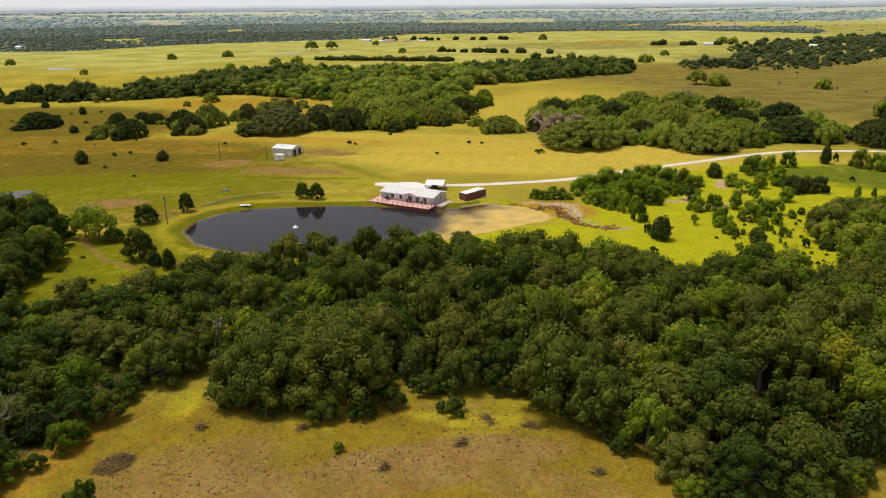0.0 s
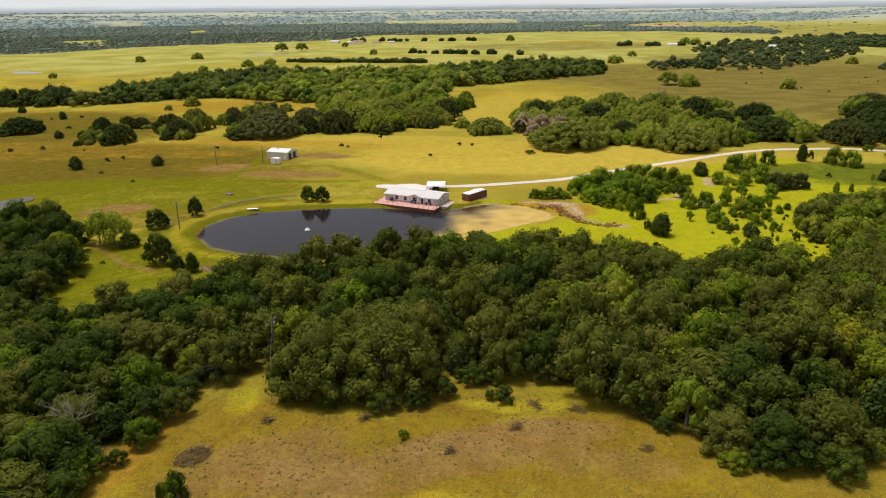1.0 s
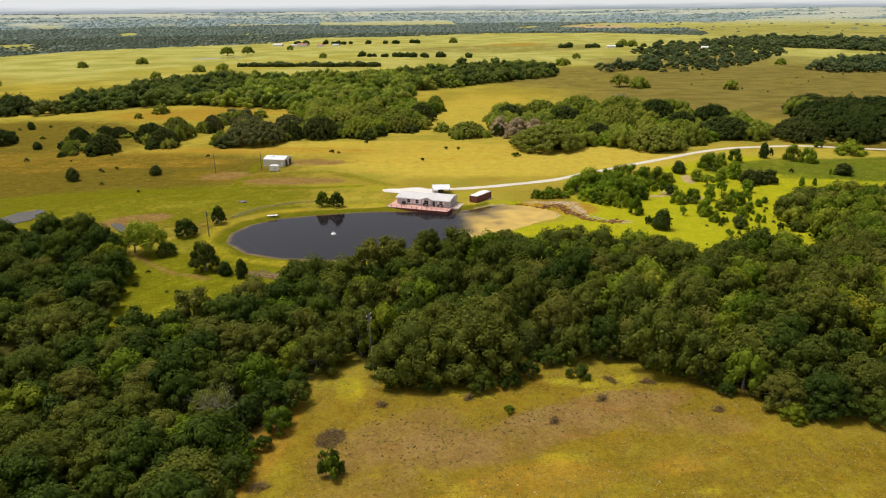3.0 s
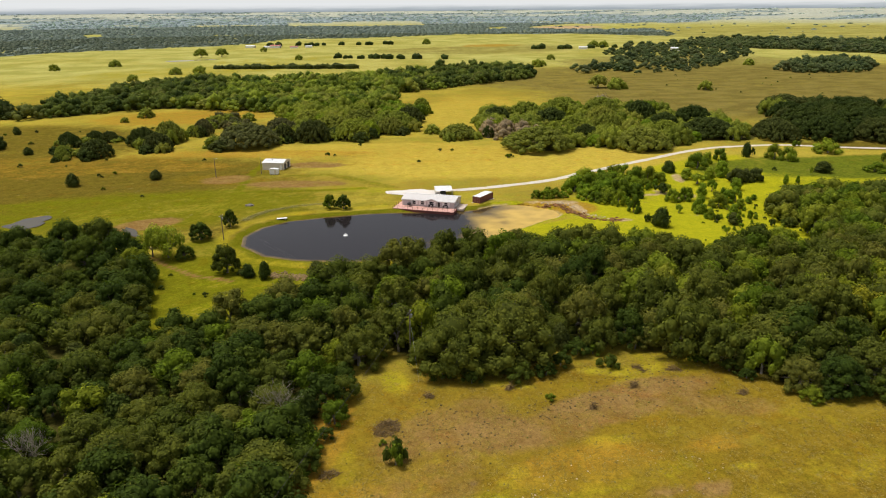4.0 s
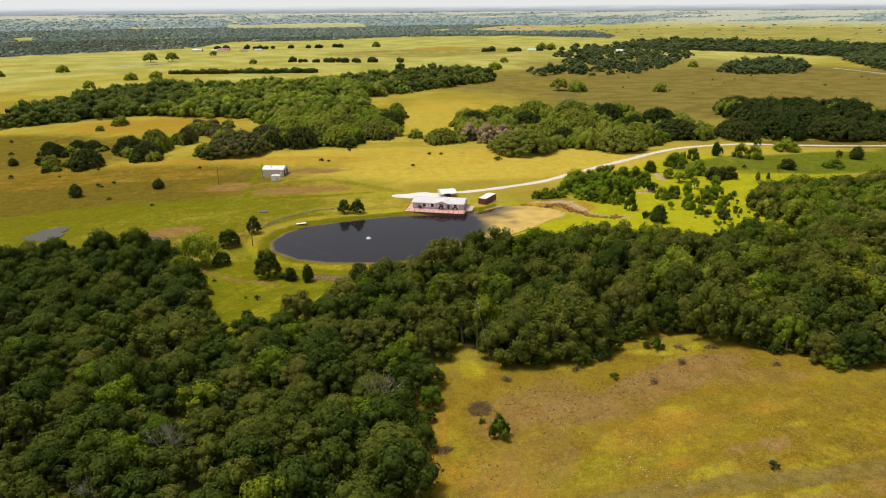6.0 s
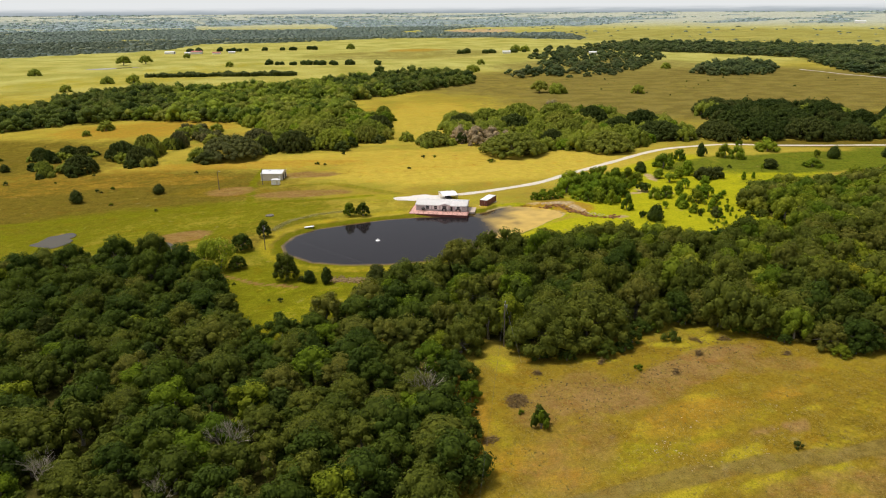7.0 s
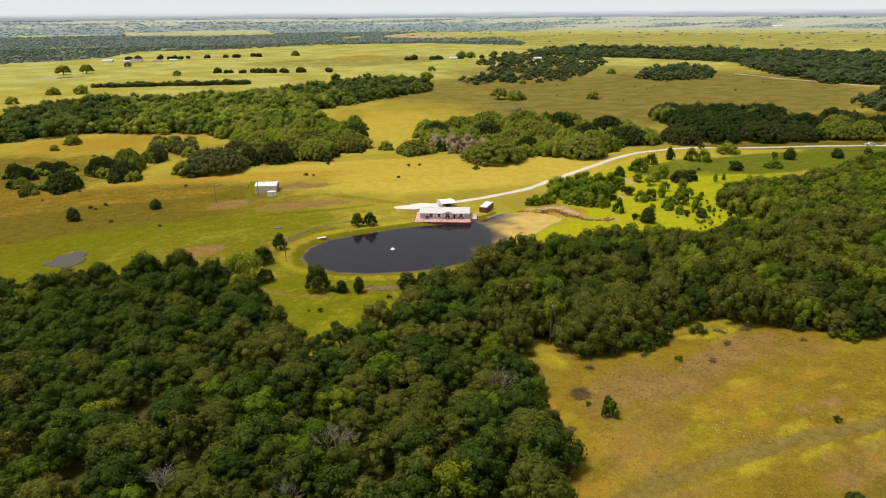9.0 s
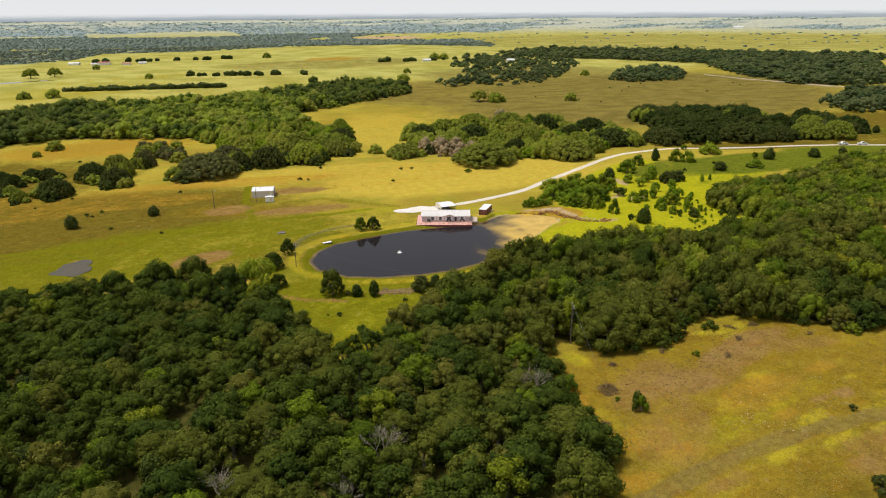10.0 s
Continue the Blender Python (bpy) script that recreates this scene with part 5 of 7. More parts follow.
def crown_mesh(name, seed, lobes, leaves, size, material, core=True, fine=False, droop=0.0, spread=0.10):
    """Sprays of leaves all over the boughs, round a shaded inside."""
    rng = np.random.RandomState(seed)
    C, R = np.array([l[0] for l in lobes]), np.array([l[1] for l in lobes])
    share = R ** 2 / (R ** 2).sum()
    which = rng.choice(len(R), int(leaves * 2.2), p=share)
    d = unit(rng.normal(size=(len(which), 3)) + np.array([0, 0, 0.30]))
    # each bough is knobbly
    knob = 1 + 0.13 * np.sin(5.1 * d[:, 0] + which * 1.7) * np.sin(4.3 * d[:, 1] + which) + 0.10 * np.sin(7.9 * d[:, 2] + 3.3 * d[:, 0] + which * 2.1)
    p = C[which] + d * (R[which] * knob * rng.uniform(1 - spread * 1.3, 1 + spread * 0.8, len(which)))[:, None]
    p[:, 2] -= droop * rng.rand(len(which)) ** 2
    dist = np.linalg.norm(p[:, None] - C[None], axis=2) / R[None]
    dist[np.arange(len(which)), which] = 9
    keep = np.where((dist.min(1) > 0.80) & (p[:, 2] > 0.15))[0][:leaves]
    p, d = p[keep], d[keep]
    n = unit(d + rng.normal(scale=0.22, size=d.shape) + np.array([0, 0, 0.15]))
    t = unit(np.cross(n, rng.normal(size=n.shape)))
    b = np.cross(n, t)
    s = size * rng.uniform(0.55, 1.25, (len(p), 1))
    w = s * rng.uniform(0.55, 0.85, (len(p), 1))
    quad = np.stack([p - t * s, p - b * w + n * 0.12 * s, p + t * s - n * 0.2 * s, p + b * w + n * 0.12 * s], 1).reshape(-1, 3)
    faces = np.arange(len(quad)).reshape(-1, 4).tolist()
    verts = [quad]
    at = len(quad)
    if core:
        iv, iF = (ICO_V, ICO_F) if fine else (ICO1_V, ICO1_F)
        for c, r in zip(C, R):
            k = (0.80 if size < 0.32 else 0.90) * r * (1 + 0.12 * np.sin(5 * iv[:, :1] + c[0]) * np.sin(4 * iv[:, 1:2] + c[1]) + rng.uniform(-0.07, 0.07, (len(iv), 1)))
            verts.append(c + iv * k)
            faces += (iF + at).tolist()
            at += len(iv)
    me = bpy.data.meshes.new(name)
    me.from_pydata(np.concatenate(verts).tolist(), [], faces)
    me.polygons.foreach_set("use_smooth", np.ones(len(faces), bool))
    me.materials.append(material)
    return me


def trunk_mesh(name, seed, lobes, H, r0, material, limbs=5):
    rng = np.random.RandomState(seed)
    s = Shape()
    fork = H * rng.uniform(0.22, 0.32)
    lean = Vector((rng.uniform(-0.3, 0.3), rng.uniform(-0.3, 0.3), fork))
    s.tube([(0, 0, -0.3), lean * 0.5, lean], [r0 * 1.25, r0, r0 * 0.85], 7)
    for c, r in (lobes if limbs < 10 else lobes[::3])[:limbs]:
        c = Vector(c)
        mid = lean.lerp(c, 0.55) + Vector((rng.uniform(-0.3, 0.3), rng.uniform(-0.3, 0.3), -0.15))
        tip = c + (c - lean).normalized() * r * rng.uniform(0.7, 1.08)
        n = len(s.v)
        s.tube([lean - Vector((0, 0, 0.15)), mid, c, tip], [r0 * 0.6, r0 * 0.36, r0 * 0.16, r0 * 0.05], 5)
        s.f.append((14, n, n + 1))
    return s.mesh(name, material)


def tree_kind(name, seed, R, H, n, leaves, size, leafmat, label, category="tree", group="", cone=False, limbs=4, fine=False, droop=0.0, core=True, low=0.30, spread=0.10, r0=None, knob=1.0, broad=False):
    """One tree, hidden away under the plan until it is copied to its places."""
    rng = np.random.RandomState(seed)
    lobes = lobes_cone(rng, R, H, n) if cone else lobes_motte(rng, R, H, n) if broad else lobes_dome(rng, R, H, n, low, knob)
    return dict(name=name, trunk=trunk_mesh("trunk", seed + 1, lobes, H, r0 or 0.045 * R + 0.08, BARK, limbs), crown=crown_mesh("crown", seed + 2, lobes, leaves, size, leafmat, core, fine, droop, spread),
                R=R, H=H, label=label, category=category, group=group)


def plant(kind, x, y, scale=1.0, turn=0.0, label="", tall=1.0, sink=0.0):
    """Copies a tree to its place."""
    ob = new(kind["name"])
    ob.empty_display_size = 0.3
    if kind not in LONE and kind["name"] in ("pasture_oak", "motte_oak", "pasture_elm", "dying_oak", "leafless_oak", "creek_elm", "oak_motte"):
        sink = 0.9 * scale * tall
    ob.matrix_world = Matrix.LocRotScale((x, y, floor_at(x, y) - sink), Euler((0, 0, turn)), (scale, scale, scale * tall))
    tagged(ob, label or kind["label"], kind["category"], kind["group"])
    for nm in ("trunk", "crown"):
        if kind[nm]:
            part(nm, kind[nm], None, ob)
    return ob


OAKS = [tree_kind("live_oak", 100 + 10 * k, R, H, n * 2, 1800, 0.27, LEAF_OAK, "live oak with a dense dark olive crown in the near wood", group="live oaks of the near woods", limbs=3, low=0.14, knob=0.74)
        for k, (R, H, n) in enumerate(((4.6, 7.6, 9), (5.4, 8.2, 11), (4.0, 7.4, 8)))]
POSTS = [tree_kind("post_oak", 160 + 10 * k, R, H, n * 2, 1800, 0.27, LEAF_POST, "post oak with a lighter olive crown in the near wood", group="post oaks of the near woods", limbs=3, spread=0.13, low=0.14, knob=0.74)
         for k, (R, H, n) in enumerate(((5.0, 7.2, 11), (4.4, 8.8, 9), (5.8, 7.8, 13)))]
BRIGHTS = [tree_kind("elm_tree", 200 + 10 * k, R, H, 16, 1700, 0.27, LEAF_BRIGHT, "broad-leaved tree with a fresh green crown in the wood", group="fresh green trees of the near woods", limbs=3, low=0.05, knob=0.78)
           for k, (R, H) in enumerate(((4.2, 8.2), (4.8, 7.6)))]
YELLOWS = [tree_kind("yellow_elm_tree", 230, 4.6, 7.4, 9, 1500, 0.285, LEAF_YELLOW, "tree with a yellow-green crown at the wood's edge", group="yellow-green trees", limbs=3)]
EASTERN = [tree_kind("eastern_oak", 560 + 10 * k, R, H, int(n * 1.7), 900, 0.36, m, "leafy oak in the wood beyond the bright meadow", group="oaks of the eastern wood", limbs=2, low=0.10, knob=0.78)
           for k, (R, H, n, m) in enumerate(((5.0, 7.6, 10, LEAF_EAST), (5.6, 8.2, 12, LEAF_POST), (4.6, 7.6, 10, LEAF_BRIGHT)))]
THICKET = [tree_kind("creek_elm", 590 + 10 * k, R, H, 12, 800, 0.30, (LEAF_BRIGHT, LEAF_YOUNG)[k], "bushy green elm in the thicket by the creek", group="elms by the creek", limbs=2, low=0.03)
           for k, (R, H) in enumerate(((4.2, 7.4), (4.8, 7.0)))]
GREAT = [tree_kind("great_oak", 520 + 10 * k, R, H, int(n * 3.6), 6800, 0.235, m, lb, group="broad old oaks", limbs=16, low=0.08, r0=0.5, knob=0.45)
         for k, (R, H, n, m, lb) in enumerate(((8.6, 10.2, 20, LEAF_GREAT, "broad old live oak with a domed olive crown"), (7.6, 9.4, 17, LEAF_OAK, "broad old live oak with a dark green crown")))]
TALL = [tree_kind("tall_oak", 540 + 10 * k, R, H, n, 4200, 0.24, m, lb, group="tall oaks of the near woods", limbs=14, low=0.06, r0=0.4, knob=0.50)
        for k, (R, H, n, m, lb) in enumerate(((6.0, 8.6, 46, LEAF_GREAT, "spreading oak with a rounded olive crown in the near wood"), (5.6, 9.0, 42, LEAF_OAK, "spreading oak with a dark green crown in the near wood"),
                                              (5.8, 8.8, 44, LEAF_POST, "spreading post oak with a grey-olive crown in the near wood"), (5.2, 8.6, 38, LEAF_BRIGHT, "spreading tree with a fresh green crown in the near wood")))]
MOTTES = [tree_kind("oak_motte", 640 + 10 * k, 12.0, 10.0, 210, 7600, 0.36, m, lb, group="broad oak mottes", limbs=6, r0=0.4, broad=True, spread=0.34)
          for k, (m, lb) in enumerate(((LEAF_OLIVE, "broad grey-olive dome of live oaks grown together"), (LEAF_PASTURE, "broad green dome of live oaks grown together"),
                                       (LEAF_MOTTE, "broad dark dome of live oaks grown together"), (LEAF_GREY, "broad grey dome of thinning oaks grown together"), (LEAF_MOTTE, "broad dark dome of live oaks grown together")))]
LONE = [tree_kind("pasture_oak", 700 + 10 * k, 8.0, 10.0, n, 2200, 0.36, LEAF_PASTURE, "lone spreading oak in open pasture", group="lone pasture oaks", limbs=7, low=0.20, r0=0.5, knob=0.66) for k, n in enumerate((26, 30))]
CEDARS = [tree_kind("cedar_tree", 250 + 10 * k, R, H, 10, 1300, 0.26, LEAF_CEDAR, "dark rounded cedar with foliage to the ground", group="cedars", cone=True, limbs=2, spread=0.24)
          for k, (R, H) in enumerate(((2.6, 5.0), (2.3, 5.6), (3.0, 4.6)))]
MIDOAKS = [tree_kind("pasture_oak", 300 + 10 * k, R, H, int(n * 1.6), 1000, 0.34, LEAF_PASTURE, "rounded live oak in a pasture grove", group="oaks of the pasture groves", limbs=2, low=0.06, knob=0.8)
           for k, (R, H, n) in enumerate(((5.6, 7.2, 11), (6.4, 7.8, 12), (5.0, 6.8, 10), (6.0, 6.4, 12)))]
MOTTE = [tree_kind("motte_oak", 340 + 10 * k, R, H, int(n * 1.6), 1000, 0.34, LEAF_MOTTE, "dark live oak in a closed grove beyond the drive", group="oaks beyond the drive", limbs=2, low=0.06, knob=0.8)
         for k, (R, H, n) in enumerate(((5.8, 7.4, 11), (6.4, 8.0, 12), (5.2, 7.0, 10)))]
MIDGREEN = [tree_kind("pasture_elm", 350 + 10 * k, R, H, 14, 900, 0.38, (LEAF_BRIGHT, LEAF_YOUNG)[k], "fresh green tree in a pasture wood", group="green trees of the pasture woods", limbs=2, low=0.06)
            for k, (R, H) in enumerate(((5.0, 7.4), (4.4, 6.6)))]
MIDGREY = [tree_kind("dying_oak", 380 + 10 * k, R, H, 10, 760, 0.38, LEAF_GREY, "greyish thinning oak at a grove's edge", group="grey thinning oaks", limbs=5, low=0.06, spread=0.16)
           for k, (R, H) in enumerate(((5.2, 6.8), (4.6, 6.0)))]
PINKS = [tree_kind("leafless_oak", 395 + 10 * k, R, H, 10, 420, 0.42, LEAF_PINK, "leafless pinkish-grey oak at a grove's edge", group="leafless oaks", limbs=6, low=0.06, spread=0.2)
         for k, (R, H) in enumerate(((5.4, 7.4), (4.8, 6.6)))]
SAPLINGS = [tree_kind("sapling", 400 + 10 * k, R, H, 8, 520, 0.20, LEAF_YOUNG, "young leafy tree in the bright green meadow", group="young trees in the meadow", cone=(k != 1), limbs=2, spread=0.2)
            for k, (R, H) in enumerate(((1.5, 4.0), (1.9, 3.4), (1.2, 3.2)))]
BUSHES = [tree_kind("bush", 450 + 10 * k, R, H, 5, 260, 0.2, m, "low rounded bush in the grass", "bush", "low bushes", limbs=2, low=0.2)
          for k, (R, H, m) in enumerate(((1.2, 1.5, LEAF_CEDAR), (1.4, 1.3, LEAF_OAK), (1.1, 1.4, LEAF_BRIGHT)))]
WILLOW = tree_kind("willow_tree", 490, 4.2, 6.8, 9, 2200, 0.26, LEAF_WILLOW, "airy pale green willow with leaning stems by the ditch", group="", limbs=9, core=False, spread=0.28, droop=0.8, r0=0.22)


def dead_mesh(seed, H, spread):
    """A bare tree: stems that fork four times."""
    rng = random.Random(seed)
    s = Shape()

    def grow(p, d, length, r, depth):
        q = p + d * length
        mid = p.lerp(q, 0.5) + Vector([rng.uniform(-0.08, 0.08) * length for _ in range(3)])
        s.tube([p, mid, q], [r, r * 0.8, r * 0.6], 5 if depth > 2 else 3)
        if depth:
            for _ in range(3 if depth > 2 else 2):
                nd = (d + Vector((rng.uniform(-1, 1), rng.uniform(-1, 1), rng.uniform(-0.35, 0.7))) * spread).normalized()
                grow(q, nd, length * rng.uniform(0.6, 0.85), r * 0.6, depth - 1)
    for _ in range(3):
        grow(Vector((0, 0, -0.2)), Vector((rng.uniform(-0.35, 0.35), rng.uniform(-0.35, 0.35), 1)).normalized(), H * 0.36, 0.13, 5)
    return s.mesh("branches", DEADWOOD)


DEAD = [dict(name="dead_tree", trunk=dead_mesh(5 + k, H, 0.75), crown=None, R=3, H=H, label="bare bleached dead tree among green oaks", category="tree", group="dead trees") for k, H in enumerate((7.6, 8.6))]


def scatter(outline, gap, seed, inset=0.0):
    """Places inside an outline, about gap metres apart."""
    rng = np.random.RandomState(seed)
    xs, ys = [p[0] for p in outline], [p[1] for p in outline]
    out = []
    row = 0
    y = min(ys)
    while y < max(ys):
        x = min(xs) + (gap / 2 if row % 2 else 0)
        while x < max(xs):
            out.append((x + rng.uniform(-0.33, 0.33) * gap, y + rng.uniform(-0.33, 0.33) * gap))
            x += gap
        y += gap * 0.87
        row += 1
    a = np.array(out)
    ok = inside(a[:, 0], a[:, 1], outline)
    if inset:
        ok &= seg_dist(a[:, 0], a[:, 1], outline, True) > inset
    return a[ok], rng


def motte(outline, gap, seed, kinds, weights, step=23.0, lo=0.8, hi=1.15, avoid=()):
    """Rounded mottes: close trees, tallest in the middle of each, with dips between."""
    mid, rng = scatter(outline, step, seed)
    size = rng.uniform(0.52, 0.74, len(mid)) * step
    for x, y in scatter(outline, gap, seed + 1)[0]:
        if any(math.hypot(x - ax, y - ay) < ar for ax, ay, ar in avoid):
            continue
        d = np.hypot(mid[:, 0] - x, mid[:, 1] - y) / size
        k = int(d.argmin())
        if d[k] > 1.1:
            continue
        # each motte is mostly of one kind
        pick = kinds[np.random.RandomState(seed * 100 + k).choice(len(kinds), p=weights)] if rng.rand() < 0.75 else kinds[rng.choice(len(kinds), p=weights)]
        plant(pick, x, y, rng.uniform(lo, hi), rng.uniform(0, 6.28), tall=(0.62 + 0.62 * math.sqrt(max(0.0, 1 - d[k] ** 2))) * rng.uniform(0.95, 1.05) * size[k] / (0.62 * step))


def forest(outline, gap, seed, kinds, weights, lo=0.85, hi=1.15, inset=0.0, avoid=(), dome=0.0, rise=1.0):
    """Trees all over an outline; dome: metres in from the edge at which they reach full height."""
    pts, rng = scatter(outline, gap, seed, inset)
    edge = seg_dist(pts[:, 0], pts[:, 1], outline, True)
    for (x, y), d in zip(pts, edge):
        if any(math.hypot(x - ax, y - ay) < ar for ax, ay, ar in avoid):
            continue
        k = kinds[rng.choice(len(kinds), p=weights(x, y) if callable(weights) else weights)]
        plant(k, x, y, rng.uniform(lo, hi), rng.uniform(0, 6.28), tall=rise * rng.uniform(0.88, 1.12) * (0.72 + 0.45 * min(1.0, d / dome) if dome else 1.0))


def w(*v):
    return np.array(v) / sum(v)


def sized(kind, x, y, top, R, turn=None, label=""):
    """A tree whose crown reaches the height top over the plan and R metres round its stem."""
    k = R / kind["R"]
    return plant(kind, x, y, k, x * 1.7 if turn is None else turn, label, tall=(top - floor_at(x, y)) / (kind["H"] * k))


GREAT_AT = ((-17.0, 93.0, 1.22, 0), (-27.5, 92.0, 1.08, 0), (-82, 70, 0.75, 0), (-112, 92, 0.7, 0), (-125, 146, 0.85, 1), (-80, 104, 0.75, 0))
for x, y, sc, k in GREAT_AT:
    plant(GREAT[k], x, y, sc, x)
# middles of single crowns: x, y, top, half width, kind of TALL
BELT_SOUTH = ((-22, 102, 12.0, 6.5, 0), (-11, 103, 12.4, 6.5, 2), (1, 100, 12.9, 6.5, 2), (16.5, 100, 15.0, 6.4, 2), (29, 101, 13.2, 6.0, 0), (22.5, 91.5, 11.6, 5.2, 2), (31, 82, 11.4, 7.2, 0), (39, 85, 11.6, 6.0, 2),
              (30, 71, 8.9, 4.6, 2), (35.5, 68, 10.0, 5.0, 1), (43.5, 69.5, 11.2, 6.0, 2), (56, 98, 11.6, 6.0, 0), (43.5, 109, 11.6, 5.5, 3), (54, 107.5, 12.6, 5.6, 2), (9, 94.5, 9.6, 4.6, 1))
BELT_NORTH = ((-22, 119, 12.8, 6.2, 1), (-2.7, 112, 13.0, 6.0, 2), (6.6, 118.5, 12.6, 5.6, 1), (12, 110, 11.8, 5.0, 0), (14, 124.5, 12.6, 5.6, 1), (31, 129, 11.4, 6.2, 2), (-4.6, 133, 12.6, 6.2, 1), (48, 126, 10.2, 5.6, 0),
              (-13.8, 141, 9.8, 5.0, 2), (2.6, 143, 10.2, 5.2, 1), (-40, 134, 10.2, 7.4, 0), (-50, 108, 10.4, 6.6, 1), (-64, 117.5, 9.8, 7.2, 1), (-59.5, 105, 8.9, 5.2, 2), (-27, 133, 9.8, 5.6, 1))
LEFT_NEAR = ((-73, 91, 9.2, 5.6, 2), (-61, 80, 9.2, 5.0, 2), (-84.6, 91.5, 8.9, 5.2, 2), (-96, 103, 7.8, 5.2, 0), (-61.5, 63.5, 9.2, 6.6, 0), (-81, 81.5, 8.5, 5.0, 2), (-73, 82.5, 9.2, 5.0, 0), (-97, 78.5, 8.6, 4.6, 3), (-89, 79.5, 8.0, 4.8, 2),
             (-113, 79, 7.9, 5.2, 2), (-119, 75, 7.6, 5.0, 2), (-131, 93, 8.2, 5.6, 2), (-140, 80, 9.0, 5.6, 2), (-57, 70, 7.6, 4.4, 3))
LEFT_FAR = ((-112, 107.5, 8.2, 5.2, 2), (-118, 132, 8.3, 5.2, 1), (-103, 128.5, 8.8, 5.6, 0), (-137, 127.5, 7.9, 5.6, 0), (-114, 114.5, 8.2, 5.0, 1), (-116, 139, 9.2, 6.2, 1), (-128, 161, 10.6, 7.2, 1), (-145, 154, 8.6, 6.2, 1), (-128, 121, 7.0, 4.8, 3))
LEFT_NORTH = ((-112, 180, 11.8, 6.6, 1), (-122, 183, 11.2, 6.4, 1), (-134, 182, 10.2, 6.0, 1), (-104, 168, 11.4, 6.4, 1), (-146, 182, 9.0, 5.6, 1), (-98, 157, 9.6, 5.6, 3), (-158, 184, 8.0, 6.0, 1), (-112, 165, 11.4, 6.6, 1), (-96, 143, 8.8, 5.4, 1))
SINGLE = LEFT_NORTH + BELT_SOUTH + BELT_NORTH + LEFT_NEAR + LEFT_FAR
for x, y, top, R, k in SINGLE:
    sized(TALL[k], x, y, top, R)
DEAD_AT = ((-60.0, 77.5, 0.92), (-95.2, 73.8, 0.82), (-105, 64.0, 0.62), (-122.9, 75.3, 0.72))
POLE_GAP = [(-35.5, 96.4, 1.6), (-36, 90, 2.2)] + [(x, y, 1.9) for x, y, s in DEAD_AT] + [(x, y, 5.0 * sc) for x, y, sc, k in GREAT_AT] + [(x, y, R * 0.6) for x, y, top, R, k in SINGLE]


def left_mix(x, y):
    """More light post oaks towards the near field; darker live oaks farther west, partly painting in shade there."""
    return w(5, 5, 5, 4.5, 4.5, 4.5, 1.8, 1.8, 1, 1) if x > -84 else w(8, 8, 8, 1.6, 1.6, 1.6, 1.7, 1.7, 1, 1)


def belt_mix(x, y):
    """Lighter, leafier trees in the eastern part of the belt."""
    return w(1, 1, 1, 4, 4, 4, 3, 3, 0.3, 0.3, 7) if x > 14 and y > 84 else w(3.5, 3.5, 3.5, 5, 5, 5, 2.2, 2.2, 1, 1, 1.5)


forest(BELT, 7.0, 1, OAKS + POSTS + BRIGHTS + CEDARS[:2] + EASTERN[:1], belt_mix, 0.76, 1.24, avoid=POLE_GAP, rise=1.16)
forest(LEFT, 7.0, 2, OAKS + POSTS + BRIGHTS + CEDARS[:2], left_mix, 0.75, 1.15, avoid=POLE_GAP, rise=0.94)
forest(EAST, 7.2, 3, EASTERN, w(5, 2.5, 3), 0.8, 1.25)
for x, y, s in DEAD_AT:
    plant(DEAD[int(abs(x)) % 2], x, y, s, x)
sized(TALL[0], -43.0, 99.5, 8.6, 4.4, 1.0, "olive post oak beside the power pole")
for x, y, s, k in ((-31, 88, 0.55, 0), (-26, 85, 0.5, 2), (-17.5, 84.2, 0.55, 1), (-12, 85.0, 0.5, 0), (-8, 88, 0.55, 2)):
    plant(OAKS[k], x, y, s, x, "low young oak under the rim of a broad old oak", tall=0.8)


def understory(outline, seed, step=4.2, out=0.9, lo=0.38, hi=0.58):
    """Young trees that close a wood's edge down to the ground."""
    rng = np.random.RandomState(seed)
    for (x0, y0), (x1, y1) in zip(outline[:-1], outline[1:]):
        n = max(1, int(math.hypot(x1 - x0, y1 - y0) / step))
        for k in range(n):
            t, o = (k + rng.rand()) / n, out * rng.uniform(-0.3, 1.2)
            d = Vector((y1 - y0, x0 - x1)).normalized()
            x, y = x0 + t * (x1 - x0) + d.x * o, y0 + t * (y1 - y0) + d.y * o
            if math.hypot(x + 35.3, y - 98.6) > 4.5:
                plant((OAKS + POSTS + BRIGHTS)[rng.randint(8)], x, y, rng.uniform(lo, hi), rng.uniform(0, 6), "bushy oak closing the wood's edge", tall=rng.uniform(0.7, 1.0))


understory(BELT[2:15], 81)
understory(LEFT[0:7], 82)
understory(EAST[1:8], 83, 6.0)
understory([p for p in BELT if p[1] > 129 and p[0] < 80], 84, 5.5, 0.6, 0.8, 1.12)
for x, y, s in ((60, 92, 1.1), (66, 99, 1.15), (71, 92, 1.1), (74, 104, 1.2), (64, 85, 1.0)):
    plant(YELLOWS[0], x, y, s, x, tall=1.08)

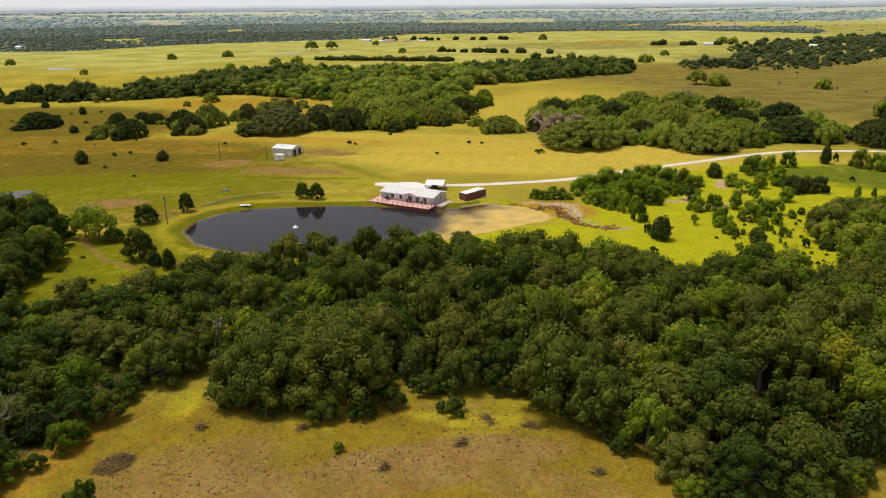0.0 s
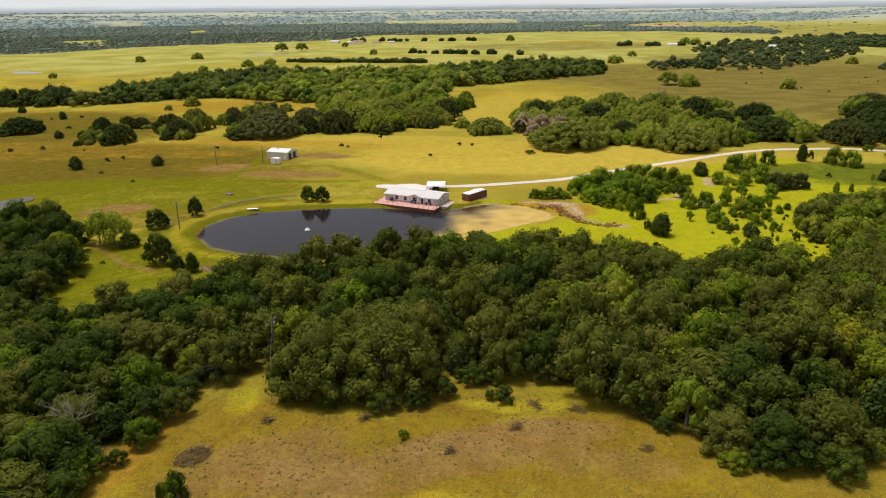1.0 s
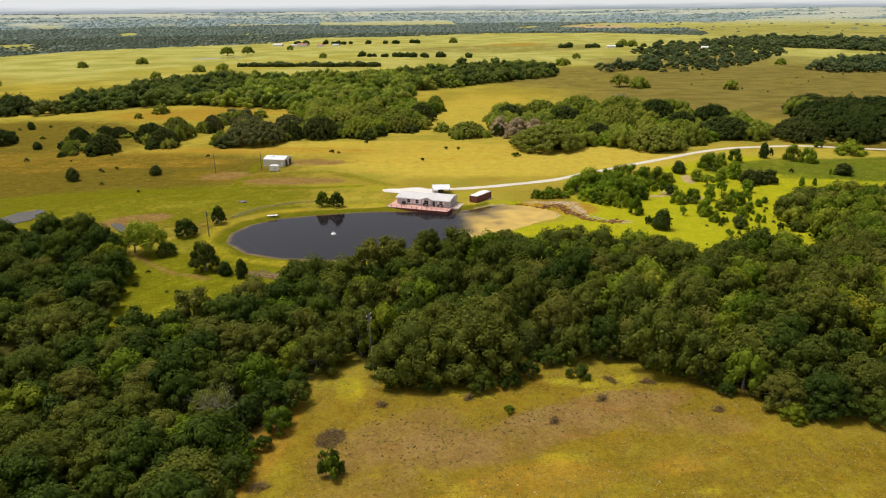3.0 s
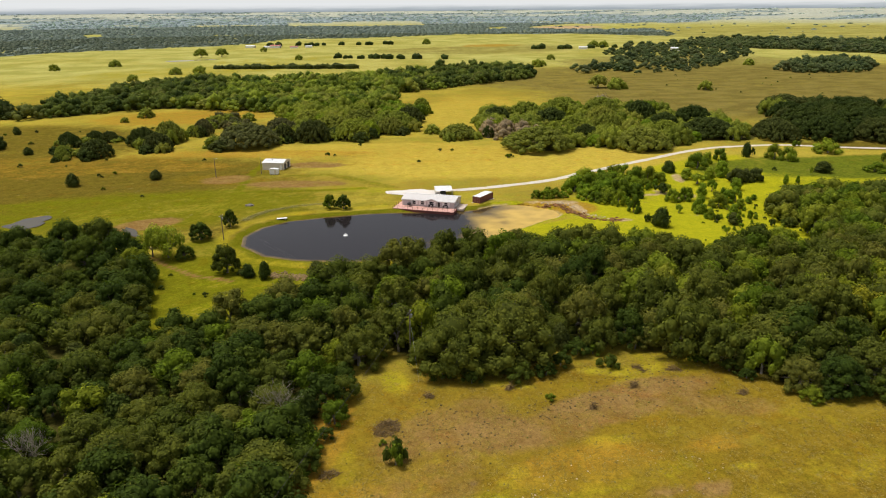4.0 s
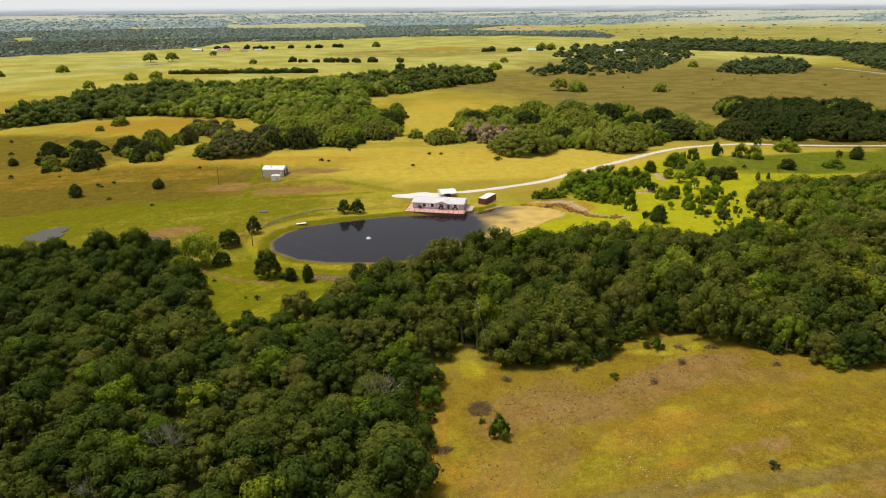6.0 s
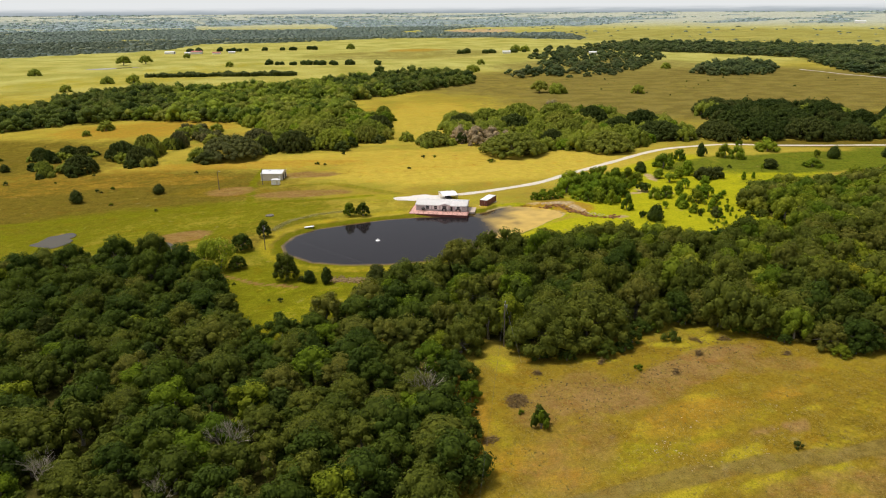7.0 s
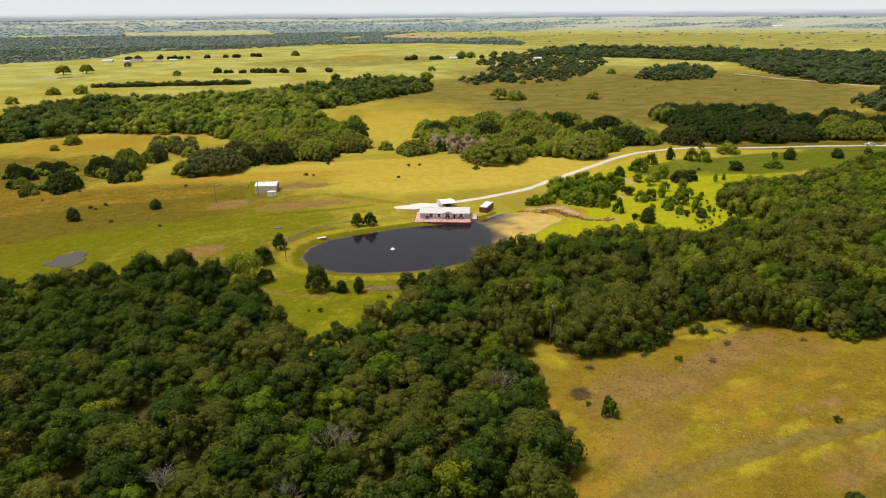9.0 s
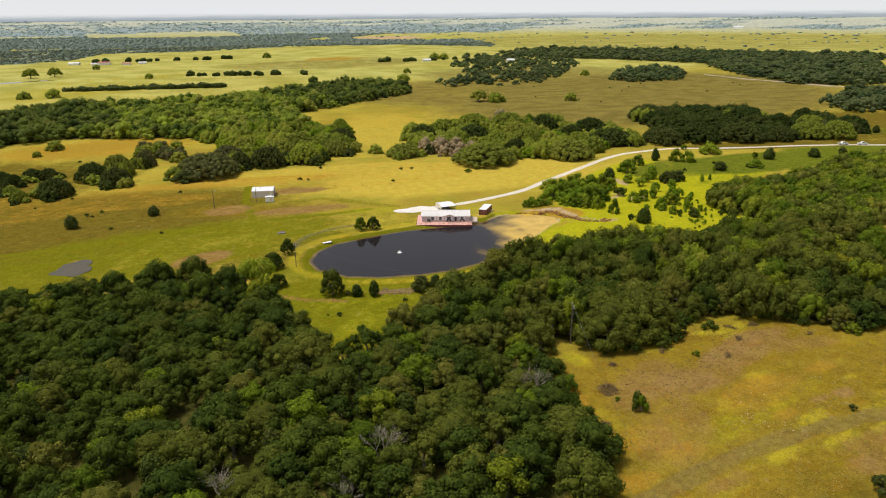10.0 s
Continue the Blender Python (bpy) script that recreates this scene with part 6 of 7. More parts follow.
# pasture groves
# mottes: x, y, half width, height, kind
CENTRE_MOTTES = ((59.5, 300, 18.0, 11.5, 0), (110, 289, 14.5, 11.0, 0), (92, 318, 7.5, 8.5, 2), (159, 312, 15.0, 10.5, 2), (189, 293, 11.0, 10.0, 2), (169, 344, 13.0, 12.4, 2), (147, 368, 11.5, 13.0, 2), (133, 392, 13.0, 12.6, 1), (112, 406, 13.0, 11.6, 1),
                 (113, 336, 9.5, 11.0, 1), (44, 337, 3.6, 6.5, 2), (84, 396, 12.0, 10.8, 1), (90, 366, 11.5, 10.8, 2), (120, 362, 11.0, 11.2, 1), (62, 384, 10.0, 10.0, 2), (145, 334, 10.0, 10.6, 2), (94, 342, 9.0, 9.8, 1), (136, 315, 8.5, 9.4, 1))
RIGHT_MOTTES = ((192, 302, 12.0, 10.5, 4), (214, 291, 14.0, 12.5, 4), (240, 280, 15.0, 12.5, 4), (262, 268, 9.0, 9.5, 2), (258, 383, 17.0, 11.5, 2), (288, 362, 19.0, 11.5, 2), (306, 333, 15.0, 12.0, 4), (304, 302, 10.0, 11.0, 2), (288, 266, 13.0, 11.5, 1),
                (302, 256, 12.0, 12.0, 1), (352, 317, 9.0, 10.0, 2), (262, 316, 17.0, 12.0, 4), (275, 338, 14.0, 11.5, 2), (232, 330, 14.0, 11.5, 4), (322, 290, 11.0, 10.0, 1), (340, 272, 12.0, 10.5, 2), (240, 356, 12.0, 11.0, 2))
WEST_MOTTES = ((-49, 350, 10.6, 11.5, 2), (-28, 350, 10.8, 11.0, 1), (-3, 374, 14.0, 11.5, 1), (-6, 362, 9.0, 9.5, 0), (6, 371, 6.0, 8.0, 1), (-64, 350, 6.4, 9.5, 2), (-82, 342, 17.0, 12.0, 3), (28, 339, 10.6, 7.8, 0), (26, 446, 6.2, 9.0, 1), (-38, 372, 12.0, 10.5, 1),
               (-66, 372, 10.0, 10.0, 3), (-20, 392, 12.0, 10.5, 0), (-50, 396, 11.0, 10.5, 1), (10, 398, 10.0, 10.0, 2))
CLUMP_MOTTES = ((-136, 357, 8.6, 9.8, 2), (-126, 341, 7.8, 9.4, 2), (-124, 362, 8.2, 12.0, 0), (-114, 381, 4.6, 6.0, 1), (-109, 382, 6.0, 9.5, 3), (-170, 360, 3.8, 6.8, 2), (-152, 331, 8.4, 9.0, 2), (-171, 344, 4.2, 4.2, 1), (-156, 372, 5.4, 6.0, 2), (-163, 372, 5.5, 6.6, 2), (-176, 370, 5.4, 6.6, 2), (-166, 327, 3.9, 5.4, 1), (-214, 362, 10.4, 8.6, 2))
for x, y, R, top, k in CENTRE_MOTTES + RIGHT_MOTTES + WEST_MOTTES + CLUMP_MOTTES:
    sized(MOTTES[k], x, y, top, R)
_rng = np.random.RandomState(78)
for x, y, R, top, k in CLUMP_MOTTES + WEST_MOTTES[:8]:
    for _ in range(4):
        a = _rng.uniform(0, 6.28)
        sized((MOTTE + MIDOAKS)[_rng.randint(7)], x + R * 0.95 * math.cos(a), y + R * 0.95 * math.sin(a), top * _rng.uniform(0.4, 0.75), _rng.uniform(0.25, 0.45) * R + 1.0, label="low oak at the skirt of a broad motte")
MOTTE_GAPS = [(x, y, R * 0.9) for x, y, R, top, k in CENTRE_MOTTES + RIGHT_MOTTES + WEST_MOTTES]
motte(CENTRE, 9.4, 11, MIDOAKS + MIDGREEN, w(3, 3, 3, 3, 1, 1), 25, avoid=[(56, 336, 15), (76, 330, 8)] + MOTTE_GAPS)
motte([(322, 264), (338, 251), (352, 266), (374, 298), (353, 315), (338, 306)], 8.0, 23, MOTTE + MIDGREEN[:1], w(3, 3, 3, 1.5), 26, 0.9, 1.2, avoid=MOTTE_GAPS)
motte(RIGHT, 9.4, 12, MOTTE + MIDOAKS[:2], w(4, 4, 4, 0.6, 0.6), 30, 0.9, 1.2, avoid=MOTTE_GAPS)
motte(MIDDLE, 8.6, 13, MIDOAKS + MIDGREEN, w(2, 2, 2, 2, 3, 4), 23, 0.85, 1.2, avoid=MOTTE_GAPS)
for x, y, s in ((45, 338, 0.7), (50, 328, 0.62), (56, 322, 0.6), (62, 330, 0.7), (66, 345, 0.75), (58, 352, 0.75), (52, 362, 0.7), (72, 324, 0.6), (79, 318, 0.62), (150, 428, 1.0), (48, 350, 0.8), (54, 342, 0.75), (70, 334, 0.7), (84, 328, 0.6)):
    plant(PINKS[int(x) % 2], x, y, s * 1.5, x)
forest([(-302, 472), (-240, 466), (-236, 500), (-262, 520), (-304, 508)], 10.0, 18, MOTTE, w(1, 1, 1), 0.9, 1.3, dome=14)
forest([(-113, 402), (-92, 380), (-84, 395), (-84, 428), (-106, 440)], 8.5, 19, MIDGREY + MIDOAKS[:1], w(3, 3, 1.5), 0.7, 0.95)


def blobs(name, pts, rng, lo, hi, tall, label, material=None):
    V, F, at, counts = [], [], 0, []
    ground = level(pts[:, 0], pts[:, 1])
    for (x, y), g in zip(pts, ground):
        start = at
        r = rng.uniform(lo, hi)
        for k in range(3):
            rr = r * rng.uniform(0.6, 0.95)
            iv = ICO1_V * (rr * (1 + rng.uniform(-0.22, 0.22, (len(ICO1_V), 1)))) * np.array([1, 1, tall])
            a, q = rng.uniform(0, 6.28), r * rng.uniform(0.1, 0.55)
            V.append(iv + np.array([x + q * math.cos(a), y + q * math.sin(a), g + rr * tall * 0.55]))
            F.append(ICO1_F + at)
            at += len(iv)
        counts.append(at - start)
    me = numpy_mesh(name, np.concatenate(V), np.concatenate(F), material or LEAF_FAR)
    tagged(new(name, each_tree(me, rng.rand(len(counts)), counts)), label, "wood", kind="stuff")


def leafy_wood(name, pts, rng, models, lo, hi, label, height=1.12):
    """A wood whose crowns, too many to count, are joined."""
    swell = 1.0 + 0.22 * waves(pts[:, 0], pts[:, 1], 34, 71)
    V, F, at, counts = [], [], 0, []
    ground = level(pts[:, 0], pts[:, 1])
    own = 0.48 + 0.36 * waves(pts[:, 0], pts[:, 1], 62, 73) + 0.8 * (rng.rand(len(pts)) - 0.5)
    for (x, y), g, up in zip(pts, ground, swell):
        v, f = models[rng.randint(len(models))]
        a, sc, tall = rng.uniform(0, 6.28), rng.uniform(lo, hi), height * rng.uniform(0.82, 1.15) * up
        c, sn = math.cos(a) * sc, math.sin(a) * sc
        V.append(np.stack([x + v[:, 0] * c - v[:, 1] * sn, y + v[:, 0] * sn + v[:, 1] * c, g - 0.4 + v[:, 2] * sc * tall], 1))
        F += [tuple(i + at for i in face) for face in f]
        at += len(v)
        counts.append(len(v))
    me = bpy.data.meshes.new(name)
    me.from_pydata(np.concatenate(V).tolist(), [], F)
    me.polygons.foreach_set("use_smooth", np.ones(len(F), bool))
    me.materials.append({"pasture_woodland": LEAF_MIXED, "oak_woodland": LEAF_DARKMIX}.get(name, LEAF_DARKFAR))
    tagged(new(name, each_tree(me, own, counts)), label, "wood", kind="stuff")


def model(seed, R, H, n, leaves, size):
    rng = np.random.RandomState(seed)
    me = crown_mesh("model", seed, lobes_dome(rng, R, H, n, 0.1, 0.9), leaves, size, LEAF_MIXED)
    v = np.array([q.co for q in me.vertices])
    f = [tuple(q.vertices) for q in me.polygons]
    bpy.data.meshes.remove(me)
    return v, f


FAR_SIMPLE = [model(620 + k, R, H, 6, 60, 1.1) for k, (R, H) in enumerate(((5.0, 7.4), (5.8, 8.4), (4.4, 6.6)))]
FAR_MODELS = [model(600 + k, R, H, 9, 240, 0.46) for k, (R, H) in enumerate(((5.0, 7.4), (5.8, 8.4), (4.4, 6.6)))]
pts, rng = scatter(BIGWOOD, 9.4, 30)
belt = pts[:, 0] + 45 * waves(pts[:, 0], pts[:, 1], 60, 72)
dark_end = (belt < -125) | (belt > 48)
leafy_wood("oak_woodland", pts[dark_end], rng, FAR_MODELS, 1.0, 1.55, "dark green oaks at the end of a pasture wood", 0.92)
pts = pts[~dark_end]
leafy_wood("pasture_woodland", pts, rng, FAR_MODELS, 1.0, 1.55, "broad wood of mixed green crowns in the pasture", 0.9)
pts, rng = scatter(SCRUB, 17, 31)
leafy_wood("scrub_woodland", pts[rng.rand(len(pts)) < 0.62], rng, FAR_MODELS, 1.0, 1.9, "scattered oaks running along a far pasture", 0.72)
for nm, area, gap, sd in (("island_woodland", ISLAND, 13, 20), ("rim_woodland", RIM, 12, 21), ("dark_woodland", DARKWOOD, 15, 32), ("belt_woodland", FARBELT, 17, 34)):
    pts, rng = scatter(area, gap, sd)
    leafy_wood(nm, pts, rng, FAR_MODELS if gap < 14 else FAR_SIMPLE, 1.1 if gap < 14 else 1.4, 1.6 if gap < 14 else 2.1, "dark closed oak wood beyond the pasture", 0.9 if gap < 14 else 0.62)


def distant_woods(name, near, far, tries, seed, material, label):
    """Woods too far off to count: low domes of seven sides."""
    rng = np.random.RandomState(seed)
    r = near * (far / near) ** (rng.rand(tries) ** 0.85)
    a = radians(90) + rng.uniform(radians(-66), radians(42), len(r))
    x, y = r * np.cos(a), r * np.sin(a)
    k = rng.rand(len(r)) < wooded(x, y) * 0.97
    x, y, r = x[k], y[k], r[k]
    n = len(x)
    rr = rng.uniform(0.0016, 0.0036, n) * r
    h = np.minimum(rng.uniform(3.0, 5.6, n), rr * 0.55)
    turn = rng.uniform(0, 6.28, n)
    rings = []
    for reach, up in ((0.95, 0.05), (1.0, 0.5), (0.62, 0.9)):
        b = turn[:, None] + np.arange(5) * 1.2566 + (0.6 if up == 0.5 else 0.0)
        q = rr[:, None] * reach * rng.uniform(0.75, 1.2, (n, 5))
        rings.append(np.stack([x[:, None] + q * np.cos(b), y[:, None] + q * np.sin(b), (h[:, None] * up) * rng.uniform(0.85, 1.1, (n, 5))], 2))
    top = np.stack([x, y, h], 1)[:, None]
    V = np.concatenate(rings + [top], 1)
    V[:, :, 2] += level(x, y)[:, None] - 0.3
    F = [(i, (i + 1) % 5, 5 + i) for i in range(5)] + [((i + 1) % 5, 5 + (i + 1) % 5, 5 + i) for i in range(5)]
    F += [(5 + i, 5 + (i + 1) % 5, 10 + i) for i in range(5)] + [(5 + (i + 1) % 5, 10 + (i + 1) % 5, 10 + i) for i in range(5)] + [(10 + i, 10 + (i + 1) % 5, 15) for i in range(5)]
    F = (np.array(F)[None] + 16 * np.arange(n)[:, None, None]).reshape(-1, 3)
    me = numpy_mesh(name, V.reshape(-1, 3), F, material, smooth=True)
    own = 0.5 + 0.45 * waves(x, y * 1.5, 260, 74) + 0.35 * (rng.rand(n) - 0.5)
    tagged(new(name, each_tree(me, own, 16)), label, "wood", kind="stuff")


distant_woods("distant_woodland", 1000, 1900, 26000, 41, LEAF_FAR, "far green woods between pale fields, lightly tinted with haze")
distant_woods("farther_woodland", 1900, 2900, 22000, 43, LEAF_FARTHER, "far woods between pale fields, greyed by haze in their colour")
distant_woods("horizon_woodland", 2900, 4850, 9000, 42, LEAF_FARTHEST, "farthest woods along the horizon, blued by haze in their colour")

# single trees of the pastures
for x, y, s, k in ((-194, 1047, 1.6, 0), (-166, 1055, 1.5, 1), (-188, 790, 1.3, 3), (-56, 964, 1.2, 2), (462, 721, 1.2, 0), (196, 542, 1.35, 1), (208, 530, 1.55, 3), (275, 505, 1.35, 2),
                   (-498, 812, 1.0, 1), (-344, 672, 0.9, 2), (-339, 883, 1.2, 0), (-282, 928, 1.4, 3), (-112, 1184, 1.3, 2), (219, 770, 1.3, 1), (228, 780, 1.2, 2), (440, 1123, 1.8, 3),
                   (452, 1110, 1.5, 1), (17, 355, 0.85, 0), (-155, 461, 1.0, 0), (-164, 442, 0.6, 2), (186, 1335, 1.6, 0), (275, 880, 1.0, 1)):
    if (x, y) in ((196, 542), (-194, 1047), (-166, 1055)):
        plant(LONE[k % 2], x, y, s * 0.8, x)
    else:
        plant(MIDOAKS[k], x, y, s, x, "lone spreading oak in open pasture")
for x, y, s, k in ((-115, 275, 0.85, 2), (-145.5, 270, 1.05, 0), (-252, 437, 0.9, 2), (-214, 408, 0.9, 0), (-187, 345, 0.8, 2), (-179, 380, 1.0, 0), (-173, 362, 0.9, 1), (-112, 378, 1.0, 0),
                   (-282, 470, 1.2, 0), (-268, 498, 1.4, 2), (-255, 490, 1.2, 1), (-292, 505, 1.3, 0), (-290, 462, 1.2, 2), (-320, 500, 1.3, 0), (-340, 530, 1.3, 1)):
    plant(CEDARS[k], x, y, s, x)
for x, y, R, k in ((-46.2, 214.4, 2.7, 3), (-41.3, 213.0, 2.9, 1)):
    sized(TALL[k], x, y, 5.6, R, label="small round oak on the pond bank, one of a pair")
# trees along the dam: x, y, half width, height, tree
for x, y, R, top, kind in ((-86.3, 189.0, 4.0, 5.8, TALL[1]), (-78.5, 199.7, 2.6, 6.4, TALL[1]), (-75.8, 159.0, 4.2, 8.2, TALL[1]), (-70.0, 154.0, 1.8, 3.8, CEDARS[1]), (-65.5, 151.5, 1.7, 5.3, CEDARS[1]),
                           (-51.9, 147.7, 2.9, 5.3, CEDARS[0]), (-46.5, 149.0, 1.8, 4.4, CEDARS[1]), (-88.6, 173.0, 3.1, 4.0, TALL[1])):
    sized(kind, x, y, top, R, label="" if kind in CEDARS else "small dark leafy oak on the pond's dam")
sized(WILLOW, -93.5, 175.0, 9.6, 5.0, 0.4)
sized(WILLOW, -98.0, 176.5, 8.4, 3.9, 2.0)
sized(POSTS[1], -33.4, 93.0, 8.4, 2.8)
sized(TALL[0], -45.5, 97.0, 9.8, 5.0, label="light olive post oak at the wood's edge by a power pole")

# grove beside the creek and the bright meadow
GROVE = [(43, 212), (45, 201), (58, 195), (72, 209), (86, 224), (82, 237), (56, 238)]
forest(GROVE, 5.0, 50, THICKET + SAPLINGS[:2], w(3, 3, 1.4, 1.4), 0.6, 1.05)
forest([(27, 212), (33, 209), (40, 211), (37, 219), (30, 218)], 3.6, 51, THICKET + SAPLINGS[:1], w(2, 2, 1), 0.40, 0.56)
# the bright meadow: x, y, half width, height
MEADOW_TREES = ((55.4, 186.8, 2.5, 7.6), (53.9, 195.7, 2.3, 7.0), (112.3, 243.0, 5.0, 8.2), (121.2, 250.3, 2.8, 6.4), (130.5, 254.5, 3.4, 6.8), (75.4, 197.0, 2.9, 5.8), (80.5, 197.0, 2.9, 6.2), (77.1, 182.2, 2.7, 6.6), (87.2, 186.5, 3.4, 6.6), (93.5, 192.0, 3.4, 6.0),
                (156.7, 252.6, 4.1, 8.4), (160.4, 247.8, 4.3, 7.8), (181.0, 220.3, 5.0, 4.9), (188.8, 257.7, 6.4, 8.0))
MEADOW_SAPLINGS = ((97.0, 225.0, 2.8, 5.4), (97.0, 217.0, 3.4, 4.7), (113.2, 226.0, 3.0, 7.6), (106.0, 205.0, 2.5, 5.6), (96.1, 205.2, 2.0, 5.1), (76.4, 174.2, 1.5, 4.2), (87.0, 177.4, 1.6, 4.0), (70.0, 182.9, 1.3, 3.2), (99.3, 187.5, 1.3, 3.0), (103.8, 190.8, 1.3, 2.7), (79.2, 207.7, 1.6, 3.9),
                   (105.3, 221.8, 2.4, 6.0), (87.4, 197.9, 2.2, 6.6), (96.7, 191.3, 2.2, 5.2), (81.0, 166.2, 1.1, 4.2), (88.7, 171.0, 0.8, 3.6), (73.0, 158.9, 0.9, 2.4), (76.1, 180.7, 1.6, 3.4), (92.8, 182.4, 1.8, 4.2), (151.0, 220.9, 0.8, 3.8), (131.5, 210.5, 1.1, 4.0), (136.7, 210.4, 0.9, 3.5))
MEADOW_CEDARS = ((95.9, 237.5, 2.7, 5.4), (80.7, 167.3, 2.4, 4.0), (146.8, 259.0, 2.2, 6.8), (56.9, 170.5, 2.9, 6.4), (159.2, 223.9, 3.6, 5.0), (205.3, 230.8, 3.4, 6.2), (232.3, 222.4, 3.3, 5.4), (254.1, 219.9, 2.6, 4.6), (344, 256, 2.6, 5.0), (376, 298, 2.8, 5.4))
MEADOW_BUSHES = ((76.8, 208.1, 2.8, 3.6), (77.1, 171.5, 1.2, 2.1), (90.8, 173.7, 0.9, 1.9), (91.0, 162.9, 1.2, 2.4), (95.5, 161.5, 2.4, 2.2), (184.7, 275.0, 2.4, 2.9), (153.0, 263.0, 1.2, 3.2), (55.0, 176.0, 1.4, 2.3), (199.5, 235.9, 2.0, 3.8), (142, 232, 1.0, 1.4), (168, 236, 1.2, 1.5))
for k, (x, y, R, top) in enumerate(MEADOW_TREES):
    sized(THICKET[k % 2], x, y, top, R, label="leafy green tree in the bright meadow")
for k, (x, y, R, top) in enumerate(MEADOW_SAPLINGS):
    sized(SAPLINGS[k % 3], x, y, top, R)
for k, (x, y, R, top) in enumerate(MEADOW_CEDARS):
    sized(CEDARS[k % 3], x, y, top, R)
for k, (x, y, R, top) in enumerate(MEADOW_BUSHES):
    sized(BUSHES[k % 3], x, y, top, R, label="low rounded bush in the bright meadow")
for x, y, R, top in ((113.8, 216.4, 4.2, 6.0), (122.5, 217.4, 3.8, 5.3), (118.2, 217.0, 3.4, 5.2)):
    sized(MOTTE[int(x) % 3], x, y, top + 0.8, R, label="dark oak in a short row in the green meadow")
forest([(68, 158), (84, 154), (104, 186), (100, 194), (84, 190), (74, 184)], 4.4, 59, SAPLINGS + BUSHES, w(2, 2, 2, 1, 1, 1), 0.3, 0.6)
forest([(60, 154), (70, 148), (90, 150), (96, 160), (80, 158)], 3.6, 55, BUSHES + SAPLINGS[2:], w(2, 2, 3, 2), 0.35, 0.65)
for x, y, s in ((-175, 345, 0.8), (-167, 336, 0.85), (-168, 322, 0.6)):
    plant(MOTTE[int(-x) % 3], x, y, s * 0.6, x, "small dark oak in open pasture")
for x, y, s in ((-162, 784, 1.6), (-217, 716, 1.0), (-112, 386, 0.7)):
    plant(MIDOAKS[int(-x) % 4], x, y, s, x, "lone spreading oak in open pasture")

# low bushes
for x, y, s, k in ((-42.7, 64.0, 1.25, 2), (-42.4, 65.0, 1.35, 1), (-14.2, 76.3, 0.85, 2), (-5.0, 44.2, 0.75, 0), (-24, 26.5, 1.8, 0), (1, 86, 1.6, 1), (18, 84, 1.5, 2), (-44, 69.5, 0.6, 2), (-79.4, 142.5, 0.7, 0), (-59.3, 143.3, 0.7, 0),
                   (-72, 156, 1.0, 0), (-70, 155.5, 0.8, 2), (-91, 150, 0.7, 0), (-140, 286, 0.8, 0), (-132, 261, 0.8, 2), (-115, 247, 0.6, 0), (-138, 283, 0.6, 0), (-43, 308, 0.9, 1), (-3, 283, 0.7, 1), (-26, 329, 0.9, 0),
                   (11, 305, 0.9, 0), (39, 283, 1.3, 2), (41, 284, 1.1, 0), (17, 304, 0.9, 2), (-40, 305, 0.7, 0), (-100, 310, 0.8, 0), (-156, 356, 1.4, 2), (-158, 328, 1.2, 0), (-168, 342, 1.6, 2), (58, 178, 0.9, 2), (52, 160, 1.0, 0)):
    plant(BUSHES[k], x, y, s, x, tall=1.9 if x in (-42.4, -42.7) else 1.0)
_rng = np.random.RandomState(77)
for area, n in (([(-260, 300), (-130, 280), (-130, 330), (-240, 420)], 26), ([(330, 480), (230, 560), (420, 640), (540, 520)], 22), ([(-95, 130), (-60, 128), (-60, 150), (-92, 160)], 4)):
    xs, ys = [p[0] for p in area], [p[1] for p in area]
    for _ in range(n):
        plant(BUSHES[_rng.randint(3)], _rng.uniform(min(xs), max(xs)), _rng.uniform(min(ys), max(ys)), _rng.uniform(0.35, 1.1) if ys[0] > 200 else _rng.uniform(0.25, 0.5), _rng.uniform(0, 6))


def tree_row(name, a, b, n, size, label):
    rng = np.random.RandomState(int(abs(a[0])) + 3)
    t = np.sort(rng.rand(n)) if n < 40 else np.linspace(0, 1, n)
    pts = np.stack([a[0] + (b[0] - a[0]) * t + rng.normal(0, 5 if n < 40 else 1.5, n), a[1] + (b[1] - a[1]) * t + rng.normal(0, 6 if n < 40 else 1.5, n)], 1)
    blobs(name, pts, rng, size * 0.7, size * 1.2, 0.85, label, LEAF_MOTTE)


tree_row("hedgerow", (-153, 850), (10, 800), 64, 4.6, "long dark hedge of trees across the pasture")
tree_row("tree_row", (0, 980), (150, 915), 17, 5.5, "broken row of trees in the far field")
tree_row("tree_row", (-130, 1345), (140, 1330), 15, 6.0, "trees beside the far farmstead")
tree_row("tree_row", (330, 1110), (480, 1080), 10, 6.5, "trees round a far white building")


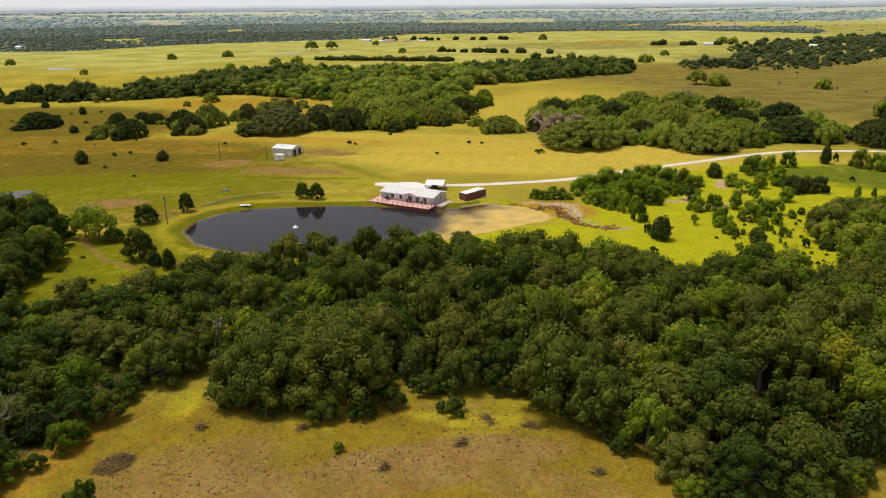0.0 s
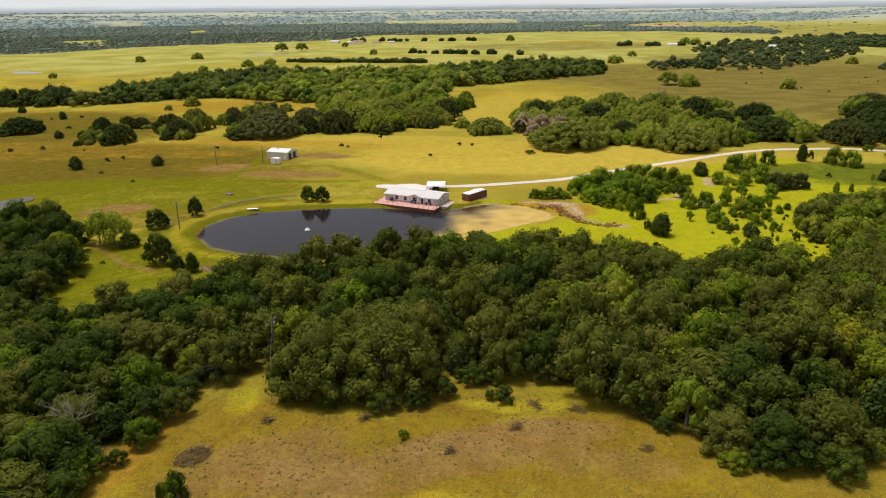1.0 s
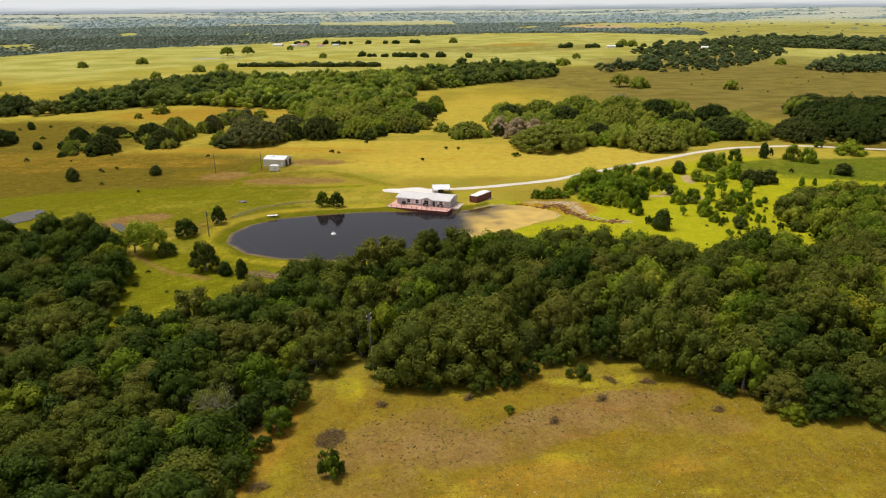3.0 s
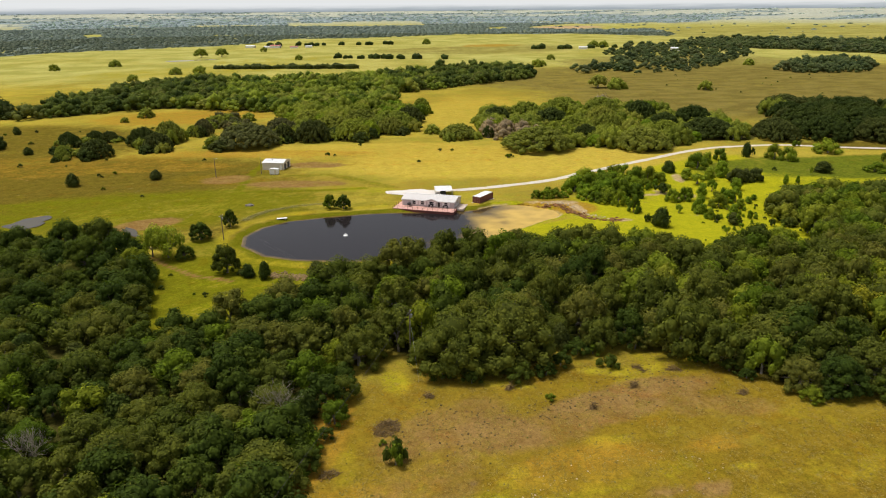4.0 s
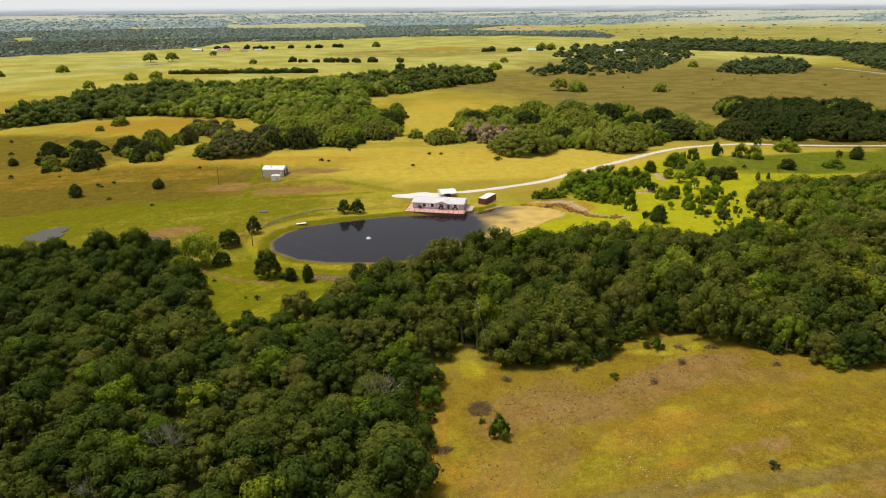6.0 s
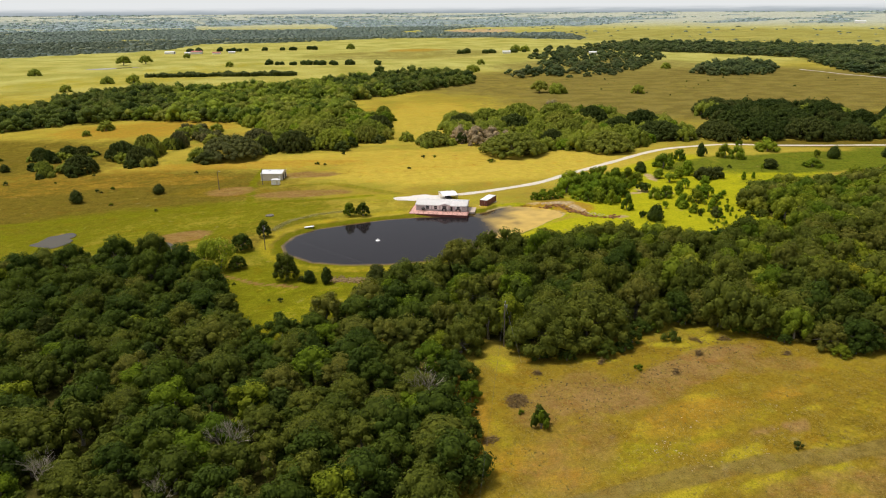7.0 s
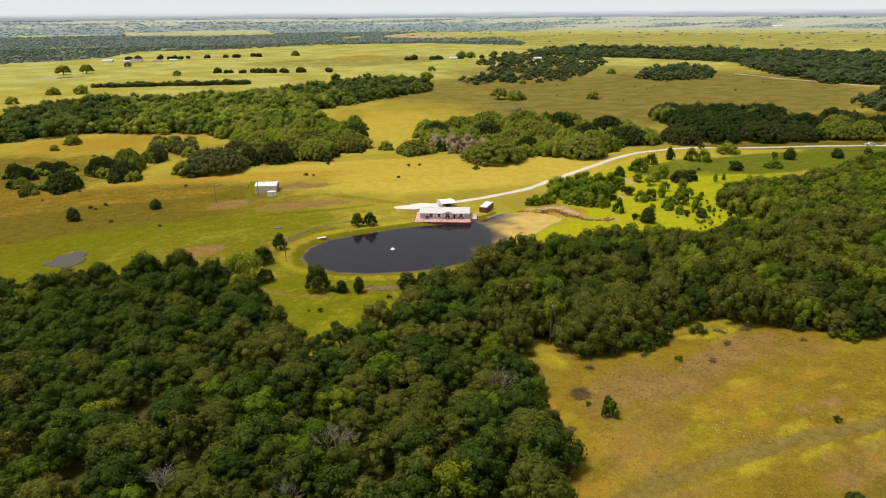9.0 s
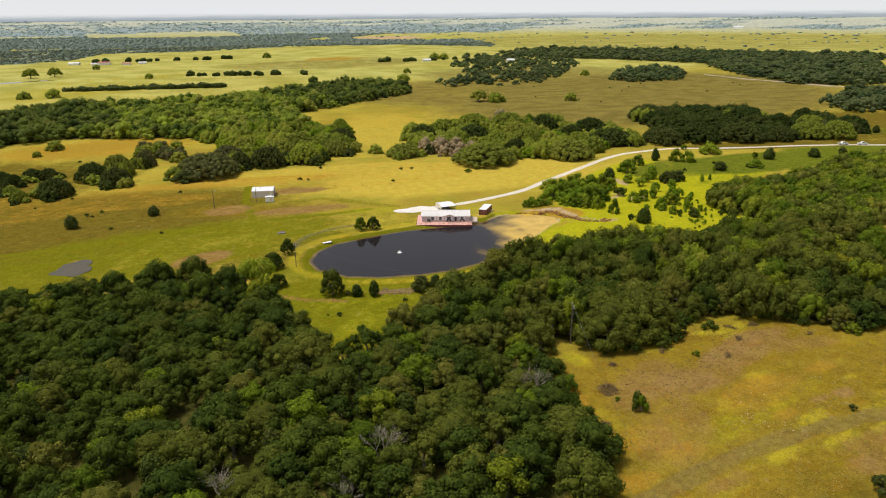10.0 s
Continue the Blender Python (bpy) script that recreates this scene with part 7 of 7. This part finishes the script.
# ---- far farm buildings ----
def far_barn(x, y, L, D, H, deg, roofmat, label):
    L, D, H = L * 0.75, D * 0.8, H * 0.8
    b = thing("farm_building", pose(x, y, floor_at(x, y) - 0.3, 0, 0, deg), label, "building", "far farm buildings")
    R = H + D * 0.28
    part("wall", Shape().prism([(-D, 0), (D, 0), (D, H), (0, R), (-D, H)], -L, L), WHITE, b)
    for sgn in (-1, 1):
        g = Shape()
        v = [(0, -L - 0.4, R + 0.1), (0, L + 0.4, R + 0.1), (sgn * (D + 0.4), L + 0.4, H), (sgn * (D + 0.4), -L - 0.4, H)]
        v += [(p, q, z + 0.2) for p, q, z in v]
        g.add(v, [(0, 1, 2, 3), (7, 6, 5, 4), (0, 4, 5, 1), (1, 5, 6, 2), (2, 6, 7, 3), (3, 7, 4, 0)])
        part("roof", g, roofmat, b)
    part("door", Shape().box(-1.6, 1.6, -L - 0.06, -L - 0.004, 0.3, 3.2), DARKTRIM, b)


for x, y, L, D, H, deg, rm, lb in ((-142, 1322, 11, 6, 4, 70, ROOFMETAL, "white metal barn at a far farmstead"), (-112, 1300, 7, 4, 3.5, 80, ROOFMETAL, "small white house at a far farmstead"),
                                   (-97, 1296, 12, 7, 4.5, 75, REDROOF, "red-roofed barn at a far farmstead"), (-64, 1275, 9, 5, 3.5, 80, REDROOF, "low red-roofed shed at a far farmstead"),
                                   (-38, 1288, 8, 4, 3.5, 85, ROOFMETAL, "long white shed at a far farmstead"), (-698, 1172, 10, 6, 4, 60, ROOFMETAL, "white farmhouse before the far woods"),
                                   (402, 1078, 9, 5, 4, 70, ROOFMETAL, "white building beside a far tree clump"), (518, 990, 9, 6, 5, 50, ROOFMETAL, "white house among far oaks"),
                                   (2480, 2200, 26, 14, 9, 40, ROOFMETAL, "large white barn on the far plain")):
    far_barn(x, y, L, D, H, deg, rm, lb)


# ---- brush heaps and grass ----
def brush_heap(x, y, rx, ry, deg, seed, n=150):
    rng = random.Random(seed)
    s = Shape()
    z = floor_at(x, y)
    for _ in range(n):
        a, r = rng.uniform(0, 6.28), math.sqrt(rng.random())
        u, v = rx * r * math.cos(a), ry * r * math.sin(a)
        c, sn = math.cos(radians(deg)), math.sin(radians(deg))
        p = Vector((x + u * c - v * sn, y + u * sn + v * c, z + rng.uniform(0.0, 1.2) * (1.1 - r)))
        d = Vector((rng.uniform(-1, 1), rng.uniform(-1, 1), rng.uniform(-0.1, 0.35))).normalized() * rng.uniform(0.4, 1.2)
        s.tube([p - d, p, p + d], [0.02, 0.045, 0.015], 4)
    tagged(new("brush_heap", s.mesh("brush_heap", BRUSHWOOD)), "grey-brown heap of cut branches lying in the field", "brush", kind="stuff")


brush_heap(-42.8, 73.6, 2.4, 2.0, 42, 1, 260)
brush_heap(-52.5, 63.5, 1.6, 0.7, 20, 2, 60)
for k, (x, y, a, b) in enumerate(((-34.5, 82, 0.7, 0.4), (-20, 81.5, 0.8, 0.4), (-8, 72.5, 0.5, 0.35), (6, 84, 1.6, 0.5), (12, 82, 1.4, 0.5), (19, 71, 0.6, 0.4), (2, 78, 0.9, 0.4))):
    brush_heap(x, y, a, b, k * 37, k + 9, 50)


def tall_grass():
    rng = np.random.RandomState(63)
    n = 1100
    f = along([(-75, 206), (-71, 212), (-66, 216.5), (-56, 220.5), (-45, 222)], 0.7)
    xy = np.array([f(rng) for _ in range(n)])
    z = level(xy[:, 0], xy[:, 1])
    V = []
    for j in range(4):
        a, h, wd = rng.uniform(0, 6.28, n), rng.uniform(0.10, 0.34, n), rng.uniform(0.05, 0.12, n)
        p = np.stack([xy[:, 0] + rng.normal(0, 0.2, n), xy[:, 1] + rng.normal(0, 0.2, n), z - 0.05], 1)
        q = np.stack([np.cos(a) * wd, np.sin(a) * wd, np.zeros(n)], 1)
        V.append(np.stack([p - q, p + q, p + np.stack([rng.normal(0, 0.4, n), rng.normal(0, 0.4, n), h], 1)], 1).reshape(-1, 3))
    V = np.concatenate(V)
    tagged(new("tall_grass", numpy_mesh("tall_grass", V, np.arange(len(V)).reshape(-1, 3), plain("tall_grass_blades", (0.30, 0.27, 0.075), 0.9))), "strip of tall pale grass behind the pond bank", "grass", kind="stuff")


tall_grass()


def grass():
    rng = np.random.RandomState(60)
    n = 52000
    x, y = rng.uniform(-62, 55, n), 30 + 66 * rng.rand(n)
    clump = waves(x, y, 14, 61) + 0.8 * waves(x, y, 5, 62)
    k = (rng.rand(n) < 0.35 + 0.4 * clump) & (seg_dist(x, y, TRACK) > 1.6)
    x, y = x[k], y[k]
    z = level(x, y)
    n = len(x)
    V, F = [], []
    for j in range(3):
        a = rng.uniform(0, 6.28, n)
        h, wd = rng.uniform(0.06, 0.20, n), rng.uniform(0.05, 0.15, n)
        lx, ly = rng.normal(0, 0.28, n), rng.normal(0, 0.28, n)
        p = np.stack([x, y, z - 0.03], 1)
        q = np.stack([np.cos(a) * wd, np.sin(a) * wd, np.zeros(n)], 1)
        tri = np.stack([p - q, p + q, p + np.stack([lx, ly, h], 1)], 1).reshape(-1, 3)
        V.append(tri)
        F.append(np.arange(3 * n).reshape(-1, 3) + j * 3 * n)
    m, nt, p = mat("dry_grass_blades")
    geo = nt.nodes.new("ShaderNodeNewGeometry")
    c = mix(nt, ramp(nt, geo.outputs["Random Per Island"], 0.1, 0.9), (0.19, 0.138, 0.016), (0.30, 0.215, 0.030))
    nt.links.new(c, p.inputs["Base Color"])
    p.inputs["Roughness"].default_value = 0.9
    tagged(new("grass", numpy_mesh("grass", np.concatenate(V), np.concatenate(F), m)), "tufts of dry yellow grass in the near field", "grass", kind="stuff")


grass()
